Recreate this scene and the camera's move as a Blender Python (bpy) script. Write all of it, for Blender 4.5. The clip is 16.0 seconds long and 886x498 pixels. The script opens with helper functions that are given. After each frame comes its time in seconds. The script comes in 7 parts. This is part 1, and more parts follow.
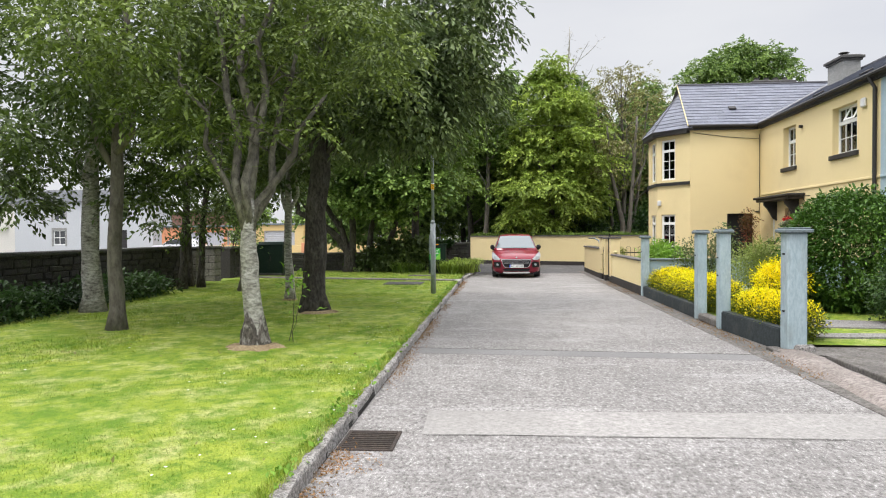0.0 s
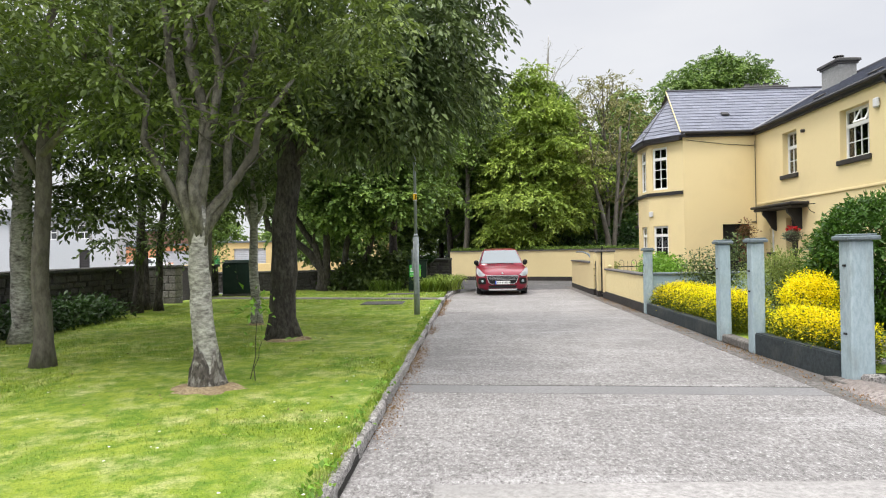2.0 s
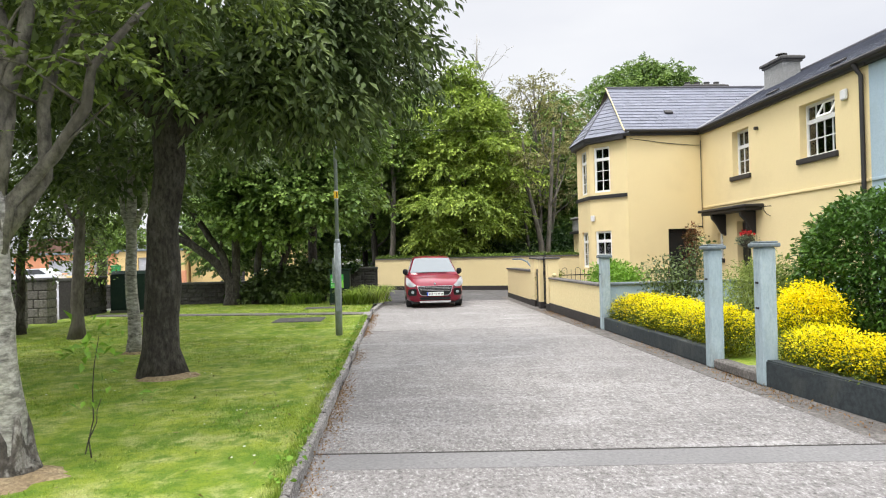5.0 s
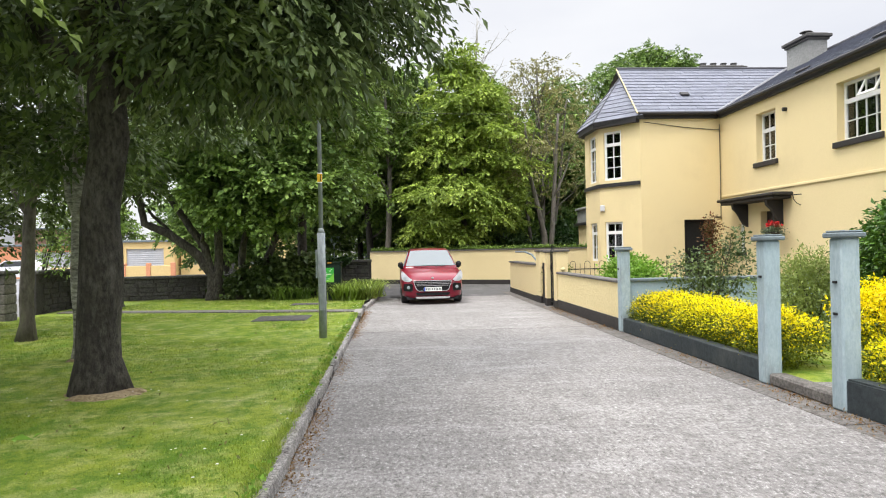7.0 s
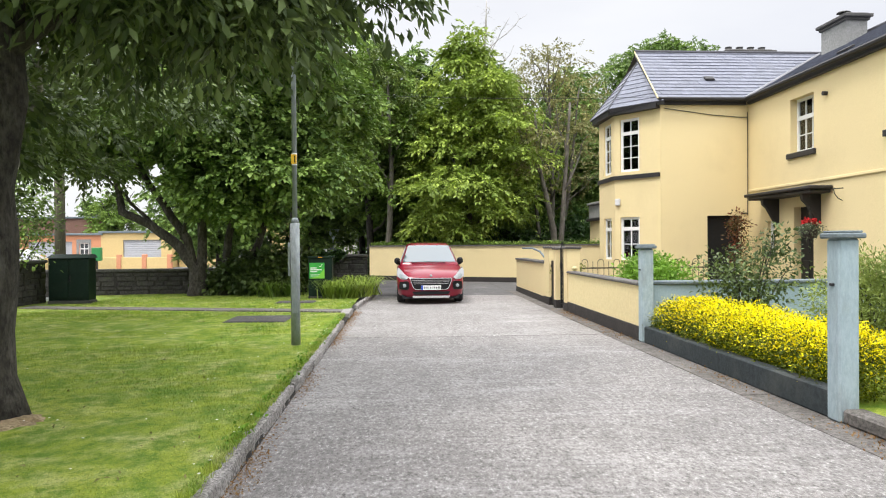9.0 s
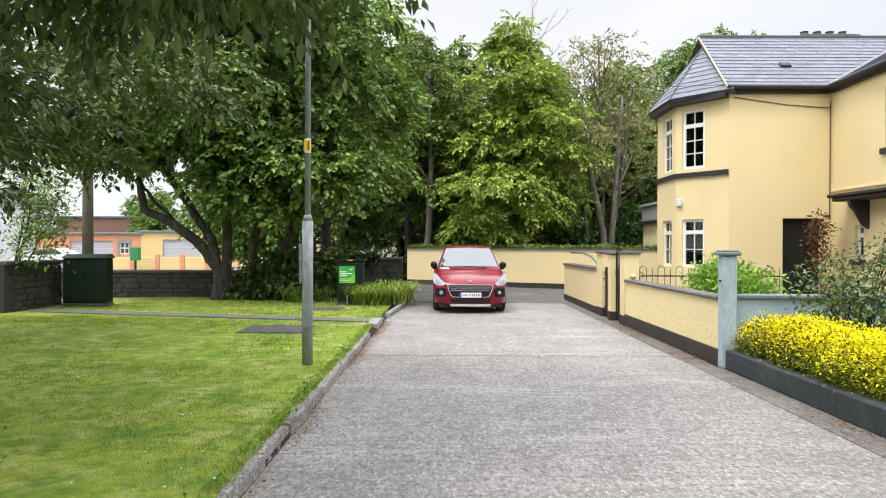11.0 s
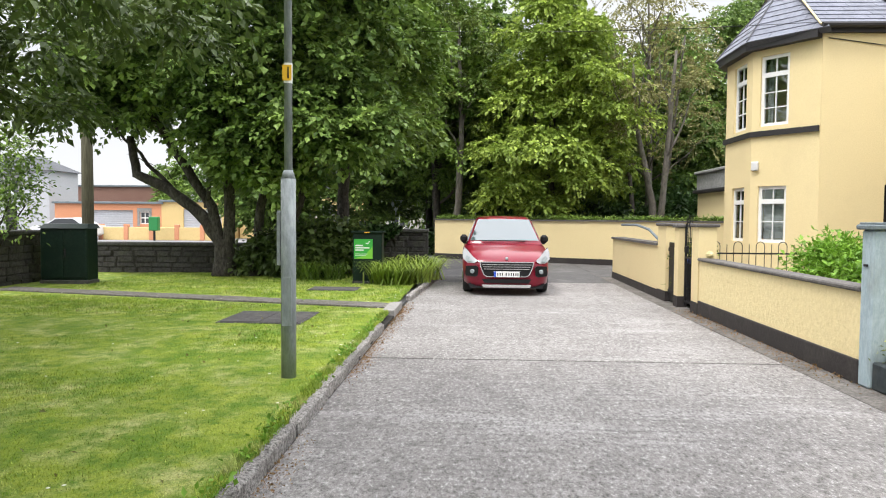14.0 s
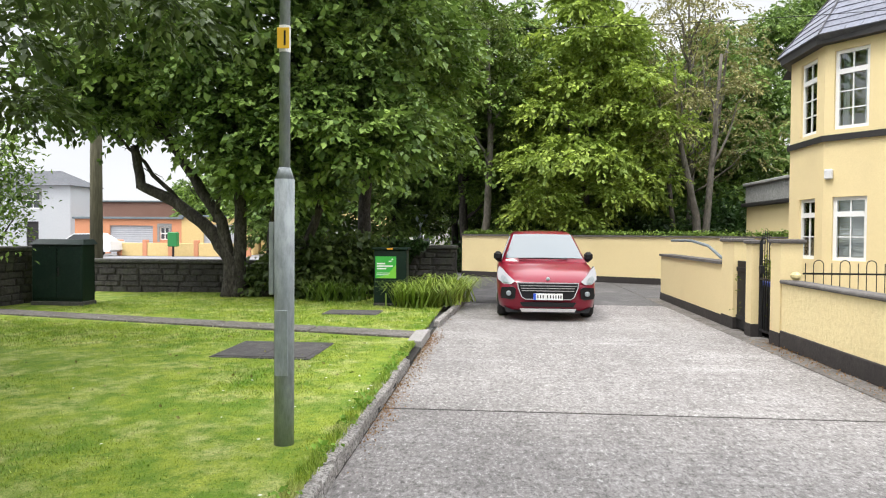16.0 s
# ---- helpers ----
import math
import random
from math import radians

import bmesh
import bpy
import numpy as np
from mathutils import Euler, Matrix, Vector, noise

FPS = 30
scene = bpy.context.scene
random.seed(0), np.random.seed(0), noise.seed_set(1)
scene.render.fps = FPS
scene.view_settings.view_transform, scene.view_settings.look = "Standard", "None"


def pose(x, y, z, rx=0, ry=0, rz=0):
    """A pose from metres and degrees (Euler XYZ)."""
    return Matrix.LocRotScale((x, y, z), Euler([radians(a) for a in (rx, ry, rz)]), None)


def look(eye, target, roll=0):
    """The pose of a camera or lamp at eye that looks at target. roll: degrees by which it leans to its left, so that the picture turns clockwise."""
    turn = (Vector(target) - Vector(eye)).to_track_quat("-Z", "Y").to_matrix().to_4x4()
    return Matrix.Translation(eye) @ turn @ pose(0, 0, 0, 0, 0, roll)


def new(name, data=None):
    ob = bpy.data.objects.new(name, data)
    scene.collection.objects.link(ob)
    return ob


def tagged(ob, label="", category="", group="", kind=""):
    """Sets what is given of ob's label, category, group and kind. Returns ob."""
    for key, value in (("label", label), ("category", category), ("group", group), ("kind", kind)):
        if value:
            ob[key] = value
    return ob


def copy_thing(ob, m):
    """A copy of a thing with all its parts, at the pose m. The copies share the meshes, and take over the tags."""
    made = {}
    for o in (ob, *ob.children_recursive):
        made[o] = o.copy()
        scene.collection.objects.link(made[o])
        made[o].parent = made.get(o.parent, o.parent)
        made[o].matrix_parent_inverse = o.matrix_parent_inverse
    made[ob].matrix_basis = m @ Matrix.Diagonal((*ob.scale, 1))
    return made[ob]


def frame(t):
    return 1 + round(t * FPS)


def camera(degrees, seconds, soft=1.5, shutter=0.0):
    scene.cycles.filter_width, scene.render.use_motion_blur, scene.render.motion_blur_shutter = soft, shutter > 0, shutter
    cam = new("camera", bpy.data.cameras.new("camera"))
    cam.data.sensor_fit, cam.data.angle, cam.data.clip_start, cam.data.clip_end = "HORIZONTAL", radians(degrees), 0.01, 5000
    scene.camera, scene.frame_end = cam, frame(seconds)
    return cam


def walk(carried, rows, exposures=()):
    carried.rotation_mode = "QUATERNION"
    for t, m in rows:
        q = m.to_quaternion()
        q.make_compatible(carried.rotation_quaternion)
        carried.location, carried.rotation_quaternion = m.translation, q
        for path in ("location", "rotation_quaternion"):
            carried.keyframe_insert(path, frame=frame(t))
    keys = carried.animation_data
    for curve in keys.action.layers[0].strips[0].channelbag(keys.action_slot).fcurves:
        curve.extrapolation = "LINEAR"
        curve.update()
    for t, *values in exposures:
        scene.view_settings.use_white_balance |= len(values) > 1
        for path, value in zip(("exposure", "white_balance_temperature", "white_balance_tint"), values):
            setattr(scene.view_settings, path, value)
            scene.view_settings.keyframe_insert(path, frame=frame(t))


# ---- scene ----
# camera: gentle walk up the lane
cam = camera(64.9, 16.0, 1.1)
METRES, EYE, TILT, LEAN, TURN = 13.514, 1.5, 0.0, 0.0, 4.6
ROWS = [
    (0.0, 0.0, 0.0, 0.0, -0.01, -1.2, 0.4),
    (0.5, -0.0055, 0.0289, 0.001, -0.54, -0.86, 0.56),
    (1.0, -0.0104, 0.0622, -0.0005, -0.66, -0.19, 0.77),
    (1.5, -0.015, 0.0918, -0.0025, -1.25, -0.13, 0.93),
    (2.0, -0.0171, 0.126, -0.003, -2.13, 0.12, 1.06),
    (2.5, -0.0175, 0.1538, -0.0013, -3.23, 0.41, 1.13),
    (3.0, -0.0205, 0.1874, -0.0013, -4.62, 0.61, 1.1),
    (3.5, -0.0204, 0.2165, -0.0042, -5.63, 0.42, 1.09),
    (4.0, -0.0205, 0.2496, -0.0038, -6.58, 0.25, 1.13),
    (4.5, -0.0213, 0.2761, -0.0016, -7.65, 0.42, 1.23),
    (5.0, -0.0161, 0.311, -0.002, -8.45, 0.6, 1.36),
    (7.5, 0.0096, 0.4641, -0.0026, -8.72, -0.23, 1.09),
    (8.0, 0.0198, 0.4958, -0.0017, -8.95, -0.39, 0.82),
    (8.5, 0.026, 0.5238, -0.0021, -8.81, -0.46, 0.56),
    (9.0, 0.0367, 0.556, -0.0032, -7.93, -0.41, 0.41),
    (9.5, 0.0415, 0.5828, -0.0026, -6.02, -0.13, 0.4),
    (12.0, 0.0657, 0.7456, -0.0028, -4.27, -0.41, -0.26),
    (12.5, 0.0667, 0.7742, -0.0049, -4.28, -0.91, -0.46),
    (13.0, 0.0688, 0.8066, -0.0049, -3.8, -1.67, -0.53),
    (13.5, 0.07, 0.8335, -0.0044, -2.78, -2.27, -0.5),
    (14.0, 0.0695, 0.867, -0.0045, -1.93, -2.54, -0.44),
    (14.5, 0.0694, 0.8932, -0.0069, -1.33, -2.7, -0.39),
    (15.0, 0.0661, 0.9261, -0.0065, -0.64, -2.28, -0.43),
    (15.5, 0.0621, 0.9547, -0.0047, -0.16, -1.68, -0.45),
    (16.0, 0.0612, 0.9882, -0.0058, -0.02, -1.26, -0.43),
]
walk(cam, [(t, pose(0, 0, EYE, TILT, LEAN, TURN) @ pose(METRES * x, METRES * y, METRES * z, 90 + pitch, roll, yaw)) for t, x, y, z, yaw, pitch, roll in ROWS],
     exposures=((0.0, 0.07), (3.5, 0.22), (7.5, 0.3), (12.0, 0.35), (16.0, 0.36)))

# ---- sky and light: bright overcast ----
world = bpy.data.worlds.new("overcast_sky")
scene.world = world
world.use_nodes = True
wn, wl = world.node_tree.nodes, world.node_tree.links
wn.clear()
w_out = wn.new("ShaderNodeOutputWorld")
w_bg = wn.new("ShaderNodeBackground")
w_sky = wn.new("ShaderNodeTexSky")
w_sky.sky_type = "NISHITA"
w_sky.sun_disc = False
w_sky.sun_elevation = radians(63)
w_sky.sun_rotation = radians(225)
w_tc = wn.new("ShaderNodeTexCoord")
w_sep = wn.new("ShaderNodeSeparateXYZ")
wl.new(w_tc.outputs["Generated"], w_sep.inputs[0])
w_map = wn.new("ShaderNodeMapping")
w_map.inputs["Scale"].default_value = (1.0, 1.0, 3.0)
wl.new(w_tc.outputs["Generated"], w_map.inputs[0])
w_noise = wn.new("ShaderNodeTexNoise")
w_noise.inputs["Scale"].default_value = 2.2
w_noise.inputs["Detail"].default_value = 5.0
wl.new(w_map.outputs[0], w_noise.inputs["Vector"])
w_ramp = wn.new("ShaderNodeValToRGB")
w_ramp.color_ramp.elements[0].position = 0.3
w_ramp.color_ramp.elements[0].color = (0.77, 0.78, 0.83, 1)
w_ramp.color_ramp.elements[1].position = 0.7
w_ramp.color_ramp.elements[1].color = (0.91, 0.91, 0.925, 1)
wl.new(w_noise.outputs["Fac"], w_ramp.inputs[0])
w_grad = wn.new("ShaderNodeMapRange")
w_grad.inputs["From Min"].default_value = 0.36
w_grad.inputs["From Max"].default_value = 0.62
w_grad.inputs["To Min"].default_value = 0.84
w_grad.inputs["To Max"].default_value = 3.2
wl.new(w_sep.outputs["Z"], w_grad.inputs["Value"])
w_mul = wn.new("ShaderNodeVectorMath")
w_mul.operation = "SCALE"
wl.new(w_ramp.outputs[0], w_mul.inputs[0])
wl.new(w_grad.outputs[0], w_mul.inputs["Scale"])
w_skys = wn.new("ShaderNodeVectorMath")
w_skys.operation = "SCALE"
w_skys.inputs["Scale"].default_value = 0.012
wl.new(w_sky.outputs[0], w_skys.inputs[0])
w_add = wn.new("ShaderNodeVectorMath")
w_add.operation = "ADD"
wl.new(w_mul.outputs[0], w_add.inputs[0])
wl.new(w_skys.outputs[0], w_add.inputs[1])
wl.new(w_add.outputs[0], w_bg.inputs["Color"])
w_bg.inputs["Strength"].default_value = 1.0
wl.new(w_bg.outputs[0], w_out.inputs[0])

sun = new("sun", bpy.data.lights.new("sun", "SUN"))
sun.data.energy = 1.9
sun.data.angle = radians(14)
sun.data.color = (1.0, 0.96, 0.9)
sun.matrix_world = look((-14, -14, 40), (0, 0, 0))

# ---- materials ----
def nmat(name):
    m = bpy.data.materials.new(name)
    m.use_nodes = True
    return m, m.node_tree.nodes, m.node_tree.links, m.node_tree.nodes["Principled BSDF"]


def noise_tex(n, l, coord, scale, detail=4.0, rough=0.55, stretch=None):
    t = n.new("ShaderNodeTexNoise")
    t.inputs["Scale"].default_value = scale
    t.inputs["Detail"].default_value = detail
    t.inputs["Roughness"].default_value = rough
    if stretch:
        mp = n.new("ShaderNodeMapping")
        mp.inputs["Scale"].default_value = stretch
        l.new(coord, mp.inputs[0])
        coord = mp.outputs[0]
    l.new(coord, t.inputs["Vector"])
    return t.outputs["Fac"]


def mix_col(n, l, fac, a, b):
    m = n.new("ShaderNodeMix")
    m.data_type = "RGBA"
    for sock, v in ((m.inputs[0], fac), (m.inputs[6], a), (m.inputs[7], b)):
        if hasattr(v, "links"):
            l.new(v, sock)
        elif isinstance(v, tuple):
            sock.default_value = (*v, 1.0)
        else:
            sock.default_value = v
    return m.outputs[2]


def ramp(n, l, fac, lo, hi):
    r = n.new("ShaderNodeMapRange")
    r.inputs["From Min"].default_value = lo
    r.inputs["From Max"].default_value = hi
    l.new(fac, r.inputs["Value"])
    return r.outputs[0]


def surface(name, a, b, rough=0.7, big=0.6, fine=14.0, grain=0.25, bump=0.15, bump_scale=None, metal=0.0,
            stain=None, stain_amount=0.5, rnd=0.0, island=False, stretch=None, spec=0.5, coat=0.0, deep=0.02):
    """Paint, stone or wood: two tones mixed at a large and a fine scale, optional stains, relief."""
    m, n, l, p = nmat(name)
    geo = n.new("ShaderNodeNewGeometry")
    co = geo.outputs["Position"]
    c = mix_col(n, l, ramp(n, l, noise_tex(n, l, co, big, stretch=stretch), 0.3, 0.7), a, b)
    f = noise_tex(n, l, co, fine, 6.0, 0.7, stretch)
    dark = tuple(v * (1 - grain) for v in a)
    c = mix_col(n, l, ramp(n, l, f, 0.62, 0.35), c, dark) if grain else c
    if stain:
        s = noise_tex(n, l, co, big * 2.3, 6.0, 0.65, stretch)
        sm = n.new("ShaderNodeMath")
        sm.operation = "MULTIPLY"
        sm.inputs[1].default_value = stain_amount
        l.new(ramp(n, l, s, 0.52, 0.72), sm.inputs[0])
        c = mix_col(n, l, sm.outputs[0], c, stain)
    if rnd:
        if island:
            r = geo.outputs["Random Per Island"]
        else:
            r = n.new("ShaderNodeObjectInfo").outputs["Random"]
        hsv = n.new("ShaderNodeHueSaturation")
        mr = n.new("ShaderNodeMapRange")
        mr.inputs["To Min"].default_value = 1 - rnd
        mr.inputs["To Max"].default_value = 1 + rnd
        l.new(r, mr.inputs["Value"])
        l.new(mr.outputs[0], hsv.inputs["Value"])
        l.new(c, hsv.inputs["Color"])
        c = hsv.outputs[0]
    l.new(c, p.inputs["Base Color"])
    p.inputs["Roughness"].default_value = rough
    p.inputs["Metallic"].default_value = metal
    p.inputs["Specular IOR Level"].default_value = spec
    p.inputs["Coat Weight"].default_value = coat
    if bump:
        bp = n.new("ShaderNodeBump")
        bp.inputs["Strength"].default_value = bump
        bp.inputs["Distance"].default_value = deep
        l.new(noise_tex(n, l, co, bump_scale or fine, 6.0, 0.7, stretch), bp.inputs["Height"])
        l.new(bp.outputs[0], p.inputs["Normal"])
    return m


def leafy(name, a, b, trans=0.26, rough=0.45, spread=0.25, shade=0.5):
    """Leaves: a colour for each leaf, light passing through them."""
    m, n, l, p = nmat(name)
    geo = n.new("ShaderNodeNewGeometry")
    c = mix_col(n, l, geo.outputs["Random Per Island"], tuple(v * shade for v in a), tuple(min(0.97, v * 1.22) for v in b))
    c = mix_col(n, l, ramp(n, l, noise_tex(n, l, geo.outputs["Position"], 0.7, 3.0), 0.3, 0.7), c,
                tuple(v * (1 - spread) for v in a))
    l.new(c, p.inputs["Base Color"])
    p.inputs["Roughness"].default_value = rough
    p.inputs["Specular IOR Level"].default_value = 0.25
    tr = n.new("ShaderNodeBsdfTranslucent")
    hs = n.new("ShaderNodeHueSaturation")
    hs.inputs["Value"].default_value = 1.3
    l.new(c, hs.inputs["Color"])
    l.new(hs.outputs[0], tr.inputs["Color"])
    mx = n.new("ShaderNodeMixShader")
    mx.inputs[0].default_value = trans
    l.new(p.outputs[0], mx.inputs[1])
    l.new(tr.outputs[0], mx.inputs[2])
    l.new(mx.outputs[0], n["Material Output"].inputs["Surface"])
    return m


def plain(name, col, rough=0.5, metal=0.0, coat=0.0, spec=0.5):
    m, n, l, p = nmat(name)
    p.inputs["Base Color"].default_value = (*col, 1)
    p.inputs["Roughness"].default_value = rough
    p.inputs["Metallic"].default_value = metal
    p.inputs["Coat Weight"].default_value = coat
    p.inputs["Specular IOR Level"].default_value = spec
    return m


def glass(name, tint=(0.9, 0.95, 0.95)):
    """A thin pane: a gloss layer over clear glass."""
    m, n, l, p = nmat(name)
    n.remove(p)
    g = n.new("ShaderNodeBsdfGlossy")
    g.inputs["Roughness"].default_value = 0.02
    t = n.new("ShaderNodeBsdfTransparent")
    t.inputs["Color"].default_value = (*tint, 1)
    fr = n.new("ShaderNodeFresnel")
    fr.inputs["IOR"].default_value = 1.85
    mx = n.new("ShaderNodeMixShader")
    l.new(fr.outputs[0], mx.inputs[0])
    l.new(t.outputs[0], mx.inputs[1])
    l.new(g.outputs[0], mx.inputs[2])
    l.new(mx.outputs[0], n["Material Output"].inputs["Surface"])
    return m


def concrete_road():
    """Broom-finished concrete slabs, stained grey, gritty, with faint darker tyre bands."""
    m, n, l, p = nmat("road_concrete")
    co = n.new("ShaderNodeNewGeometry").outputs["Position"]
    c = mix_col(n, l, ramp(n, l, noise_tex(n, l, co, 0.45, 5.0, 0.6), 0.3, 0.72), (0.197, 0.185, 0.178), (0.318, 0.301, 0.289))
    c = mix_col(n, l, ramp(n, l, noise_tex(n, l, co, 2.6, 6.0, 0.7, (1, 0.35, 1)), 0.45, 0.75), c, (0.179, 0.169, 0.161))
    c = mix_col(n, l, ramp(n, l, noise_tex(n, l, co, 9.0, 5.0, 0.75), 0.5, 0.72), c, (0.154, 0.144, 0.136))
    c = mix_col(n, l, ramp(n, l, noise_tex(n, l, co, 0.9, 6.0, 0.7, (0.35, 1.6, 1)), 0.54, 0.7), c, (0.356, 0.339, 0.331))
    c = mix_col(n, l, ramp(n, l, noise_tex(n, l, co, 6.0, 4.0, 0.7, (0.18, 3.2, 1)), 0.5, 0.72), c, (0.161, 0.152, 0.147))
    grit = noise_tex(n, l, co, 24.0, 6.0, 0.85, (1.5, 0.8, 1))
    c = mix_col(n, l, ramp(n, l, grit, 0.50, 0.37), c, (0.073, 0.067, 0.063))
    c = mix_col(n, l, ramp(n, l, grit, 0.55, 0.68), c, (0.589, 0.567, 0.546))
    hs = n.new("ShaderNodeHueSaturation")
    mr = n.new("ShaderNodeMapRange")
    mr.inputs["To Min"].default_value = 0.93
    mr.inputs["To Max"].default_value = 1.08
    l.new(n.new("ShaderNodeObjectInfo").outputs["Random"], mr.inputs["Value"])
    l.new(mr.outputs[0], hs.inputs["Value"])
    l.new(c, hs.inputs["Color"])
    l.new(hs.outputs[0], p.inputs["Base Color"])
    p.inputs["Roughness"].default_value = 0.85
    bp = n.new("ShaderNodeBump")
    bp.inputs["Strength"].default_value = 0.8
    bp.inputs["Distance"].default_value = 0.012
    l.new(grit, bp.inputs["Height"])
    l.new(bp.outputs[0], p.inputs["Normal"])
    return m


def lawn_soil():
    m, n, l, p = nmat("lawn_turf")
    co = n.new("ShaderNodeNewGeometry").outputs["Position"]
    c = mix_col(n, l, ramp(n, l, noise_tex(n, l, co, 0.8, 5.0, 0.6), 0.35, 0.7), (0.216, 0.295, 0.027), (0.354, 0.401, 0.062))
    c = mix_col(n, l, ramp(n, l, noise_tex(n, l, co, 2.2, 5.0, 0.65), 0.47, 0.75), c, (0.505, 0.485, 0.231))
    c = mix_col(n, l, ramp(n, l, noise_tex(n, l, co, 1.7, 6.0, 0.7, (1.0, 0.7, 1)), 0.5, 0.64), c, (0.127, 0.225, 0.018))
    c = mix_col(n, l, ramp(n, l, noise_tex(n, l, co, 5.0, 6.0, 0.8), 0.46, 0.62), c, (0.114, 0.208, 0.018))
    c = mix_col(n, l, ramp(n, l, noise_tex(n, l, co, 55.0, 3.0, 0.8), 0.5, 0.3), c, (0.095, 0.163, 0.019))
    l.new(c, p.inputs["Base Color"])
    p.inputs["Roughness"].default_value = 0.8
    p.inputs["Specular IOR Level"].default_value = 0.2
    bp = n.new("ShaderNodeBump")
    bp.inputs["Strength"].default_value = 0.7
    bp.inputs["Distance"].default_value = 0.03
    l.new(noise_tex(n, l, co, 40.0, 4.0, 0.8), bp.inputs["Height"])
    l.new(bp.outputs[0], p.inputs["Normal"])
    return m


def grass_blades():
    """Blade colours drift in patches, the same patches as the turf below."""
    m, n, l, p = nmat("grass_blade")
    geo = n.new("ShaderNodeNewGeometry")
    co = geo.outputs["Position"]
    c = mix_col(n, l, ramp(n, l, noise_tex(n, l, co, 0.8, 5.0, 0.6), 0.35, 0.7), (0.231, 0.328, 0.028), (0.384, 0.447, 0.062))
    c = mix_col(n, l, ramp(n, l, noise_tex(n, l, co, 2.2, 5.0, 0.65), 0.47, 0.75), c, (0.596, 0.555, 0.292))
    c = mix_col(n, l, ramp(n, l, noise_tex(n, l, co, 1.7, 6.0, 0.7, (1.0, 0.7, 1)), 0.5, 0.64), c, (0.160, 0.283, 0.026))
    c = mix_col(n, l, ramp(n, l, noise_tex(n, l, co, 5.0, 6.0, 0.8), 0.46, 0.62), c, (0.137, 0.246, 0.020))
    c = mix_col(n, l, ramp(n, l, noise_tex(n, l, co, 9.0, 6.0, 0.8), 0.53, 0.66), c, (0.575, 0.655, 0.185))
    hs = n.new("ShaderNodeHueSaturation")
    mr = n.new("ShaderNodeMapRange")
    mr.inputs["To Min"].default_value = 0.78
    mr.inputs["To Max"].default_value = 1.2
    l.new(geo.outputs["Random Per Island"], mr.inputs["Value"])
    l.new(mr.outputs[0], hs.inputs["Value"])
    l.new(c, hs.inputs["Color"])
    l.new(hs.outputs[0], p.inputs["Base Color"])
    p.inputs["Roughness"].default_value = 0.5
    p.inputs["Specular IOR Level"].default_value = 0.3
    tr = n.new("ShaderNodeBsdfTranslucent")
    l.new(hs.outputs[0], tr.inputs["Color"])
    mx = n.new("ShaderNodeMixShader")
    mx.inputs[0].default_value = 0.35
    l.new(p.outputs[0], mx.inputs[1])
    l.new(tr.outputs[0], mx.inputs[2])
    l.new(mx.outputs[0], n["Material Output"].inputs["Surface"])
    return m


M_ROAD = concrete_road()
M_LAWN = lawn_soil()
M_BLADE = grass_blades()
M_JOINT = surface("joint_dirt", (0.02, 0.018, 0.015), (0.04, 0.034, 0.028), 0.95, 1.0, 20, 0.3, 0.4)
M_GROUND = surface("open_ground", (0.16, 0.16, 0.155), (0.22, 0.215, 0.21), 0.9, 0.2, 6, 0.2, 0.2)
M_KERB = surface("kerb_stone", (0.36, 0.335, 0.31), (0.56, 0.53, 0.505), 0.95, 3.4, 42, 0.8, 1.0, stain=(0.10, 0.088, 0.068), stain_amount=0.75, rnd=0.14, deep=0.03)
M_CREAM = surface("cream_render", (0.73, 0.595, 0.325), (0.77, 0.635, 0.355), 0.85, 0.35, 40, 0.06, 0.15, stain=(0.62, 0.50, 0.275), stain_amount=0.45)
M_CREAM_ROUGH = surface("cream_dashed_render", (0.79, 0.65, 0.35), (0.83, 0.70, 0.39), 0.9, 0.8, 14, 0.08, 0.7, 15, stain=(0.68, 0.54, 0.27), stain_amount=0.3, deep=0.028)
M_BLUE = surface("pale_blue_render", (0.33, 0.43, 0.50), (0.38, 0.48, 0.55), 0.85, 0.5, 30, 0.08, 0.2, stain=(0.28, 0.34, 0.38), stain_amount=0.4)
M_POST = surface("post_blue_grey", (0.33, 0.42, 0.455), (0.41, 0.49, 0.52), 0.8, 2.0, 26, 0.15, 0.3, stain=(0.22, 0.25, 0.24), stain_amount=0.65, stretch=(1, 1, 0.35))
M_CAPGREY = surface("cap_grey", (0.14, 0.175, 0.19), (0.20, 0.235, 0.25), 0.8, 3.0, 30, 0.2, 0.3)
M_COPING = surface("coping_brown_grey", (0.10, 0.09, 0.085), (0.15, 0.14, 0.13), 0.85, 2.0, 24, 0.3, 0.3, stain=(0.2, 0.19, 0.17), stain_amount=0.4)
M_LOWGREY = surface("low_wall_grey", (0.034, 0.043, 0.047), (0.055, 0.066, 0.07), 0.8, 1.0, 18, 0.25, 0.3, stain=(0.10, 0.105, 0.095), stain_amount=0.5, spec=0.3)
M_DARKTRIM = surface("dark_trim", (0.017, 0.015, 0.015), (0.028, 0.025, 0.025), 0.6, 2.0, 30, 0.2, 0.1)
M_PLINTH = surface("dark_plinth", (0.026, 0.021, 0.02), (0.04, 0.034, 0.031), 0.8, 1.2, 20, 0.2, 0.3, stain=(0.08, 0.072, 0.06), stain_amount=0.4)
M_SLATE = surface("roof_slate", (0.145, 0.155, 0.195), (0.185, 0.195, 0.235), 0.6, 0.8, 16, 0.15, 0.15, rnd=0.11, island=True, spec=0.4)
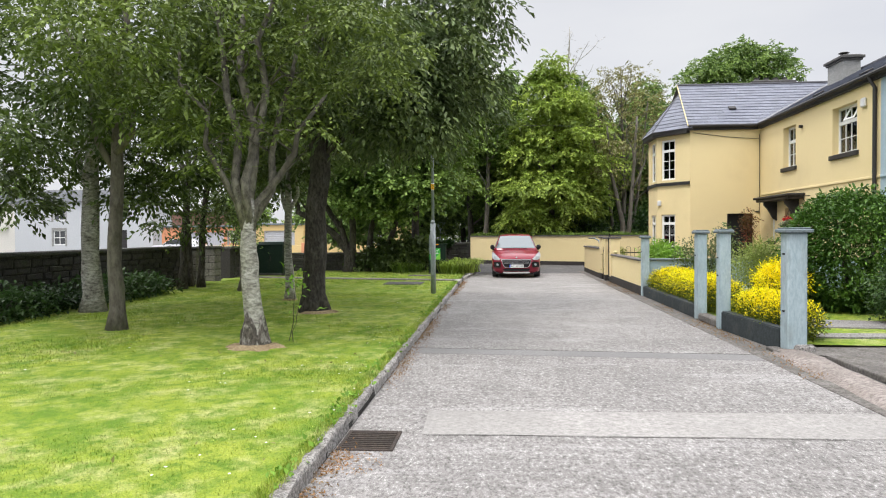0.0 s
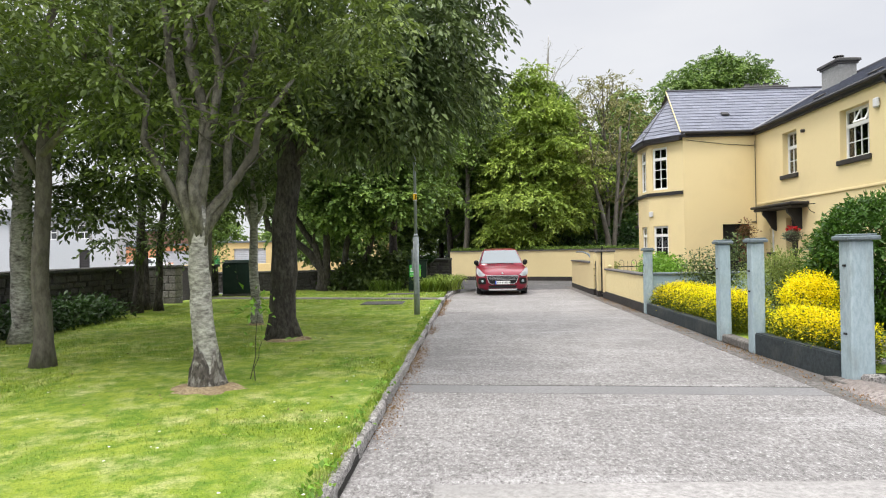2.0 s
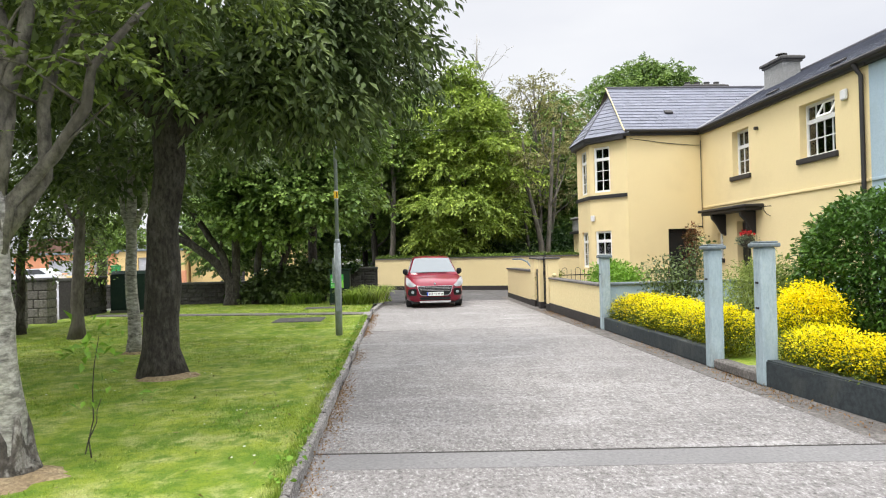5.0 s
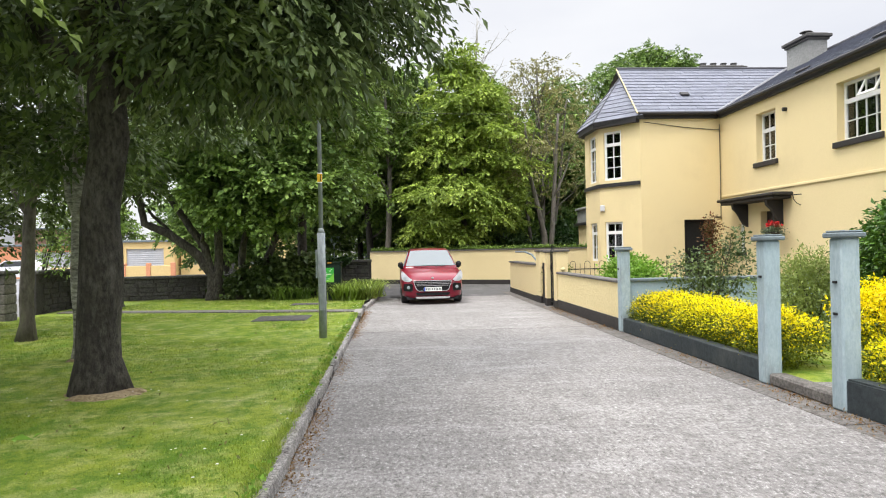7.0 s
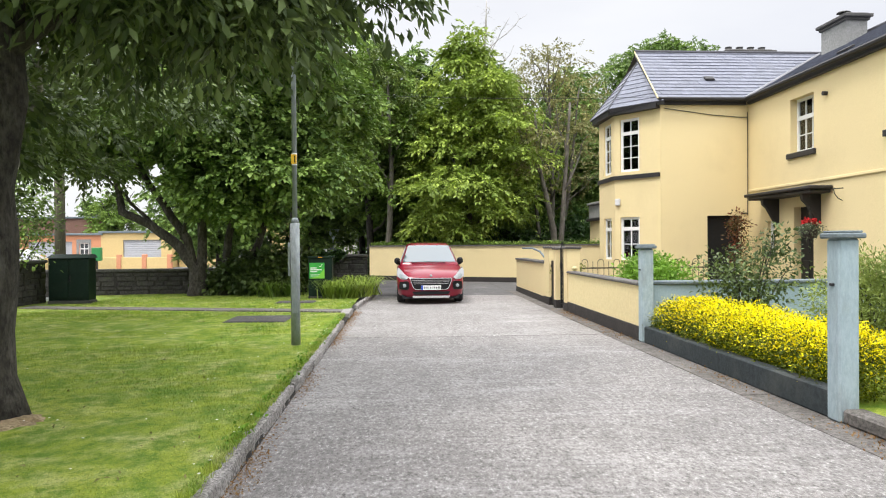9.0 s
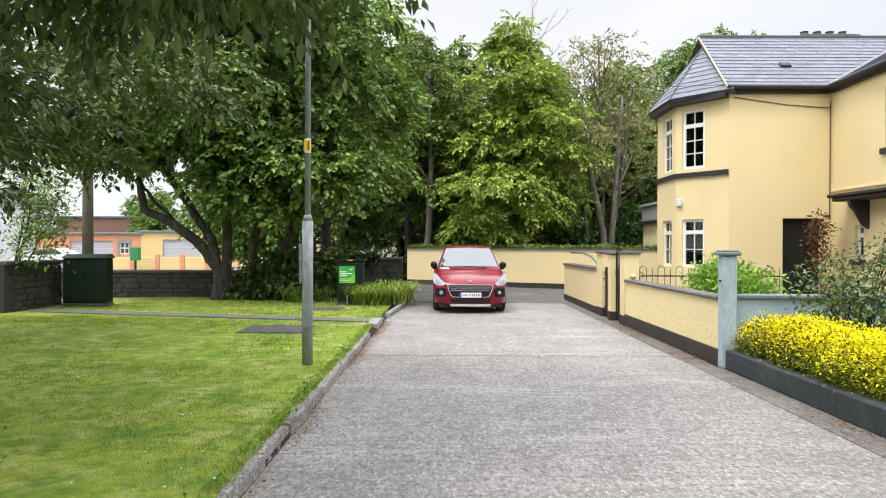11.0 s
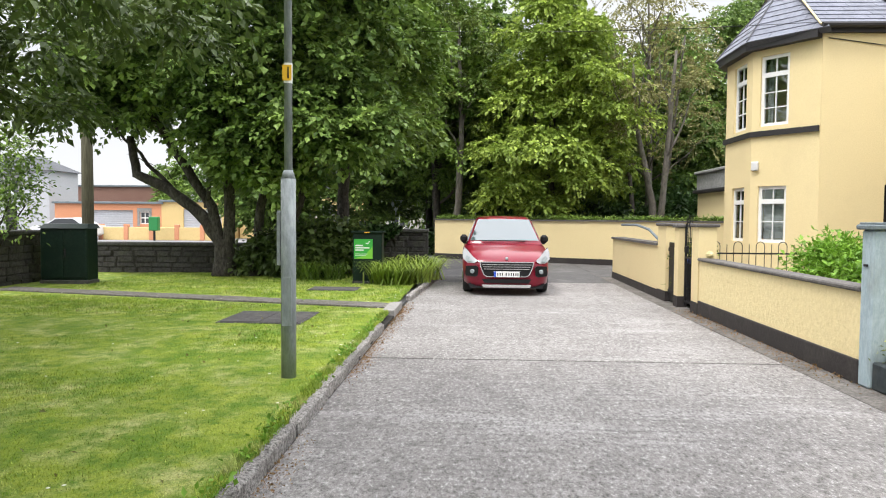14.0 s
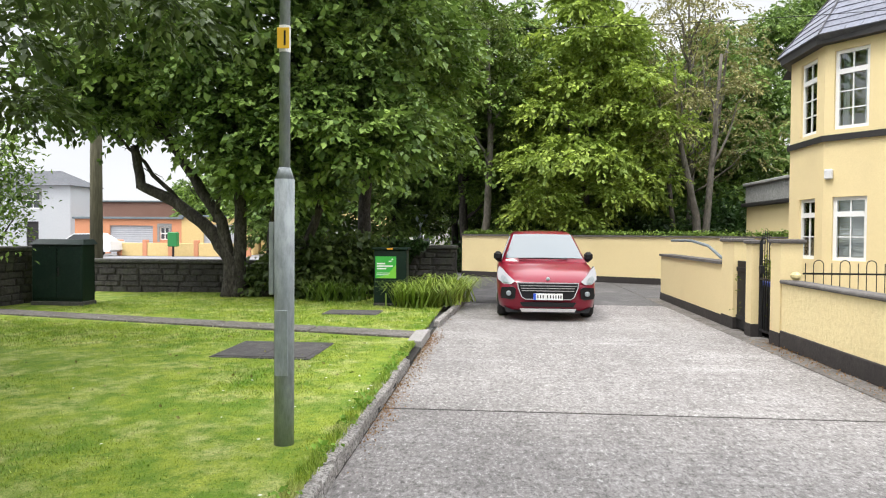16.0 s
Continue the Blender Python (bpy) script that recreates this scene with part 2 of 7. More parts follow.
M_SLATE_BACK = surface("roof_base", (0.07, 0.07, 0.08), (0.09, 0.09, 0.1), 0.8, 1.0, 16, 0.15, 0.1)
M_LEAD = surface("lead_flashing", (0.22, 0.225, 0.24), (0.28, 0.285, 0.30), 0.5, 2.0, 20, 0.15, 0.1)
M_WHITE = surface("white_frame", (0.78, 0.78, 0.76), (0.82, 0.82, 0.80), 0.4, 2.0, 20, 0.03, 0.0)
M_GLASS = glass("pane_glass")
M_ROOMDARK = surface("room_dark", (0.05, 0.045, 0.04), (0.08, 0.07, 0.06), 0.9, 1.0, 8, 0.2, 0.0)
M_BLIND = surface("blind_white", (0.60, 0.60, 0.60), (0.66, 0.66, 0.66), 0.7, 2.0, 20, 0.05, 0.0)
M_STONE = surface("rubble_stone", (0.042, 0.039, 0.035), (0.085, 0.079, 0.071), 0.9, 1.3, 16, 0.4, 0.6, stain=(0.055, 0.065, 0.03), stain_amount=0.6, rnd=0.18)
M_MORTAR = surface("mortar_dark", (0.035, 0.032, 0.028), (0.062, 0.057, 0.05), 0.95, 1.5, 20, 0.3, 0.5)
M_STEEL = surface("galvanised_steel", (0.27, 0.305, 0.315), (0.36, 0.395, 0.40), 0.6, 3.0, 25, 0.25, 0.1, metal=0.15, stain=(0.40, 0.42, 0.42), stain_amount=0.3, stretch=(1, 1, 0.3))
M_IRON = surface("black_iron", (0.012, 0.012, 0.013), (0.018, 0.018, 0.018), 0.5, 4.0, 30, 0.2, 0.1, spec=0.3)
M_DRAIN = surface("cast_iron", (0.05, 0.04, 0.035), (0.09, 0.065, 0.05), 0.7, 6.0, 40, 0.3, 0.3, metal=0.4)
M_CABINET = surface("cabinet_green", (0.008, 0.02, 0.014), (0.012, 0.028, 0.02), 0.45, 2.0, 20, 0.2, 0.05, stain=(0.03, 0.04, 0.03), stain_amount=0.3, spec=0.2)
M_BARK_BIRCH = surface("birch_bark", (0.38, 0.36, 0.31), (0.58, 0.56, 0.51), 0.85, 3.0, 12, 0.6, 0.8, 16, stain=(0.045, 0.038, 0.03), stain_amount=1.0, stretch=(1, 1, 2.4))
M_BARK_DARK = surface("dark_bark", (0.042, 0.036, 0.029), (0.10, 0.088, 0.073), 0.95, 3.5, 24, 0.6, 1.0, 20, stain=(0.19, 0.18, 0.155), stain_amount=0.55, stretch=(1, 1, 0.45), deep=0.035)
M_BARK_LIMB = surface("birch_limb_bark", (0.075, 0.066, 0.052), (0.25, 0.23, 0.195), 0.9, 1.6, 12, 0.5, 0.7, 14, stretch=(1, 1, 0.6))
M_BARK_GREY = surface("grey_bark", (0.12, 0.105, 0.085), (0.19, 0.17, 0.145), 0.95, 2.0, 12, 0.45, 0.9, 14, stain=(0.10, 0.12, 0.05), stain_amount=0.5, stretch=(1, 1, 0.4))
M_SOIL = surface("bare_soil", (0.28, 0.20, 0.11), (0.44, 0.35, 0.21), 0.95, 4.0, 30, 0.4, 0.7)
M_LEAF_OAK = leafy("leaf_dark", (0.075, 0.118, 0.038), (0.20, 0.26, 0.085), 0.15)
M_LEAF_BIRCH = leafy("leaf_birch", (0.10, 0.15, 0.032), (0.24, 0.31, 0.07), 0.18)
M_LEAF_LIME = leafy("leaf_lime", (0.20, 0.30, 0.045), (0.46, 0.57, 0.11))
M_LEAF_MID = leafy("leaf_mid", (0.12, 0.21, 0.035), (0.29, 0.42, 0.08), 0.2)
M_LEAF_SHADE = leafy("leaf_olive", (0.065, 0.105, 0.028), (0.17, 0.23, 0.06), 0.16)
M_LEAF_DEEP = leafy("leaf_deep", (0.10, 0.185, 0.04), (0.32, 0.45, 0.11), 0.2)
M_LEAF_BROWN = leafy("leaf_sparse_brown", (0.22, 0.22, 0.08), (0.36, 0.34, 0.13))
M_LEAF_YELLOW = leafy("leaf_golden", (0.91, 0.74, 0.006), (0.94, 0.81, 0.01), 0.35, 0.5, 0.12, 0.85)
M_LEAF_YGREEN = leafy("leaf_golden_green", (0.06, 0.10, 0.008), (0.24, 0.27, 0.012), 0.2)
M_LEAF_BUSH = leafy("leaf_bush", (0.05, 0.125, 0.018), (0.14, 0.26, 0.04), 0.18, 0.36)
M_LEAF_FRESH = leafy("leaf_fresh", (0.16, 0.33, 0.03), (0.26, 0.44, 0.06))
M_LEAF_IVY = leafy("leaf_ivy", (0.035, 0.08, 0.02), (0.065, 0.12, 0.03), 0.2, 0.35)

# ---- mesh helpers ----
class Shape:
    """Gathers vertices and faces of one part."""

    def __init__(self):
        self.v, self.f, self.t = [], [], None

    def add(self, verts, faces):
        k = len(self.v)
        if self.t is not None:
            verts = [tuple(self.t @ Vector(q)) for q in verts]
        self.v.extend(tuple(q) for q in verts)
        self.f.extend(tuple(i + k for i in g) for g in faces)
        return self

    def convex(self, verts, faces):
        """Faces turned outwards from the middle."""
        c = np.mean(np.array(verts, float), axis=0)
        out = []
        for g in faces:
            q = np.array([verts[i] for i in g], float)
            nrm = np.cross(q[1] - q[0], q[2] - q[0])
            out.append(tuple(reversed(g)) if np.dot(nrm, q.mean(axis=0) - c) < 0 else tuple(g))
        return self.add(verts, out)

    def box(self, x0, x1, y0, y1, z0, z1, b=0.0):
        """A box, its edges taken off by b."""
        if b <= 0:
            vs = [(x, y, z) for x in (x0, x1) for y in (y0, y1) for z in (z0, z1)]
            return self.convex(vs, [(0, 1, 3, 2), (4, 5, 7, 6), (0, 1, 5, 4), (2, 3, 7, 6), (0, 2, 6, 4), (1, 3, 7, 5)])
        b = min(b, (x1 - x0) * 0.45, (y1 - y0) * 0.45, (z1 - z0) * 0.45)
        lo, hi, vs, idx = (x0, y0, z0), (x1, y1, z1), [], {}
        for sx in (0, 1):
            for sy in (0, 1):
                for sz in (0, 1):
                    s = (sx, sy, sz)
                    for ax in range(3):
                        idx[s, ax] = len(vs)
                        vs.append(tuple((hi[k] if s[k] else lo[k]) + (0 if k == ax else (-b if s[k] else b)) for k in range(3)))
        fs = []
        for ax in range(3):
            o1, o2 = [k for k in range(3) if k != ax]
            for side in (0, 1):
                ring = []
                for a1, a2 in ((0, 0), (1, 0), (1, 1), (0, 1)):
                    s = [0, 0, 0]
                    s[ax], s[o1], s[o2] = side, a1, a2
                    ring.append(idx[tuple(s), ax])
                fs.append(tuple(ring))
            for a1 in (0, 1):
                for a2 in (0, 1):
                    s, e = [0, 0, 0], [0, 0, 0]
                    s[o1], s[o2], s[ax] = a1, a2, 0
                    e[o1], e[o2], e[ax] = a1, a2, 1
                    fs.append((idx[tuple(s), o1], idx[tuple(e), o1], idx[tuple(e), o2], idx[tuple(s), o2]))
        for s in {k[0] for k in idx}:
            fs.append((idx[s, 0], idx[s, 1], idx[s, 2]))
        return self.convex(vs, sorted(fs))

    def prism(self, poly, z0, z1):
        """An upright prism on a plan outline (anticlockwise)."""
        k = len(poly)
        vs = [(x, y, z0) for x, y in poly] + [(x, y, z1) for x, y in poly]
        fs = [tuple(range(k - 1, -1, -1)), tuple(range(k, 2 * k))]
        fs += [(i, (i + 1) % k, (i + 1) % k + k, i + k) for i in range(k)]
        return self.add(vs, fs)

    def tube(self, pts, radii, n=10, caps=True, wob=0.0, seed=0):
        """A round bar along a line of points."""
        rs = random.Random(seed)
        pts = [Vector(q) for q in pts]
        vs, fs, up = [], [], Vector((0.31, 0.17, 0.93))
        for i, q in enumerate(pts):
            d = (pts[min(i + 1, len(pts) - 1)] - pts[max(i - 1, 0)]).normalized()
            if abs(d.dot(up)) > 0.97:
                up = Vector((0.93, 0.31, 0.17))
            a = d.cross(up).normalized()
            c = d.cross(a)
            r = radii[i] if hasattr(radii, "__len__") else radii
            for j in range(n):
                th = 2 * math.pi * j / n
                rr = r * (1 + wob * (rs.random() - 0.5))
                vs.append(tuple(q + a * (rr * math.cos(th)) + c * (rr * math.sin(th))))
        for i in range(len(pts) - 1):
            for j in range(n):
                fs.append((i * n + j, i * n + (j + 1) % n, (i + 1) * n + (j + 1) % n, (i + 1) * n + j))
        if caps:
            fs.append(tuple(range(n - 1, -1, -1)))
            fs.append(tuple((len(pts) - 1) * n + j for j in range(n)))
        return self.add(vs, fs)

    def mesh(self, name, material, smooth=False):
        me = bpy.data.meshes.new(name)
        me.from_pydata(self.v, [], self.f)
        me.materials.append(material)
        if smooth:
            me.polygons.foreach_set("use_smooth", [True] * len(me.polygons))
        me.update()
        return me


def part(name, shape, material, parent=None, label="", smooth=False):
    ob = new(name, shape.mesh(name, material, smooth))
    if parent is not None:
        ob.parent = parent
    if label:
        ob["label"] = label
    return ob


def thing(name, at, label, category, group="", kind=""):
    ob = new(name)
    ob.location = at
    ob.empty_display_size = 0.2
    return tagged(ob, label, category, group, kind)


def setting(name, shape, material, label, category="", smooth=False):
    return tagged(part(name, shape, material, None, "", smooth), label, category or name.split("_")[0], kind="structure")


def mesh_arrays(name, verts, faces, material, smooth=False):
    """A mesh from numpy arrays: vertices (n,3) and equal-sized faces (m,k)."""
    me = bpy.data.meshes.new(name)
    k = faces.shape[1]
    me.vertices.add(len(verts))
    me.vertices.foreach_set("co", verts.astype(np.float32).ravel())
    me.loops.add(faces.size)
    me.loops.foreach_set("vertex_index", faces.astype(np.int32).ravel())
    me.polygons.add(len(faces))
    me.polygons.foreach_set("loop_start", np.arange(0, faces.size, k, dtype=np.int32))
    me.materials.append(material)
    me.update(calc_edges=True)
    me.validate()
    return me


def leaf_mesh(name, pts, size, material, seed, droop=0.3, narrow=0.5, out=None, loose=0.7):
    """Folded leaves, four corners each, at the points; out: the way each one leans."""
    rg = np.random.default_rng(seed)
    n = len(pts)
    d = rg.normal(size=(n, 3))
    if out is not None:
        d = d * loose + out
    d[:, 2] -= droop
    d /= np.linalg.norm(d, axis=1, keepdims=True) + 1e-9
    s = rg.normal(size=(n, 3)) * 0.4 + np.array([0, 0, 0.9])
    s = np.cross(d, s)
    s /= np.linalg.norm(s, axis=1, keepdims=True) + 1e-9
    nn = np.cross(s, d)
    ln = size * rg.uniform(0.6, 1.3, (n, 1))
    w = ln * narrow * rg.uniform(0.8, 1.2, (n, 1)) * 0.5
    p0 = pts
    p2 = pts + d * ln - nn * ln * 0.12
    mid = pts + d * ln * 0.48
    p1 = mid + s * w + nn * w * 0.35
    p3 = mid - s * w + nn * w * 0.35
    v = np.stack([p0, p1, p2, p3], axis=1).reshape(-1, 3)
    base = np.arange(n)[:, None] * 4
    f = np.concatenate([base + np.array([[0, 1, 2]]), base + np.array([[0, 2, 3]])], axis=0)
    return mesh_arrays(name, v, f, material)


def crown_points(blobs, seed, per_clump=14, spread=0.28, hollow=0.55, rim=0.16, flat=0.38):
    """Flat sprays of leaf points in a union of ellipsoids (x, y, z, rx, ry, rz, leaves), uneven at the rim."""
    rg = np.random.default_rng(seed)
    allp, alld = [], []
    for x, y, z, rx, ry, rz, count in blobs:
        k = max(1, count // per_clump)
        u = rg.normal(size=(k, 3))
        u /= np.linalg.norm(u, axis=1, keepdims=True)
        r = rg.uniform(hollow ** 3, 1.0, (k, 1)) ** (1 / 3) * (1 + rim * rg.normal(size=(k, 1)))
        c = u * r * np.array([rx, ry, rz]) + np.array([x, y, z])
        size = rg.uniform(0.6, 1.4, (k, 1, 1)) * spread
        off = rg.normal(size=(k, per_clump, 3)) * size * np.array([1, 1, flat])
        off[:, :, 2] -= 0.35 * np.hypot(off[:, :, 0], off[:, :, 1])
        allp.append((c[:, None, :] + off).reshape(-1, 3))
        way = off / (np.linalg.norm(off, axis=2, keepdims=True) + 1e-6) * 1.1 + u[:, None, :] * 0.5
        alld.append(way.reshape(-1, 3))
    return np.concatenate(allp), np.concatenate(alld)


def split_boughs(blobs, seed, leaves, most=1.1):
    """Break big leaf masses into separate flat boughs, kept apart so that dark gaps stay between them."""
    rg = np.random.default_rng(seed + 7)
    out, mids = [], np.zeros((0, 3))
    for x, y, z, rx, ry, rz, count in blobs:
        k = max(4, count // leaves)
        mid, rad = np.array([x, y, z]), np.array([rx, ry, rz])
        for _ in range(k):
            u = rg.normal(size=(9, 3))
            u /= np.linalg.norm(u, axis=1, keepdims=True)
            c = mid + u * (1 - 0.5 * rg.uniform(size=(9, 1)) ** 1.6) * rad
            if len(mids):
                c = c[[np.argmax(np.min(np.linalg.norm((c[:, None] - mids[None]) * (1, 1, 1.5), axis=2), axis=1))]]
            mids = np.concatenate([mids, c[:1]])
            br = min(most, max(0.36, 0.33 * (rx + ry) / 2)) * rg.uniform(0.7, 1.3)
            out.append((*c[0], br, br, br * rg.uniform(0.42, 0.62), count // k))
    return out


def spray_points(boughs, seed, per=12, length=0.5, droop=0.4):
    """Leafy twigs over the upper side of each bough, hanging at its edge: leaf points and the way each leaf lies."""
    rg = np.random.default_rng(seed)
    allp, alld = [], []
    step = (np.arange(per) // 2 + 0.7) / (per / 2)
    sign = np.where(np.arange(per) % 2, 1.0, -1.0)
    for x, y, z, rx, ry, rz, count in boughs:
        k = max(1, count // per)
        u = rg.normal(size=(k, 3))
        u[:, 2] = np.abs(u[:, 2]) - 0.3
        u /= np.linalg.norm(u, axis=1, keepdims=True)
        r = rg.uniform(0.35, 1.0, (k, 1)) ** 0.6
        c = u * r * np.array([rx, ry, rz])
        c[:, 2] -= 0.45 * rz * (np.hypot(c[:, 0], c[:, 1]) / rx) ** 2
        way = u * np.array([1, 1, 0.4]) + rg.normal(size=(k, 3)) * 0.4
        way[:, 2] -= droop * rg.uniform(0.3, 1.4, k)
        way /= np.linalg.norm(way, axis=1, keepdims=True)
        side = np.cross(way, np.array([0, 0, 1.0]) + rg.normal(size=(k, 3)) * 0.25)
        side /= np.linalg.norm(side, axis=1, keepdims=True) + 1e-6
        ln = length * rg.uniform(0.6, 1.3, (k, 1, 1))
        st, sg = step[None, :, None], sign[None, :, None]
        p = c[:, None, :] + way[:, None, :] * ln * st + side[:, None, :] * sg * 0.03
        p[:, :, 2] -= 0.3 * ln[:, :, 0] * st[:, :, 0] ** 2
        d = way[:, None, :] * (0.5 + 0.5 * st) + side[:, None, :] * sg * (0.95 - 0.5 * st)
        d[:, :, 2] -= 0.25
        allp.append((p + np.array([x, y, z])).reshape(-1, 3))
        alld.append(d.reshape(-1, 3))
    return np.concatenate(allp), np.concatenate(alld)


def branch(a, b, sag=0.0, k=5, jig=0.0, rs=random):
    """Points of a bent limb from a to b."""
    a, b = Vector(a), Vector(b)
    out = []
    for i in range(k + 1):
        t = i / k
        q = a.lerp(b, t)
        q.z += sag * 4 * t * (1 - t)
        if 0 < i < k:
            q += Vector((rs.uniform(-jig, jig), rs.uniform(-jig, jig), rs.uniform(-jig, jig) * 0.5))
        out.append(q)
    return out


def tree(at, label, trunks, limbs, blobs, bark, leaf, leaf_size, seed, group="", droop=0.3, narrow=0.5, flare=1.5, limb_bark=None, boughs=420, twig=0.5, most=1.1):
    """trunks: (points, radius at foot, radius at top); limbs: (from, to, r0, r1). All relative to the foot."""
    rs = random.Random(seed)
    t = thing("tree", at, label, "tree", group)
    for pts, r0, r1 in trunks:
        s = Shape()
        pts = [Vector(q) for q in pts]
        fine = []
        for i in range(len(pts) - 1):
            for k in range(4):
                fine.append(pts[i].lerp(pts[i + 1], k / 4))
        fine.append(pts[-1])
        h = max(fine[-1].z - fine[0].z, 0.1)
        rad = []
        for q in fine:
            u = (q.z - fine[0].z) / h
            rad.append((r0 + (r1 - r0) * u) * (1 + (flare - 1) * math.exp(-(q.z - fine[0].z) / 0.16) * (1 if fine[0].z < 0.3 else 0)))
        for i in range(1, len(fine) - 1):
            fine[i] = fine[i] + Vector((rs.uniform(-1, 1), rs.uniform(-1, 1), 0)) * r1 * 0.2
        s.tube(fine, rad, 14, True, 0.14, seed)
        part("trunk", s, bark, t, smooth=True)
    for a, b, r0, r1 in limbs:
        pts = branch(a, b, rs.uniform(-0.05, 0.25), 6, 0.12, rs)
        s = Shape()
        s.tube(pts, [r0 + (r1 - r0) * i / 6 for i in range(7)], 8, True, 0.1, seed)
        for i in (2, 3, 4, 5):
            for _ in range(2):
                q = pts[i] + Vector((rs.uniform(-1, 1), rs.uniform(-1, 1), rs.uniform(-0.3, 0.9))) * 0.55
                s.tube(branch(pts[i], q, 0.05, 3, 0.06, rs), [r1 * 0.7, r1 * 0.5, r1 * 0.35, r1 * 0.2], 5)
        part("limb", s, limb_bark or bark, t, smooth=True)
    if blobs:
        p, d = spray_points(split_boughs(blobs, seed, boughs, most), seed, 12, twig, droop)
        crown = new("crown", leaf_mesh("crown", p, leaf_size, leaf, seed + 1, 0.05, narrow, d, 0.28))
        crown.parent = t
    return t

# ---- ground, lane, lawn ----
G, LAWN, GARDEN = -0.14, -0.035, -0.07
s = Shape()
s.add([(-500, -400, G - 0.03), (500, -400, G - 0.03), (500, 900, G - 0.03), (-500, 900, G - 0.03)], [(0, 1, 2, 3)])
setting("ground", s, M_GROUND, "grey tarmac ground reaching to the horizon", "ground")


def slab(poly, z0, z1, b=0.012):
    """A concrete bay with worn edges."""
    c = Vector((sum(q[0] for q in poly) / len(poly), sum(q[1] for q in poly) / len(poly)))
    k = len(poly)
    inner = [tuple(Vector(q) + (c - Vector(q)).normalized() * b * 1.5) for q in poly]
    sh = Shape()
    vs = [(x, y, z0) for x, y in poly] + [(x, y, z1 - b) for x, y in poly] + [(x, y, z1) for x, y in inner]
    fs = [(i, (i + 1) % k, (i + 1) % k + k, i + k) for i in range(k)]
    fs += [(i + k, (i + 1) % k + k, (i + 1) % k + 2 * k, i + 2 * k) for i in range(k)]
    fs.append(tuple(range(2 * k, 3 * k)))
    return sh.add(vs, fs)


KX = -1.27
M_OLDROAD = surface("old_road_surface", (0.085, 0.082, 0.083), (0.145, 0.138, 0.136), 0.9, 0.7, 30, 0.4, 0.6, stain=(0.22, 0.21, 0.205), stain_amount=0.55)
sj = Shape()
sj.box(KX - 0.05, 3.72, -8, 40, G - 0.028, G - 0.005)
road = setting("road", sj, M_JOINT, "grey concrete lane of large slabs with dirt-filled joints", "road")
g = 0.014
edges = [(-8, 10.02), (10.02, 19.52), (19.52, 29.1), (29.1, 39.2)]
skew = {10.02: 0.4}
for a, b in edges:
    right = 3.4
    part("slab", slab([(KX, a + g), (right, a + g - skew.get(a, 0)), (right, b - g - skew.get(b, 0)), (KX, b - g)], G - 0.02, G), M_ROAD if b < 35 else M_OLDROAD, road)
M_PATCH = surface("patch_concrete", (0.30, 0.285, 0.27), (0.38, 0.36, 0.345), 0.9, 0.9, 26, 0.35, 0.4, stain=(0.22, 0.21, 0.2), stain_amount=0.5)
part("patch", slab([(-0.64, 5.66), (3.38, 5.72), (3.38, 6.5), (-0.66, 6.42)], G - 0.002, G + 0.003, 0.002), M_PATCH, road)
M_STRIP = surface("smooth_strip", (0.175, 0.17, 0.168), (0.245, 0.238, 0.234), 0.85, 0.8, 30, 0.25, 0.2, stain=(0.17, 0.165, 0.165), stain_amount=0.6)
part("patch", slab([(-1.2, 9.56), (3.38, 9.16), (3.38, 9.575), (-1.2, 9.975)], G - 0.002, G + 0.003, 0.002), M_STRIP, road)
rs = random.Random(9)
ck, xs = [], [-0.62 + 0.16 * i for i in range(22)]
for sgn in (-1, 1):
    row = [(x, 5.645 + 0.015 * x + 0.022 * noise.noise(Vector((x * 2.1, 1.5, 0))) + sgn * rs.uniform(0.002, 0.008), G + 0.0035) for x in xs]
    ck.append(row)
part("patch_crack", Shape().add(ck[0] + ck[1], [(i, i + 1, i + 23, i + 22) for i in range(21)]), M_JOINT, road)
# rough gutter strip along the garden walls
M_GUTTER = surface("gutter_concrete", (0.14, 0.127, 0.115), (0.24, 0.222, 0.205), 0.95, 2.2, 26, 0.5, 0.8, stain=(0.06, 0.048, 0.036), stain_amount=0.85)
yy = -8.0
rs = random.Random(5)
while yy < 31:
    ln = rs.uniform(2.2, 3.8)
    part("gutter_slab", slab([(3.403, yy + 0.004), (3.87, yy + 0.004), (3.87, yy + ln - 0.004), (3.403, yy + ln - 0.004)], G - 0.02, G + rs.uniform(-0.003, 0.006)), M_GUTTER, road)
    yy += ln
part("slab", slab([(3.42, 31.0), (12, 31.0), (12, 39.2), (3.42, 39.2)], G - 0.02, G), M_OLDROAD, road)


def sheet(x0, x1, y0, y1, z, step, amp, seed, outline=None):
    """A gently uneven sheet of ground."""
    nx, ny = max(2, int((x1 - x0) / step)), max(2, int((y1 - y0) / step))
    vs, fs = [], []
    for j in range(ny + 1):
        for i in range(nx + 1):
            x, y = x0 + (x1 - x0) * i / nx, y0 + (y1 - y0) * j / ny
            vs.append((x, y, z + amp * noise.noise(Vector((x * 0.6 + seed, y * 0.6, 0)))))
    for j in range(ny):
        for i in range(nx):
            k = j * (nx + 1) + i
            fs.append((k, k + 1, k + nx + 2, k + nx + 1))
    return Shape().add(vs, fs)


LX = KX - 0.1
lawn = setting("lawn", sheet(-10.0, LX, -8, 22.9, LAWN, 0.3, 0.018, 1), M_LAWN, "mown green lawn with paler dry patches", "lawn", True)
setting("lawn_2", sheet(-10.0, LX, 22.9, 30.6, LAWN - 0.01, 0.3, 0.012, 2), M_LAWN, "mown green lawn strip before the rear wall", "lawn", True)
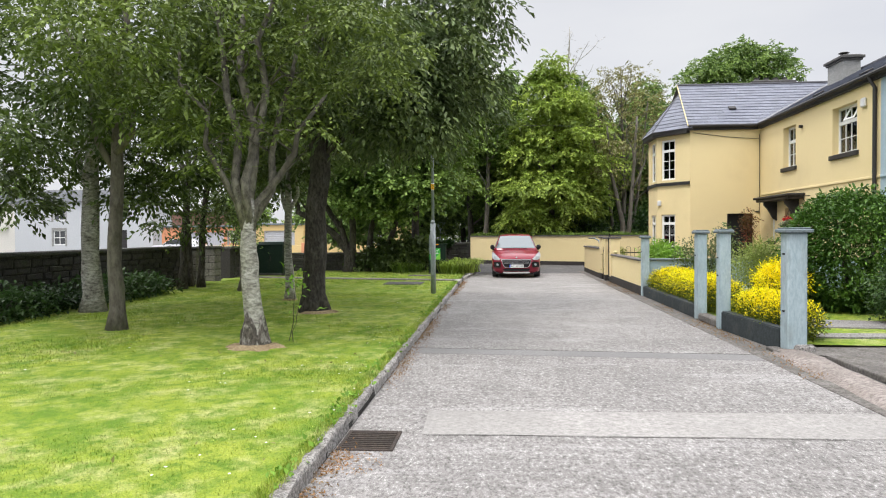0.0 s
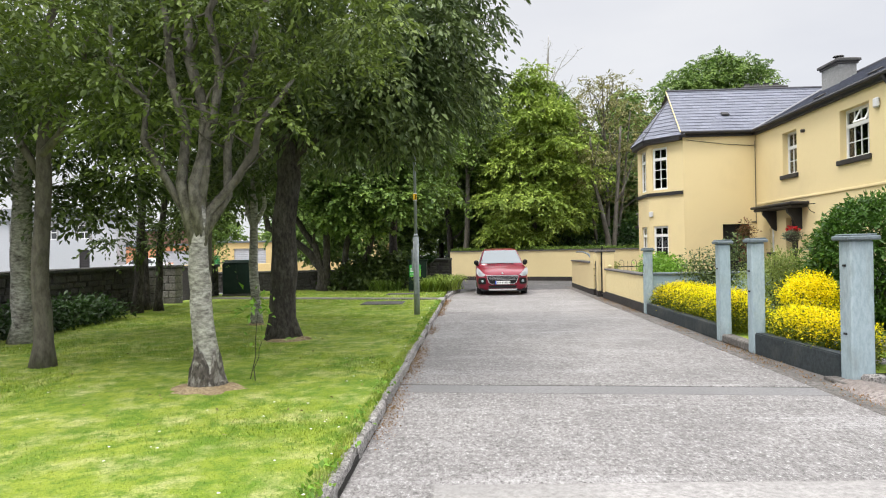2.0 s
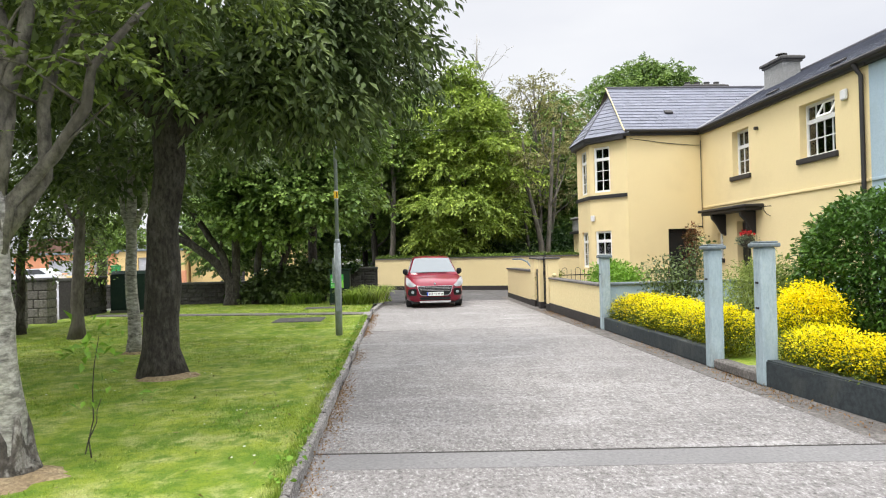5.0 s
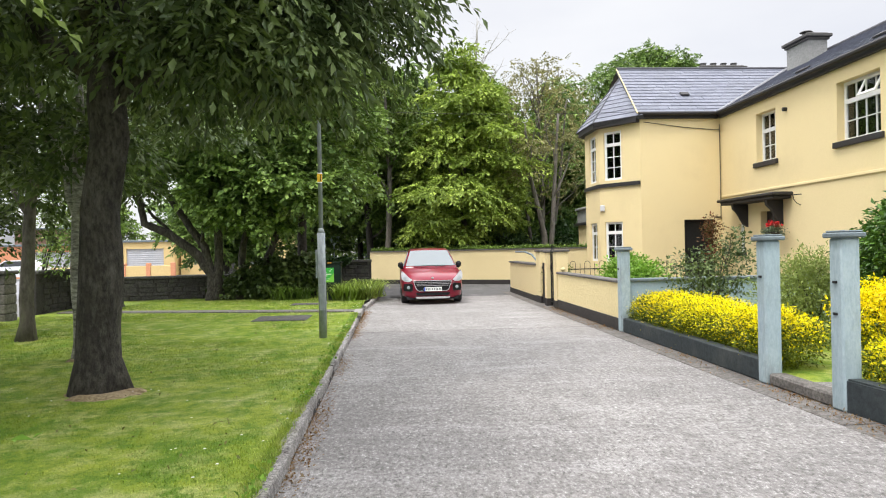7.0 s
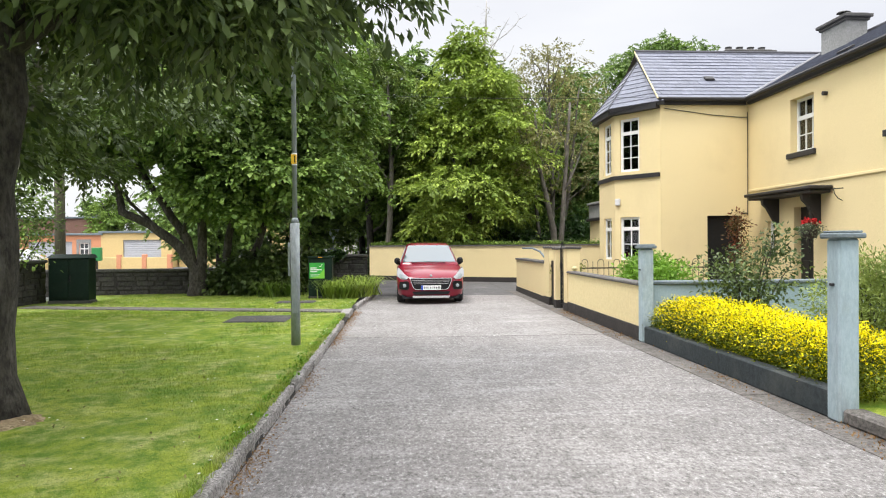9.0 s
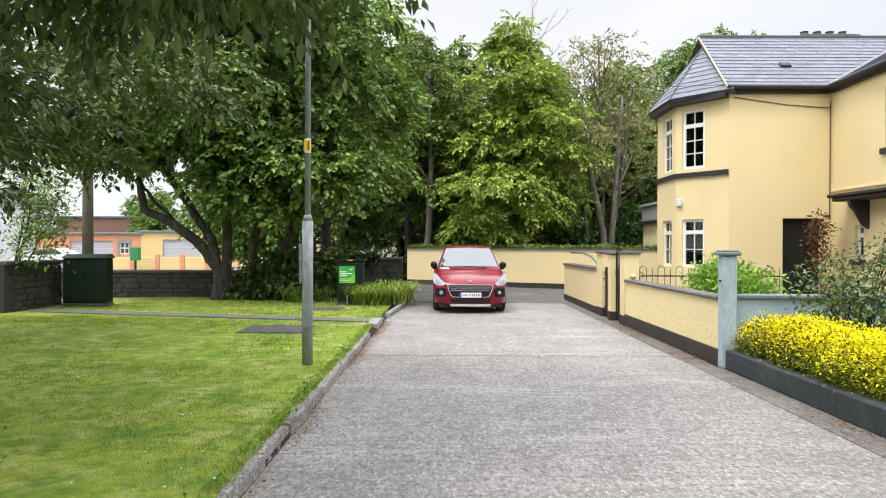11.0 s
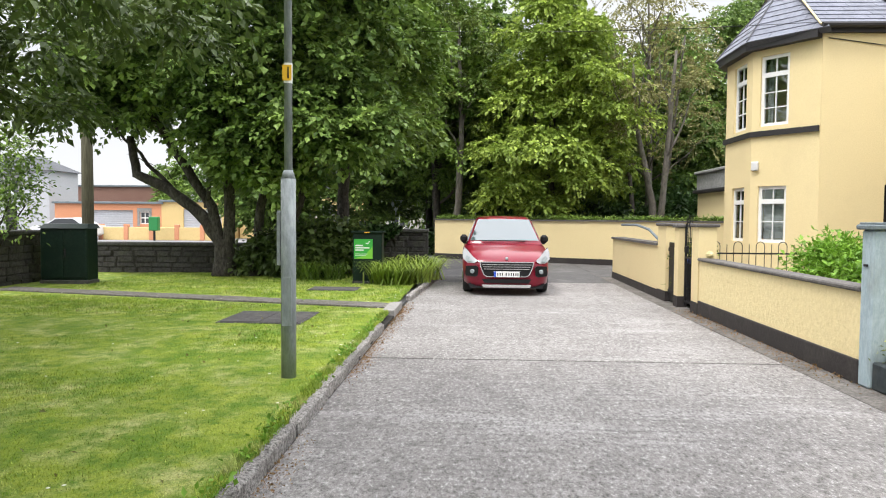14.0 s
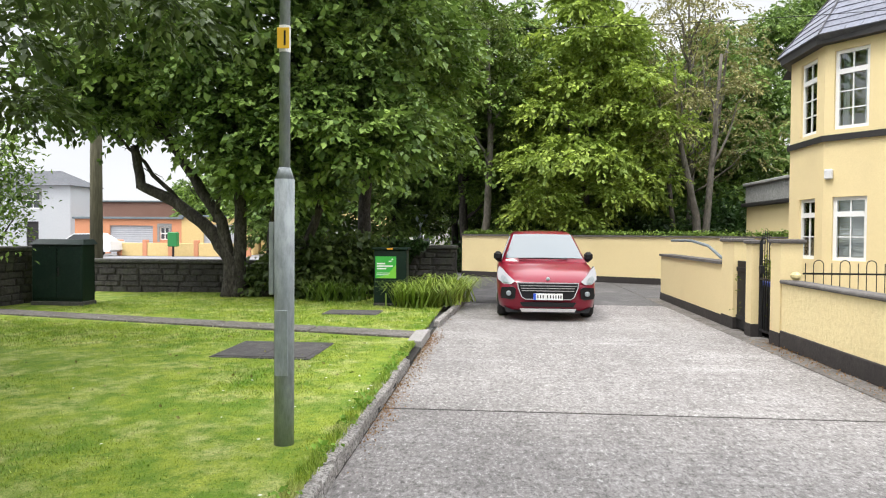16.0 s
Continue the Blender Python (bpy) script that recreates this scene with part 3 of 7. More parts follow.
# concrete path from the lane to the side gate
pa, pb = (-1.45, 22.85), (-9.4, 24.75)
for i in range(5):
    u0, u1 = i / 5 + 0.002, (i + 1) / 5 - 0.002
    qs = []
    for u, w in ((u0, -0.5), (u0, 0.5), (u1, 0.5), (u1, -0.5)):
        x = pa[0] + (pb[0] - pa[0]) * u
        y = pa[1] + (pb[1] - pa[1]) * u + 0.45 + w * 0.56
        qs.append((x, y))
    qs.reverse()
    if i == 0:
        path_ob = setting("path", slab(qs, LAWN - 0.05, LAWN + 0.018), M_GUTTER, "narrow grey concrete path across the lawn", "path")
    else:
        part("paving_slab", slab(qs, LAWN - 0.05, LAWN + 0.018), M_GUTTER, path_ob)

part("paving_slab", slab([(-1.47, 22.72), (KX - 0.004, 22.68), (KX - 0.004, 23.86), (-1.47, 23.74)], G - 0.02, LAWN + 0.012), M_PATCH, path_ob)

# kerb stones
kerb = setting("kerb", Shape().box(KX - 0.12, KX - 0.01, -8, 22.7, G - 0.03, G + 0.03), M_JOINT, "weathered grey stone kerb beside the lawn", "kerb")
rs = random.Random(11)
kinds = []
for i in range(10):
    sec = [(0.064, -0.03), (0.062, 0.118), (0.054, 0.136), (0.025, 0.141), (-0.02, 0.14), (-0.036, 0.13), (-0.038, 0.0)]
    m, kv, kf = 9, [], []
    for j in range(m + 1):
        u = j / m
        end = 0.018 * (1 if j in (0, m) else 0)
        for k, (x, z) in enumerate(sec):
            w = noise.noise(Vector((u * 5 + i * 7.3, x * 30, z * 30)))
            e = noise.noise(Vector((u * 11 + i * 3.1, x * 12, 4 + z * 12)))
            chip = max(0.0, e - 0.15) * 0.07 if k in (2, 3) else 0.0
            kv.append((x * (1 - end * 4) + 0.016 * w - chip * 0.6, u, z - end + 0.015 * e - chip if z > 0.05 else z))
    n = len(sec)
    for j in range(m):
        for k in range(n - 1):
            kf.append((j * n + k, j * n + k + 1, (j + 1) * n + k + 1, (j + 1) * n + k))
    kf += [tuple(range(n - 1, -1, -1)), tuple(m * n + k for k in range(n))]
    kinds.append(Shape().add(kv, kf).mesh("kerb_stone", M_KERB))
yy = -4.0
while yy < 29.2:
    ln = rs.uniform(0.7, 1.25)
    if not (22.62 - ln < yy < 23.8):
        bend = 0.0 if yy < 24 else 0.06 * (yy - 24)
        o = new("kerb_stone", kinds[rs.randrange(10)])
        o.parent = kerb
        o.scale = (1, ln - 0.014, rs.uniform(0.94, 1.05))
        o.location = (KX - 0.065 + bend + rs.uniform(-0.008, 0.008), yy, G - 0.025)
        o.rotation_euler = (0, rs.uniform(-0.03, 0.03), rs.uniform(-0.01, 0.01) - (0.06 if yy > 24 else 0))
    yy += ln

# gardens beside the houses
setting("garden_ground", sheet(3.88, 9.5, 9.98, 18.6, GARDEN, 0.4, 0.02, 3), M_LAWN, "front garden grass of the pale blue house", "lawn", True)
setting("garden_ground_2", sheet(3.9, 9.5, 18.6, 31, GARDEN, 0.4, 0.02, 4), M_GUTTER, "paved front yard of the cream house", "yard", True)
drive = setting("driveway", slab([(4.2, -8), (12, -8), (12, 10.05), (3.72, 10.05), (3.72, 9.6), (4.2, 9.3)], G - 0.02, G + 0.045), M_GUTTER, "worn grey driveway with a rough concrete lip", "driveway")
M_LIP = surface("lip_concrete", (0.24, 0.205, 0.185), (0.36, 0.315, 0.29), 0.95, 1.4, 22, 0.45, 0.6, stain=(0.14, 0.11, 0.09), stain_amount=0.6)
lip_v, lip_f = [], []
lip_rows, lip_cols = 120, 9
for j in range(lip_rows + 1):
    for i in range(lip_cols + 1):
        u = i / lip_cols
        y = -8 + 17.75 * j / lip_rows
        x = 3.44 + 0.18 * max(0.0, (y - 6.0) / 3.75) + 0.5 * u + 0.05 * noise.noise(Vector((y * 0.9, 3.1 + u, 0)))
        rise = min(1.0, u / 0.35)
        z = G - 0.012 + 0.075 * rise * rise * (3 - 2 * rise) + 0.022 * noise.noise(Vector((x * 2.4, y * 1.7, 5))) * (0.3 + u) - 0.03 * max(0, u - 0.8) * 5
        lip_v.append((x, y, z))
for j in range(lip_rows):
    for i in range(lip_cols):
        k = j * (lip_cols + 1) + i
        lip_f.append((k, k + 1, k + lip_cols + 2, k + lip_cols + 1))
part("lip", Shape().add(lip_v, lip_f), M_LIP, drive, "pinkish uneven concrete lip along the lane", smooth=True)

setting("garden_path", slab([(3.9, 12.0), (9.4, 11.0), (9.4, 12.0), (3.9, 13.0)], GARDEN - 0.02, GARDEN + 0.03), M_ROAD, "pale concrete garden path", "path")
setting("garden_path_2", slab([(4.6, 10.6), (9.4, 10.6), (9.4, 11.0), (4.6, 11.0)], GARDEN - 0.02, GARDEN + 0.03), M_ROAD, "pale concrete garden path", "path")

# ---- houses ----
def wall_panel(shape, length, z0, z1, holes, thick=0.3):
    """A wall along local x, outer face at y = 0, with holes (u0, u1, v0, v1) through it, in one skin."""
    us = sorted({0.0, length, *[h[0] for h in holes], *[h[1] for h in holes]})
    zs = sorted({z0, z1, *[h[2] for h in holes], *[h[3] for h in holes]})
    nu, nz = len(us) - 1, len(zs) - 1

    def solid(i, j):
        if not (0 <= i < nu and 0 <= j < nz):
            return False
        cu, cz = (us[i] + us[i + 1]) / 2, (zs[j] + zs[j + 1]) / 2
        return not any(h[0] < cu < h[1] and h[2] < cz < h[3] for h in holes)

    vid = lambda i, j, k: (i * (nz + 1) + j) * 2 + k
    vs = [(u, y, z) for u in us for z in zs for y in (0, thick)]
    fs = []
    for i in range(nu):
        for j in range(nz):
            if not solid(i, j):
                continue
            fs.append((vid(i, j, 0), vid(i + 1, j, 0), vid(i + 1, j + 1, 0), vid(i, j + 1, 0)))
            fs.append((vid(i, j, 1), vid(i, j + 1, 1), vid(i + 1, j + 1, 1), vid(i + 1, j, 1)))
            if not solid(i - 1, j):
                fs.append((vid(i, j, 0), vid(i, j + 1, 0), vid(i, j + 1, 1), vid(i, j, 1)))
            if not solid(i + 1, j):
                fs.append((vid(i + 1, j, 0), vid(i + 1, j, 1), vid(i + 1, j + 1, 1), vid(i + 1, j + 1, 0)))
            if not solid(i, j - 1):
                fs.append((vid(i, j, 0), vid(i, j, 1), vid(i + 1, j, 1), vid(i + 1, j, 0)))
            if not solid(i, j + 1):
                fs.append((vid(i, j + 1, 0), vid(i + 1, j + 1, 0), vid(i + 1, j + 1, 1), vid(i, j + 1, 1)))
    return shape.add(vs, fs)


def window(parent, m, w, h, sill=True, cols=2, rows=2, top=0.3, blind=False, open_top=False, setback=0.09, dark_sill=True):
    """A white-framed window in a hole: m puts local x along the wall, y inwards, z up, from the hole's lower left."""
    s = Shape()
    s.t = m
    f, d0, d1 = 0.07, setback, setback + 0.06
    s.box(0, w, d0, d1, 0, f)
    s.box(0, w, d0, d1, h - f, h)
    s.box(0, f, d0, d1, f, h - f)
    s.box(w - f, w, d0, d1, f, h - f)
    tz = h * (1 - top)
    s.box(f, w - f, d0 - 0.004, d1 - 0.004, tz - 0.05, tz + 0.05)
    win = part("window", s, M_WHITE, parent, "white-framed casement window")
    b = Shape()
    b.t = m
    for i in range(1, cols):
        x = f + (w - 2 * f) * i / cols
        b.box(x - 0.011, x + 0.011, d0 + 0.012, d1 - 0.01, f, tz - 0.05)
        b.box(x - 0.011, x + 0.011, d0 + 0.012, d1 - 0.01, tz + 0.05, h - f)
    for j in range(1, rows):
        z = f + (tz - 0.05 - f) * j / rows
        b.box(f, w - f, d0 + 0.015, d1 - 0.012, z - 0.011, z + 0.011)
    part("glazing_bar", b, M_WHITE, win)
    for z0, z1 in ((f, tz - 0.05), (tz + 0.05, h - f)):
        g2 = Shape()
        g2.t = m
        g2.box(f, w - f, d0 + 0.028, d0 + 0.033, z0, z1)
        o = part("pane", g2, M_GLASS, win)
        o.visible_shadow = False
    if open_top:
        c = Shape()
        c.t = m @ pose(w * 0.55, d0 - 0.01, h - f, -28, 0, 0)
        x1, z0 = w * 0.45 - f, -(h * top)
        c.box(0, x1, -0.03, 0, -0.05, 0)
        c.box(0, x1, -0.03, 0, z0, z0 + 0.05)
        c.box(0, 0.05, -0.03, 0, z0 + 0.05, -0.05)
        c.box(x1 - 0.05, x1, -0.03, 0, z0 + 0.05, -0.05)
        part("open_casement", c, M_WHITE, win, "white top casement tilted open")
    if blind:
        k = Shape()
        k.t = m
        n = int((h - 0.1) / 0.05)
        for i in range(n):
            z = 0.05 + i * 0.05
            k.box(f, w - f, d1 + 0.05, d1 + 0.056, z, z + 0.043)
        part("blind", k, M_BLIND, win, "pale slatted blind behind the glass")
    else:
        for xa, xb in ((f, f + 0.16 * w), (w - f - 0.16 * w, w - f)):
            k = Shape()
            k.t = m
            n = 6
            for i in range(n):
                u0, u1 = xa + (xb - xa) * i / n, xa + (xb - xa) * (i + 1) / n
                dz = 0.02 if i % 2 else 0
                k.box(u0, u1, d1 + 0.1 + dz, d1 + 0.115 + dz, 0.03, h - 0.03)
            part("curtain", k, M_BLIND, win, "pale curtain behind the glass")
    if sill:
        q = Shape()
        q.t = m
        q.box(-0.1, w + 0.1, -0.07, 0.1, -0.13, 0.0, 0.012)
        part("sill", q, M_DARKTRIM if dark_sill else M_WHITE, win, "dark painted sill" if dark_sill else "")
    return win


def clip(poly, a, b):
    """Keep the part of a plan polygon left of the line a-b."""
    out = []
    side = [(b[0] - a[0]) * (q[1] - a[1]) - (b[1] - a[1]) * (q[0] - a[0]) for q in poly]
    for i in range(len(poly)):
        j = (i + 1) % len(poly)
        if side[i] >= 0:
            out.append(poly[i])
        if (side[i] >= 0) != (side[j] >= 0):
            t = side[i] / (side[i] - side[j])
            out.append((poly[i][0] + (poly[j][0] - poly[i][0]) * t, poly[i][1] + (poly[j][1] - poly[i][1]) * t))
    return out


def slates(parent, o, u, v, region, seed, wide=0.3, deep=0.24, name="roof"):
    """A roof slope: a base sheet and courses of lapped slates, cut to the convex region given in (u, v)."""
    o, u, v = Vector(o), Vector(u).normalized(), Vector(v).normalized()
    nrm = u.cross(v)
    if nrm.z < 0:
        nrm = -nrm
    base = Shape()
    k = len(region)
    pts = [o + u * a + v * b for a, b in region]
    base.add([tuple(q - nrm * 0.12) for q in pts] + [tuple(q) for q in pts],
             [tuple(range(k - 1, -1, -1)), tuple(range(k, 2 * k))] + [(i, (i + 1) % k, (i + 1) % k + k, i + k) for i in range(k)])
    roof = part(name, base, M_SLATE_BACK, parent)
    rs2 = random.Random(seed)
    u0, u1 = min(q[0] for q in region), max(q[0] for q in region)
    v0, v1 = min(q[1] for q in region), max(q[1] for q in region)
    sh, row, b = Shape(), 0, v0
    while b < v1:
        a = u0 - (wide / 2 if row % 2 else 0)
        while a < u1:
            q = [(a + 0.004, b - 0.01), (a + wide - 0.004, b - 0.01), (a + wide - 0.004, b + deep), (a + 0.004, b + deep)]
            for i in range(k):
                if len(q) > 2:
                    q = clip(q, region[i], region[(i + 1) % k])
            if len(q) > 2:
                lift = rs2.uniform(0, 0.004)
                top, low = [], []
                for x, y in q:
                    e = 0.022 - 0.016 * (y - b) / deep + lift
                    top.append(tuple(o + u * x + v * y + nrm * e))
                    low.append(tuple(o + u * x + v * y + nrm * 0.001))
                n = len(q)
                sh.add(top + low, [tuple(range(n))] + [(i + n, (i + 1) % n + n, (i + 1) % n, i) for i in range(n)])
            a += wide
        b += deep
        row += 1
    ob = part("slate_cover", sh, M_SLATE, roof, "blue-grey roof slates in lapped courses")
    ob["kind"] = "stuff"
    return roof


EX, WY = 9.62, 26.6          # inner corner of main front and wing
EAVE = 5.45
SLOPE = 0.723
FL = 8.45                    # length of the cream front
house = thing("house", (0, 0, 0), "cream rendered two-storey house with slate roof and dark trim", "house")
# main front, facing the lane: local x runs towards the street end, y inwards
mf = pose(EX, WY, 0, 0, 0, -91.15)
holes = [(2.2, 3.22, 3.64, 4.98), (5.82, 7.26, 3.66, 4.98), (1.05, 1.42, 1.2, 2.0), (2.35, 3.2, G, 2.3)]
s = Shape()
s.t = mf
wall_panel(s, FL, G, EAVE, holes)
part("wall", s, M_CREAM, house)
window(house, mf @ Matrix.Translation((2.2, 0, 3.64)), 1.02, 1.34, cols=3, rows=2, top=0.36, setback=0.17)
window(house, mf @ Matrix.Translation((5.82, 0, 3.66)), 1.44, 1.32, cols=4, rows=2, top=0.33, open_top=True, setback=0.17)
window(house, mf @ Matrix.Translation((1.05, 0, 1.2)), 0.37, 0.8, cols=1, rows=1, top=0.3)
d = Shape()
d.t = mf
d.box(2.35, 3.2, 0.18, 0.23, G, 2.3)
for zz in (0.2, 1.15):
    d.box(2.46, 2.74, 0.16, 0.18, zz, zz + 0.8, 0.01)
    d.box(2.8, 3.08, 0.16, 0.18, zz, zz + 0.8, 0.01)
part("door", d, M_IRON, house, "dark panelled front door")
s = Shape()
s.t = mf
s.box(0, FL, -0.035, 0.0, 2.84, 2.91, 0.01)
part("string_course", s, M_CREAM, house)
# porch canopy on solid brackets
s = Shape()
s.t = mf
s.box(0.85, 4.0, -0.55, -0.002, 2.64, 2.72, 0.02)
s.box(0.95, 3.9, -0.48, -0.002, 2.55, 2.64, 0.02)
porch = part("porch_canopy", s, M_DARKTRIM, house, "dark flat porch canopy on brackets")
for u in (1.6, 3.45):
    s = Shape()
    s.t = mf
    pts = [(0.0, 2.55), (-0.44, 2.55), (-0.42, 2.42), (-0.3, 2.3), (-0.2, 2.12), (-0.12, 1.98), (0.0, 1.9)]
    n = len(pts)
    s.add([(u - 0.06, y - 0.002, z) for y, z in pts] + [(u + 0.06, y - 0.002, z) for y, z in pts], [tuple(range(n)), tuple(range(2 * n - 1, n - 1, -1))] + [(i, i + n, (i + 1) % n + n, (i + 1) % n) for i in range(n)])
    part("bracket", s, M_DARKTRIM, porch)
# other outer walls
s = Shape()
s.box(17.2, 17.5, 17.95, 32, G, EAVE)
part("wall", s, M_CREAM, house)
s = Shape()
s.box(EX + 0.3, 17.2, 31.7, 32, G, EAVE)
part("wall", s, M_CREAM, house)
# wing: south front with a dark doorway
s = Shape()
s.t = pose(7.1, WY, 0)
wall_panel(s, EX - 7.1 - 0.002, G, EAVE, [(1.33, 2.28, G, 2.2)])
part("wall", s, M_CREAM, house)
s = Shape()
s.box(8.43, 9.38, WY + 0.16, WY + 0.2, G, 2.2)
s.box(8.43, 8.5, WY + 0.1, WY + 0.16, G, 2.2, 0.01)
s.box(9.31, 9.38, WY + 0.1, WY + 0.16, G, 2.2, 0.01)
s.box(8.5, 9.31, WY + 0.1, WY + 0.16, 2.12, 2.2, 0.01)
part("door", s, M_IRON, house, "black side door in a deep opening")
s = Shape()
s.box(7.1, 7.4, WY + 0.302, 31.7, G, EAVE)
part("wall", s, M_CREAM, house)
s = Shape()
s.add([(7.1, WY + 0.02, EAVE), (7.1, 31.7, EAVE), (7.1, 29.2, 6.85), (7.4, WY + 0.02, EAVE), (7.4, 31.7, EAVE), (7.4, 29.2, 6.85)],
      [(0, 2, 1), (3, 4, 5), (0, 3, 5, 2), (1, 2, 5, 4), (0, 1, 4, 3)])
part("wall", s, M_CREAM, house, "gable wall of the wing")
# canted bay on the wing's west end
B0, B1, B2, B3 = (7.1, 26.62), (6.18, 27.84), (6.18, 29.45), (7.1, 30.67)
BAYTOP = 5.34
for (a, b), holes2 in (((B0, B1), [(0.68, 1.34, 0.95, 2.2), (0.68, 1.34, 3.52, 5.06)]),
                       ((B1, B2), [(0.34, 1.1, 0.95, 2.2), (0.34, 1.1, 3.52, 5.06)]),
                       ((B2, B3), [])):
    va, vb = Vector(a), Vector(b)
    ln = (vb - va).length
    # seen from outside, local x must run so that inside is +y: from b to a
    ang = math.degrees(math.atan2(va.y - vb.y, va.x - vb.x))
    m = pose(vb.x, vb.y, 0, 0, 0, ang)
    hs2 = [(ln - q[1], ln - q[0], q[2], q[3]) for q in holes2]
    s = Shape()
    s.t = m
    wall_panel(s, ln, G, BAYTOP, hs2, 0.25)
    bay = part("bay_wall", s, M_CREAM, house)
    for q in hs2:
        window(house, m @ Matrix.Translation((q[0], 0, q[2])), q[1] - q[0], q[3] - q[2], sill=False, cols=2, rows=3 if q[2] > 3 else 2, top=0.27, blind=q[2] < 3, setback=0.05)
def ring(points, off, z0, z1, close=False):
    """A moulding that follows the bay's outline."""
    out = []
    pts = [Vector(q) for q in points]
    for i, q in enumerate(pts):
        n = Vector((0, 0))
        for j in (i - 1, i):
            if 0 <= j < len(pts) - 1:
                d2 = (pts[j + 1] - pts[j]).normalized()
                n += Vector((-d2.y, d2.x)) * -1
        n.normalize()
        k = 1.0
        if 0 < i < len(pts) - 1:
            d2 = (pts[i + 1] - pts[i]).normalized()
            k = 1 / max(0.3, n.dot(Vector((d2.y, -d2.x))))
        out.append((q + n * off * k, q - n * 0.02))
    sh = Shape()
    vs = []
    for a, b in out:
        vs += [(a.x, a.y, z0), (a.x, a.y, z1), (b.x, b.y, z1), (b.x, b.y, z0)]
    fs = [(0, 3, 2, 1)]
    for i in range(len(out) - 1):
        k = i * 4
        for j in range(4):
            fs.append((k + j, k + (j + 1) % 4, k + 4 + (j + 1) % 4, k + 4 + j))
    k = (len(out) - 1) * 4
    fs.append((k, k + 1, k + 2, k + 3))
    return sh.add(vs, fs)


BAYO = [B0, B1, B2, B3]
def out_ring(off, z0, z1):
    sh = ring(BAYO, -off, z0, z1)
    return sh
part("bay_band", out_ring(0.06, 3.3, 3.42), M_DARKTRIM, house, "dark string band round the bay")
part("bay_fascia", out_ring(0.2, 5.2, 5.36), M_DARKTRIM, house, "dark eaves board round the bay")
# bay roof
PK = Vector((7.28, 28.95, 7.08))
def eave_pt(q, off):
    c = Vector((7.1, 28.65))
    d2 = (Vector(q) - c).normalized()
    return Vector(q) + d2 * off
E0, E1, E2, E3 = [eave_pt(q, 0.3) for q in BAYO]
for a, b in ((E0, E1), (E1, E2), (E2, E3)):
    a3, b3 = Vector((b.x, b.y, 5.36)), Vector((a.x, a.y, 5.36))
    u = (b3 - a3).normalized()
    w = PK - a3
    pu = w.dot(u)
    v = w - u * pu
    slates(house, a3, u, v, [(0, 0), ((b3 - a3).length, 0), (pu, v.length)], 3)
for q in (E1, E2):
    s = Shape()
    s.tube([(q.x, q.y, 5.39), tuple(PK + Vector((0, 0, 0.03)))], 0.022, 6)
    part("hip_flashing", s, M_SLATE_BACK, house)
# main slope and wing slope
SV = math.hypot(1, SLOPE)
rz = 7.48 - EAVE
run = rz / SLOPE
MSL = 0.52                    # main roof pitch
MSV = math.hypot(1, MSL)
mrun = rz / MSL
f_dir = (mf.to_3x3() @ Vector((-1, 0, 0))).normalized()
f_in = (mf.to_3x3() @ Vector((0, 1, 0))).normalized()
OH = 0.15
slates(house, mf @ Vector((FL + 0.05, -OH, EAVE)), f_dir, f_in + Vector((0, 0, MSL)), [(0, 0), (FL - 0.1, 0), (FL - 0.1 + run, mrun * MSV), (0, mrun * MSV)], 5)
slates(house, (7.0, WY - OH, EAVE), (1, 0, 0), (0, 1, SLOPE), [(0, 0), (EX - OH - 7.0, 0), (EX - OH - 7.0 + mrun, run * SV), (0.3, run * SV)], 6)
slates(house, mf @ Vector((-6, -OH + 2 * mrun, EAVE)), -f_dir, -f_in + Vector((0, 0, MSL)), [(0, 0), (FL + 6, 0), (FL + 6, mrun * MSV), (0, mrun * MSV)], 7)
RY = WY - OH + run
s = Shape()
s.add([(7.3, RY, 7.46), (EX + mrun, RY, 7.46), (7.0, 32.1, EAVE), (EX + mrun, 32.1, EAVE)], [(0, 1, 3, 2)])
part("roof", s, M_SLATE_BACK, house)
s = Shape()
s.tube([(7.28, RY, 7.5), (EX - OH + mrun, RY, 7.5)], 0.06, 8)
part("ridge_tile", s, M_SLATE_BACK, house)
s = Shape()
s.tube([tuple(mf @ Vector((FL + 0.05, mrun - OH, 7.5))), tuple(mf @ Vector((-6, mrun - OH, 7.5)))], 0.07, 8)
part("ridge_tile", s, M_SLATE_BACK, house)
s = Shape()
s.tube([(EX - OH, WY - OH, EAVE + 0.03), (EX - OH + mrun, RY, 7.5)], 0.04, 6)
part("valley_flashing", s, M_LEAD, house)
s = Shape()
s.tube([(6.98, WY - OH, EAVE), (7.28, RY, 7.5)], 0.02, 6)
part("verge_trim", s, M_CREAM, house)
# gutters, fascia, pipes
s = Shape()
s.t = mf
s.box(0.12, FL, -0.1, -0.002, EAVE - 0.16, EAVE - 0.03)
s.tube([(FL + 0.05, -0.17, EAVE - 0.02), (0.15, -0.17, EAVE - 0.02)], 0.06, 8)
part("gutter", s, M_DARKTRIM, house, "black gutter and fascia")
s = Shape()
s.box(7.1, EX - 0.1, WY - 0.1, WY - 0.002, EAVE - 0.16, EAVE - 0.03)
s.tube([(7.0, WY - 0.17, EAVE - 0.02), (EX - 0.17, WY - 0.17, EAVE - 0.02)], 0.06, 8)
part("gutter", s, M_DARKTRIM, house, "black gutter and fascia")
s = Shape()
s.t = mf
s.tube([(8.2, -0.17, EAVE - 0.06), (8.24, -0.13, EAVE - 0.2), (8.3, -0.07, EAVE - 0.35), (8.3, -0.07, G)], 0.05, 8)
part("downpipe", s, M_DARKTRIM, house)
s = Shape()
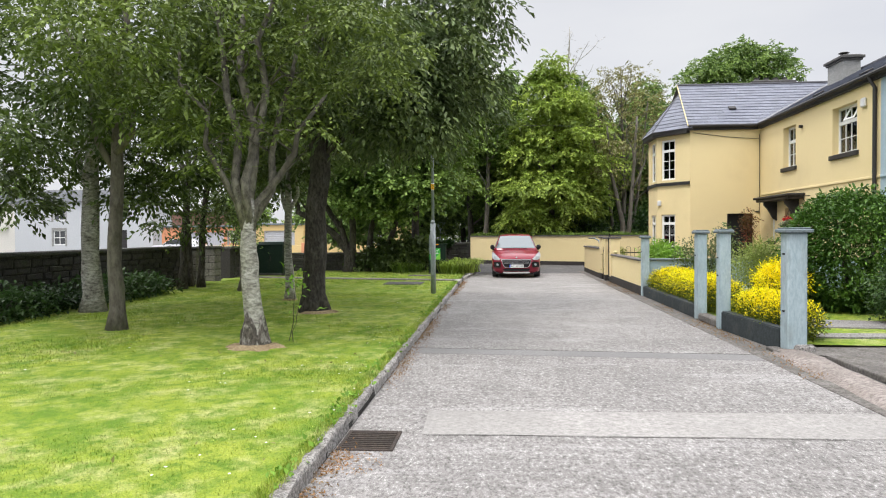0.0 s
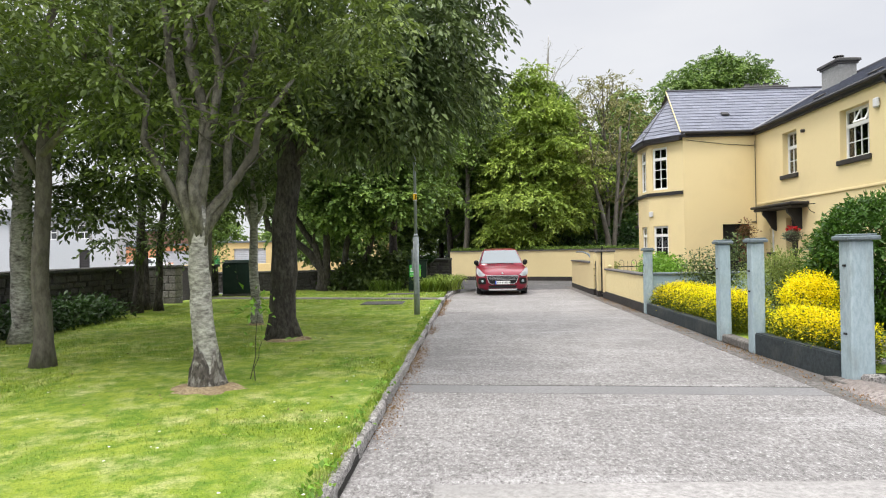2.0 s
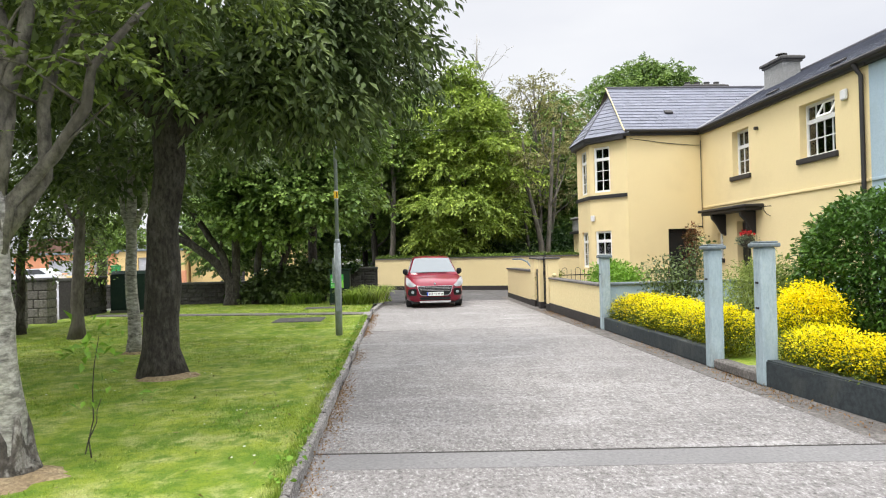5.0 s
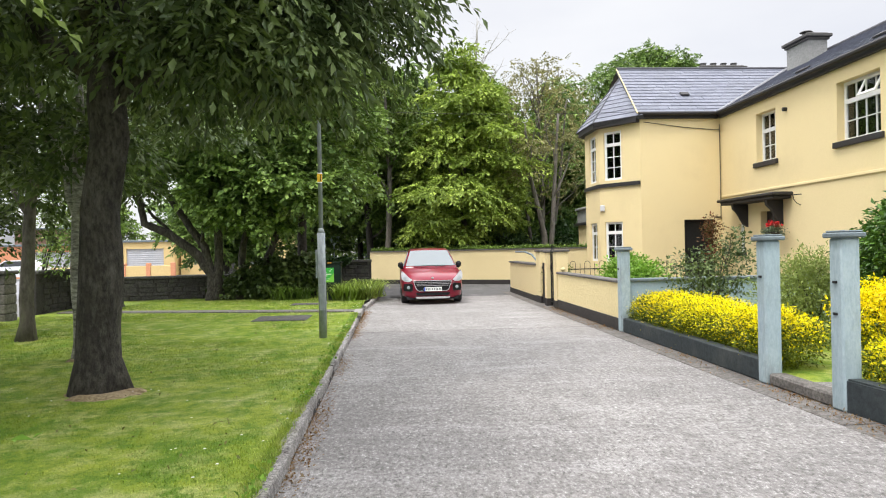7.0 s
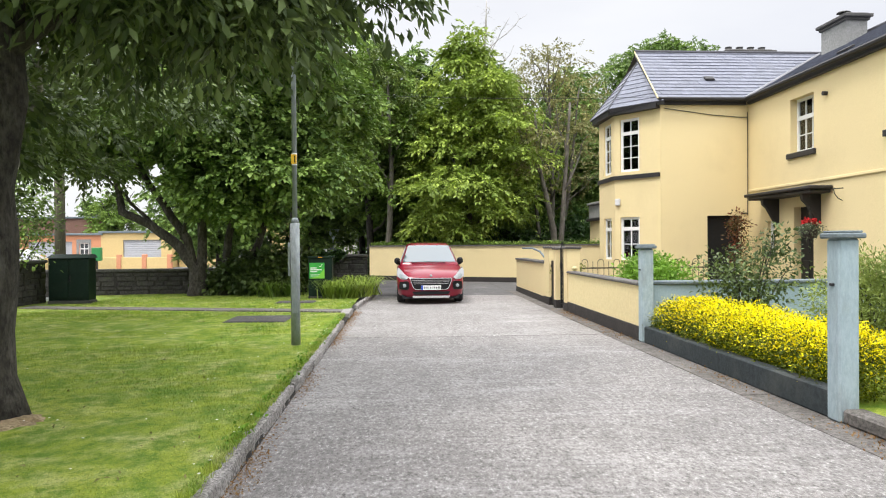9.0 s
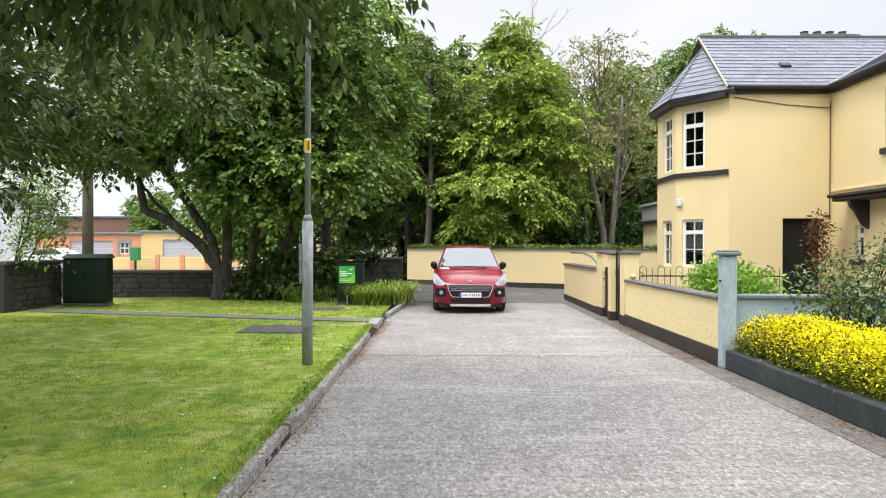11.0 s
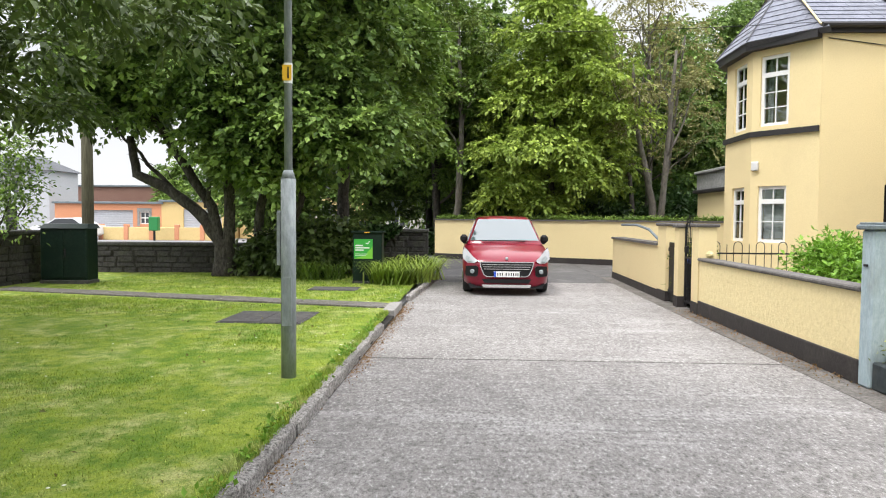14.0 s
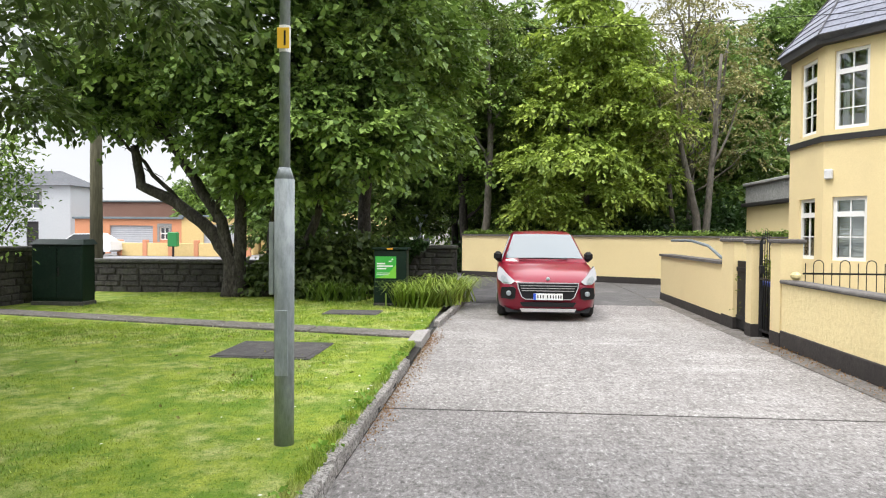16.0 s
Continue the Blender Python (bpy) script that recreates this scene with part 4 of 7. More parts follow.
s.tube([(EX - 0.05, WY - 0.06, 5.1), (EX - 0.05, WY - 0.05, 2.2)], 0.012, 5)
s.tube([(7.2, WY - 0.02, 5.2), (8.5, WY - 0.02, 5.02), (9.4, WY - 0.02, 4.95), (EX - 0.05, WY - 0.05, 4.95)], 0.01, 5)
s.tube([(9.42, WY - 0.02, 2.26), (EX - 0.03, WY - 0.02, 2.26)], 0.02, 5)
part("cable", s, M_DARKTRIM, house)
s = Shape()
s.t = mf
s.tube([(3.75, -0.002, 4.82), (3.75, -0.1, 4.82)], 0.05, 8)
part("overflow_pipe", s, M_DARKTRIM, house)


def chimney(x, y, z0, z1, w, d2, pots):
    s = Shape()
    s.box(x, x + w, y, y + d2, z0, z1)
    c = part("chimney", s, M_STACK, house, "grey rendered chimney stack")
    s = Shape()
    s.box(x - 0.12, x + w + 0.12, y - 0.12, y + d2 + 0.12, z1 - 0.12, z1 - 0.02, 0.02)
    s.box(x - 0.06, x + w + 0.06, y - 0.06, y + d2 + 0.06, z1 - 0.2, z1 - 0.12, 0.02)
    s.box(x - 0.03, x + w + 0.03, y - 0.03, y + d2 + 0.03, z1 - 0.04, z1 + 0.02, 0.02)
    part("cornice", s, M_STACKDARK, c)
    for i in range(pots):
        s = Shape()
        px, py = x + w * (i + 0.5) / pots, y + d2 / 2
        s.tube([(px, py, z1 + 0.02), (px, py, z1 + 0.12), (px, py, z1 + 0.16)], [0.12, 0.1, 0.12], 10)
        if pots == 1:
            s.tube([(px, py, z1 + 0.2), (px, py, z1 + 0.23)], [0.2, 0.16], 10)
            s.tube([(px, py, z1 + 0.1), (px, py, z1 + 0.22)], 0.02, 6)
        part("chimney_pot", s, M_STACKDARK, c)
    return c


M_STACK = surface("stack_render", (0.26, 0.26, 0.25), (0.36, 0.36, 0.34), 0.9, 1.5, 16, 0.25, 0.4, stain=(0.14, 0.14, 0.13), stain_amount=0.6)
M_STACKDARK = surface("stack_dark", (0.07, 0.068, 0.065), (0.12, 0.115, 0.11), 0.9, 2, 20, 0.25, 0.3)
chimney(12.62, 26.8, 6.6, 7.98, 0.62, 1.2, 1)
chimney(10.5, 29.7, 6.5, 7.72, 1.5, 0.6, 4)
# small rooflights and roof vents
for u in (3.4, 6.4):
    s = Shape()
    s.t = mf @ pose(u, 0.45, EAVE + 0.6 * MSL + 0.03, math.degrees(math.atan(MSL)), 0, 0)
    s.box(0, 0.42, 0, 0.2, 0, 0.05, 0.01)
    part("rooflight", s, M_DARKTRIM, house)
s = Shape()
s.t = pose(8.75, WY - 0.15 + 0.95, EAVE + 0.95 * SLOPE + 0.02, math.degrees(math.atan(SLOPE)), 0, 0)
s.box(0, 0.28, 0, 0.2, 0, 0.07, 0.02)
part("roof_vent", s, M_DARKTRIM, house)
# alarm boxes
s = Shape()
s.t = mf
s.box(7.55, 7.78, -0.08, -0.002, 4.72, 4.96, 0.03)
part("alarm_box", s, M_BLIND, house, "white alarm box")

# pale blue neighbour, joined on
blue_house = thing("house", (0, 0, 0), "pale blue rendered house joined to the cream one", "house")
s = Shape()
s.t = mf
s.box(FL + 0.002, 32, 0.0, 0.3, G, EAVE)
part("wall", s, M_BLUE, blue_house)
s = Shape()
s.t = mf
s.box(31.7, 32, 0.302, 7, G, EAVE)
part("wall", s, M_BLUE, blue_house)
slates(blue_house, mf @ Vector((FL + 10.0, -OH, EAVE)), f_dir, f_in + Vector((0, 0, MSL)), [(0, 0), (9.94, 0), (9.94, mrun * MSV), (0, mrun * MSV)], 8)
s = Shape()
s.t = mf
s.box(FL + 0.05, 32, -0.035, -0.001, 2.84, 2.91, 0.01)
part("string_course", s, M_BLUE, blue_house)
s = Shape()
s.t = mf
s.box(FL + 0.05, 32, -0.1, -0.002, EAVE - 0.16, EAVE - 0.03)
s.tube([(32, -0.17, EAVE - 0.02), (FL + 0.06, -0.17, EAVE - 0.02)], 0.06, 8)
part("gutter", s, M_DARKTRIM, blue_house)

# low flat-roofed annexe behind the bay
annexe = thing("annexe", (0.3, 0, 0), "low cream annexe with a flat parapet roof", "outbuilding")
s = Shape()
wall_panel_at = pose(7.9, 34.0, 0)
s.t = wall_panel_at
wall_panel(s, 3.4, G, 2.4, [(0.35, 1.0, G, 1.95)], 0.25)
part("wall", s, M_CREAM, annexe)
s = Shape()
s.box(7.9, 8.15, 34.25, 38, G, 2.4)
part("wall", s, M_CREAM, annexe)
s = Shape()
s.box(7.7, 12, 33.8, 38, 2.4, 2.52, 0.02)
part("fascia", s, M_DARKTRIM, annexe)
s = Shape()
s.box(7.85, 12, 33.95, 38, 2.52, 3.1, 0.02)
s.box(7.75, 12, 33.85, 38, 3.1, 3.2, 0.02)
part("parapet", s, M_STACK, annexe)
s = Shape()
s.box(8.25, 8.9, 34.15, 34.2, G, 1.95)
part("door", s, M_DARKTRIM, annexe)

# ---- boundary walls and posts on the house side ----
WX = 3.7
def post(y, size, top, label, cap=0.04, back=0.0):
    t = thing("gate_post", (WX + back + size / 2, y, G), label, "post", "garden posts")
    h = top - G
    r = size / 2
    part("shaft", Shape().box(-r, r, -r, r, 0, h - 0.07, 0.018), M_POST, t)
    part("cap", Shape().box(-r - cap, r + cap, -r - cap, r + cap, h - 0.07, h - 0.02, 0.012).box(-r - cap * 0.5, r + cap * 0.5, -r - cap * 0.5, r + cap * 0.5, h - 0.02, h, 0.008), M_CAPGREY, t, "weathered grey cap")
    return t


P1 = post(9.83, 0.26, 1.56, "pale blue-grey concrete gate post with flaking paint", 0.055, 0.17)
part("foot_stone", Shape().box(-0.06, 0.2, -0.24, -0.132, 0, 0.13, 0.03), M_KERB, P1, "rough stone at the post's foot")
PB = post(12.15, 0.19, 1.56, "slim pale blue concrete post beside the garden gateway")
PA = post(13.5, 0.19, 1.55, "slim pale blue concrete post beside the garden gateway")
PC = post(18.52, 0.19, 1.43, "pale blue concrete post between hedge and cream wall")
for ob_, zz in ((P1, 1.33), (P1, 0.55), (PB, 1.2), (PB, 0.9), (PA, 1.2), (PC, 1.15)):
    s = Shape()
    s.box(-0.145 if ob_ is P1 else -0.11, -0.125 if ob_ is P1 else -0.09, -0.03, 0.03, zz, zz + 0.025, 0.004)
    part("hinge_stub", s, M_IRON, ob_)
lw = Shape().prism([(WX + 0.16, 9.965), (WX + 0.32, 9.965), (WX + 0.19, 12.06), (WX + 0.03, 12.06)], G, 0.155).prism([(WX + 0.175, 9.965), (WX + 0.305, 9.965), (WX + 0.175, 12.06), (WX + 0.045, 12.06)], 0.155, 0.172)
low_wall = tagged(part("garden_wall", lw, M_LOWGREY), "low dark grey painted garden wall", "wall")
lw = Shape().box(WX + 0.03, WX + 0.19, 13.6, 18.43, G, 0.12, 0.015)
tagged(part("garden_wall", lw, M_LOWGREY), "low dark grey painted garden wall", "wall")
tagged(part("gate_step", Shape().box(WX + 0.02, WX + 0.22, 12.26, 13.4, G, G + 0.13, 0.02), M_GUTTER), "worn stone step in the garden gateway", "step")
# cream wall with plinth and dark coping
cw = thing("garden_wall", (WX, 18.62, G), "cream dashed garden wall with dark plinth and coping", "wall")
part("wall", Shape().box(0.02, 0.2, 0, 4.87, 0, 0.9), M_CREAM_ROUGH, cw)
part("plinth", Shape().box(0, 0.218, -0.002, 4.875, 0, 0.24, 0.01), M_PLINTH, cw)
part("coping", Shape().box(-0.02, 0.24, 0, 4.87, 0.9, 0.95, 0.015), M_COPING, cw)


def gate_pier(x, y, w, d2, h):
    t = thing("gate_pier", (x, y, G), "cream rendered gate pier with a flat cap", "gate pier", "gate piers")
    part("shaft", Shape().box(0, w, 0, d2, 0, h - 0.06), M_CREAM, t)
    part("plinth", Shape().box(-0.006, w + 0.006, -0.006, d2 + 0.006, 0, 0.2), M_PLINTH, t)
    part("cap", Shape().box(-0.04, w + 0.04, -0.04, d2 + 0.04, h - 0.06, h, 0.015), M_COPING, t)
    return t


gate_pier(3.7, 23.5, 0.3, 0.35, 1.52)
gate_pier(3.66, 24.5, 0.16, 0.25, 1.5)
gate_pier(3.68, 25.4, 0.3, 0.6, 1.52)
gw = thing("garden_wall", (0, 0, G), "cream wall with a dark plinth beside the gateway", "wall")
part("wall", Shape().prism([(3.69, 26.0), (3.93, 26.0), (3.96, 30.8), (3.72, 30.8)], 0, 1.06), M_CREAM, gw)
part("plinth", Shape().prism([(3.675, 26.0), (3.94, 26.0), (3.97, 30.81), (3.705, 30.81)], 0, 0.17), M_PLINTH, gw)
part("coping", Shape().prism([(3.65, 26.0), (3.97, 26.0), (4.0, 30.84), (3.68, 30.84)], 1.06, 1.11), M_COPING, gw)
# back wall closing the lane
bw0, bw1 = Vector((-1.6, 39.2)), Vector((9.5, 33.3))
bd = (bw1 - bw0).normalized()
bn = Vector((bd.y, -bd.x))
def bw_poly(off0, off1, e=0.0):
    return [tuple(bw0 - bd * e + bn * off0), tuple(bw1 + bd * e + bn * off0), tuple(bw1 + bd * e - bn * off1), tuple(bw0 - bd * e - bn * off1)]
bwt = thing("boundary_wall", (0, 0, G), "long cream boundary wall with dark plinth and coping", "wall")
part("wall", Shape().prism(bw_poly(0, 0.25), 0, 1.5), M_CREAM, bwt)
part("plinth", Shape().prism(bw_poly(0.012, 0.26, 0.01), 0, 0.2), M_PLINTH, bwt)
part("coping", Shape().prism(bw_poly(0.05, 0.3, 0.02), 1.5, 1.55), M_COPING, bwt)
# ---- walls on the lawn side ----
def rubble_wall(label, x0, y0, x1, y1, z0, h, thick, seed, pieces=True, size=0.3):
    """A rubble stone wall: mortar core, stones proud of it on the lane side, a cap course."""
    a, b = Vector((x0, y0, 0)), Vector((x1, y1, 0))
    ln = (b - a).length
    t = thing("stone_wall", (x0, y0, z0), label, "wall")
    t.rotation_euler = (0, 0, math.atan2(y1 - y0, x1 - x0))
    part("core", Shape().box(0, ln, 0.03, thick, 0, h - 0.09), M_MORTAR, t)
    part("coping", Shape().box(-0.02, ln + 0.02, -0.04, thick + 0.05, h - 0.09, h, 0.02), M_STONECAP, t, "rough concrete coping")
    rs2 = random.Random(seed)
    kinds = []
    for _ in range(14):
        w, hh = 1.0, 1.0
        c = Shape()
        vs = []
        for sx, sz in ((0, 0), (1, 0), (1, 1), (0, 1)):
            jx, jz = rs2.uniform(0.0, 0.1), rs2.uniform(0.0, 0.1)
            vs.append((sx + (jx if sx == 0 else -jx), sz + (jz if sz == 0 else -jz)))
        mid = [(0.5 + (p[0] - 0.5) * 0.8, 0.5 + (p[1] - 0.5) * 0.75) for p in vs]
        c.add([(p[0], 0.06, p[1]) for p in vs] + [(p[0], 0.012, p[1]) for p in vs] + [(p[0], -rs2.uniform(0, 0.012), p[1]) for p in mid],
              [(i, (i + 1) % 4, (i + 1) % 4 + 4, i + 4) for i in range(4)] + [(i + 4, (i + 1) % 4 + 4, (i + 1) % 4 + 8, i + 8) for i in range(4)] + [(8, 9, 10, 11)])
        kinds.append(c.mesh("stone", M_STONE))
    if pieces:
        z, count = 0.0, 0
        while z < h - 0.12:
            hh = min(rs2.uniform(0.11, 0.2), h - 0.09 - z)
            x = -rs2.uniform(0, 0.15)
            while x < ln:
                w = rs2.uniform(0.7, 1.5) * size
                if x + w > ln:
                    w = ln - x
                if w > 0.06 and x >= 0 and count < 295:
                    o = new("stone", kinds[rs2.randrange(14)])
                    o.parent = t
                    o.location = (x, rs2.uniform(-0.012, 0.012), z)
                    o.scale = (w, 1, hh)
                    count += 1
                x += max(w, 0.08)
            z += hh
    return t


M_PIER = surface("pier_stone", (0.15, 0.14, 0.12), (0.26, 0.245, 0.215), 0.95, 1.6, 18, 0.4, 0.6, stain=(0.09, 0.085, 0.07), stain_amount=0.5, rnd=0.2)
M_STONECAP = surface("stone_coping", (0.07, 0.068, 0.062), (0.12, 0.115, 0.105), 0.95, 1.4, 18, 0.35, 0.5, stain=(0.06, 0.08, 0.03), stain_amount=0.5)
# west wall of the lawn (runs along y), seen on its east face
def wall_along_y(label, x, y0, y1, h, seed, size=0.42):
    return rubble_wall(label, x, y0, x, y1, LAWN - 0.06, h, 0.4, seed, True, size)
wall_along_y("old dark rubble stone wall with rough coping", -9.95, 9.0, 21.4, 1.28, 21)
wall_along_y("old dark rubble stone wall with rough coping", -9.95, -6.0, 9.0, 1.34, 22)
wall_along_y("short rubble stone wall beside the side gateway", -9.75, 24.7, 27.0, 1.2, 23, 0.34)
for yy in (21.42, 22.9):
    t = thing("stone_pier", (-9.9, yy, LAWN - 0.05), "grey stone gateway pier with a flat cap", "gate pier", "stone piers")
    for i in range(5):
        cut = -0.05 + 0.13 * (i % 2)
        for xa, xb in ((-0.31, cut - 0.006), (cut + 0.006, 0.31)):
            part("stone", Shape().box(xa, xb, -0.012, 0.512, i * 0.23, i * 0.23 + 0.218, 0.02), M_PIER, t)
    part("shaft", Shape().box(-0.29, 0.29, 0.01, 0.49, 0, 1.15, 0.01), M_MORTAR, t)
    part("cap", Shape().box(-0.36, 0.36, -0.06, 0.56, 1.15, 1.24, 0.03), M_STONECAP, t)
# rear wall
rubble_wall("low dark stone wall along the street", -11.5, 29.5, -5.2, 29.9, LAWN - 0.06, 0.84, 0.35, 24, True, 0.4)
rubble_wall("dark stone wall, ivy on its top", -5.2, 29.9, -1.25, 30.0, LAWN - 0.06, 1.24, 0.4, 25, True, 0.4)

# ---- lamp post ----
lp = thing("lamp_post", (-1.71, 18.05, LAWN - 0.02), "galvanised steel lamp post with a stepped shaft", "lamp post")
s = Shape()
s.tube([(0, 0, 0), (0, 0, 1.0), (0, 0, 1.84)], 0.068, 20)
part("base_shaft", s, M_STEEL, lp, smooth=True)
s = Shape()
s.tube([(0, 0, 1.835), (0, 0, 1.92)], [0.068, 0.04], 20)
part("collar", s, M_STEEL, lp, smooth=True)
s = Shape()
s.tube([(0, 0, 1.91), (0, 0, 7.2)], [0.038, 0.03], 16)
part("upper_shaft", s, M_STEEL, lp, smooth=True)

# ---- trees on the lawn ----
birch = tree((-3.4, 9.42, LAWN), "birch with pale flaking bark forking into several stems",
     [([(0, 0, -0.05), (-0.03, 0.0, 0.8), (-0.06, 0.02, 1.5), (-0.08, 0.03, 2.05)], 0.145, 0.095)],
     [((-0.09, 0, 1.62), (-0.6, 0.2, 5.2), 0.072, 0.03), ((-0.08, 0.03, 1.95), (-0.2, 0.5, 5.6), 0.085, 0.03), ((-0.05, 0, 1.66), (0.32, 0.1, 5.4), 0.07, 0.028), ((-0.03, 0, 1.6), (1.0, 0.2, 3.5), 0.062, 0.022),
      ((-0.1, 0, 1.58), (-0.85, -0.35, 4.0), 0.055, 0.02), ((-0.04, 0.05, 1.7), (0.75, 0.6, 4.9), 0.06, 0.022)],
     [(-0.3, 0.2, 5.3, 2.3, 2.1, 1.4, 5500), (-1.7, -0.3, 4.2, 1.3, 1.3, 0.9, 6500), (0.9, 0.5, 4.4, 1.3, 1.2, 0.8, 6000), (-0.6, -0.2, 3.0, 0.5, 0.6, 0.6, 900), (0.5, 0.0, 3.1, 0.6, 0.5, 0.5, 900)],
     M_BARK_BIRCH, M_LEAF_BIRCH, 0.085, 101, limb_bark=M_BARK_LIMB, boughs=420, twig=0.36, most=0.62)
M_BARK_FOOT = surface("birch_foot_bark", (0.075, 0.064, 0.05), (0.20, 0.18, 0.15), 0.95, 5.0, 20, 0.5, 1.0, 16, stain=(0.46, 0.44, 0.39), stain_amount=1.0, stretch=(1, 1, 0.7), deep=0.04)
rs = random.Random(77)
foot = Shape()
foot.tube([(0.02, 0, -0.03), (0.01, 0, 0.05), (0, 0, 0.13), (0, 0, 0.22), (0, 0, 0.32)], [0.238, 0.214, 0.192, 0.173, 0.15], 30)
foot.v = [(x_, y_, z_ + (0.0 if k_ < 60 else (k_ // 30 - 1) * 0.05 * noise.noise(Vector((math.cos(k_ % 30 * 0.21) * 2.6, math.sin(k_ % 30 * 0.21) * 2.6, 1.5))) * 2)) for k_, (x_, y_, z_) in enumerate(foot.v)]
jag = [rs.uniform(0.97, 1.05) * (0.95 if k_ >= 120 else 1.0) for k_ in range(len(foot.v))]
foot.v = [(v_[0] * w_, v_[1] * w_, v_[2] + (rs.uniform(-0.04, 0.04) if v_[2] > 0.1 else 0)) for v_, w_ in zip(foot.v, jag)]
part("bark_foot", foot, M_BARK_FOOT, birch, "dark cracked bark with pale flecks at the foot", smooth=True)
tree((-3.7, 13.75, LAWN), "large dark-barked tree with a wide spreading crown",
     [([(0, 0, -0.05), (0.03, 0, 1.6), (0.12, 0.05, 3.2), (0.2, 0.1, 6.0)], 0.235, 0.16)],
     [((0.1, 0, 3.1), (2.5, 0.5, 4.9), 0.10, 0.03), ((0.12, 0, 3.4), (-2.6, 0.4, 5.6), 0.11, 0.03), ((0.15, 0, 3.9), (2.2, 1.8, 6.0), 0.10, 0.03), ((0.15, 0, 3.6), (0.4, -2.8, 5.6), 0.10, 0.03), ((0.2, 0, 5.0), (0.8, 0.4, 9.0), 0.12, 0.04)],
     [(0.0, 0.2, 6.6, 2.9, 2.9, 1.9, 5200), (2.4, 0.7, 5.0, 1.15, 1.4, 0.9, 11000), (2.6, 1.3, 6.6, 1.4, 1.3, 0.8, 4800), (0.1, -2.1, 5.1, 1.6, 1.4, 0.8, 5600), (-2.3, 0.2, 5.1, 1.8, 1.8, 1.1, 7500), (1.7, 0.2, 4.1, 1.2, 1.1, 0.55, 6000), (0.2, 0.4, 4.3, 1.6, 1.4, 0.6, 4500)],
     M_BARK_DARK, M_LEAF_OAK, 0.16, 102, narrow=0.38, droop=0.75, boughs=400, twig=0.62, most=0.72)
tree((-6.3, 11.0, LAWN), "slim grey-barked tree on the lawn",
     [([(0, 0, -0.05), (0.0, 0, 1.5), (0.05, 0.1, 3.6)], 0.125, 0.09)],
     [((0.03, 0, 2.6), (-1.2, 0.6, 5.2), 0.06, 0.02), ((0.03, 0, 2.9), (1.3, -0.2, 5.2), 0.06, 0.02), ((0.05, 0.1, 3.5), (0.1, 0.2, 6.5), 0.08, 0.03)],
     [(0, 0, 5.2, 2.4, 2.4, 1.5, 4600), (-1.0, -0.6, 3.7, 1.4, 1.4, 0.8, 2800), (1.0, 0.2, 3.8, 1.3, 1.2, 0.7, 2400)],
     M_BARK_GREY, M_LEAF_SHADE, 0.125, 103)
tree((-8.35, 13.7, LAWN), "pale-barked birch beside the old wall",
     [([(0, 0, -0.05), (-0.03, 0, 1.6), (0.05, 0.1, 4.2)], 0.2, 0.12)],
     [((0, 0, 2.4), (-1.4, 0.6, 4.6), 0.08, 0.02), ((0.03, 0, 2.9), (1.3, -0.2, 5.0), 0.07, 0.02), ((0.05, 0.1, 4.0), (0.1, 0.2, 7.0), 0.09, 0.03)],
     [(0, 0, 5.6, 2.7, 2.7, 1.8, 5200), (-1.2, -0.8, 3.6, 1.5, 1.4, 0.9, 3600), (1.2, 0.4, 3.6, 1.4, 1.2, 0.9, 3400), (-0.9, -0.4, 2.6, 1.0, 0.9, 0.5, 1500), (1.2, 0.3, 2.7, 0.9, 0.9, 0.45, 1100)],
     M_BARK_BIRCH, M_LEAF_SHADE, 0.14, 104)
tree((-4.95, 16.2, LAWN), "young birch with a white stem and dark foot",
     [([(0, 0, -0.05), (-0.05, 0, 1.3), (-0.02, 0.1, 3.4)], 0.105, 0.075)],
     [((0, 0, 1.9), (-0.9, 0.3, 4.2), 0.05, 0.02), ((0, 0, 2.1), (0.9, -0.2, 4.4), 0.05, 0.02), ((0, 0.1, 3.3), (0.1, 0.1, 6.0), 0.06, 0.02)],
     [(0, 0, 5.0, 1.8, 1.8, 1.6, 3800), (-0.4, -0.2, 3.3, 1.1, 1.0, 0.9, 3500)],
     M_BARK_BIRCH, M_LEAF_OAK, 0.14, 105)
tree((-7.1, 18.9, LAWN), "slender dark-stemmed tree near the side gateway",
     [([(0, 0, -0.05), (0.05, 0, 1.5), (0.15, 0.1, 3.4)], 0.13, 0.085)],
     [((0.1, 0, 2.2), (-1.0, 0.3, 4.2), 0.05, 0.02), ((0.1, 0, 2.4), (1.2, -0.2, 4.4), 0.05, 0.02), ((0.1, 0.1, 3.3), (0.2, 0.1, 6.0), 0.06, 0.02)],
     [(0.1, 0, 5.0, 2.1, 2.0, 1.6, 2700), (0.6, -0.2, 3.5, 1.3, 1.2, 0.7, 2200), (2.0, 1.6, 4.5, 1.8, 1.5, 0.9, 3000), (1.0, 2.2, 3.4, 1.3, 1.0, 0.5, 1800), (-1.6, 3.0, 3.4, 1.2, 1.4, 1.0, 1200)],
     M_BARK_GREY, M_LEAF_SHADE, 0.15, 106)
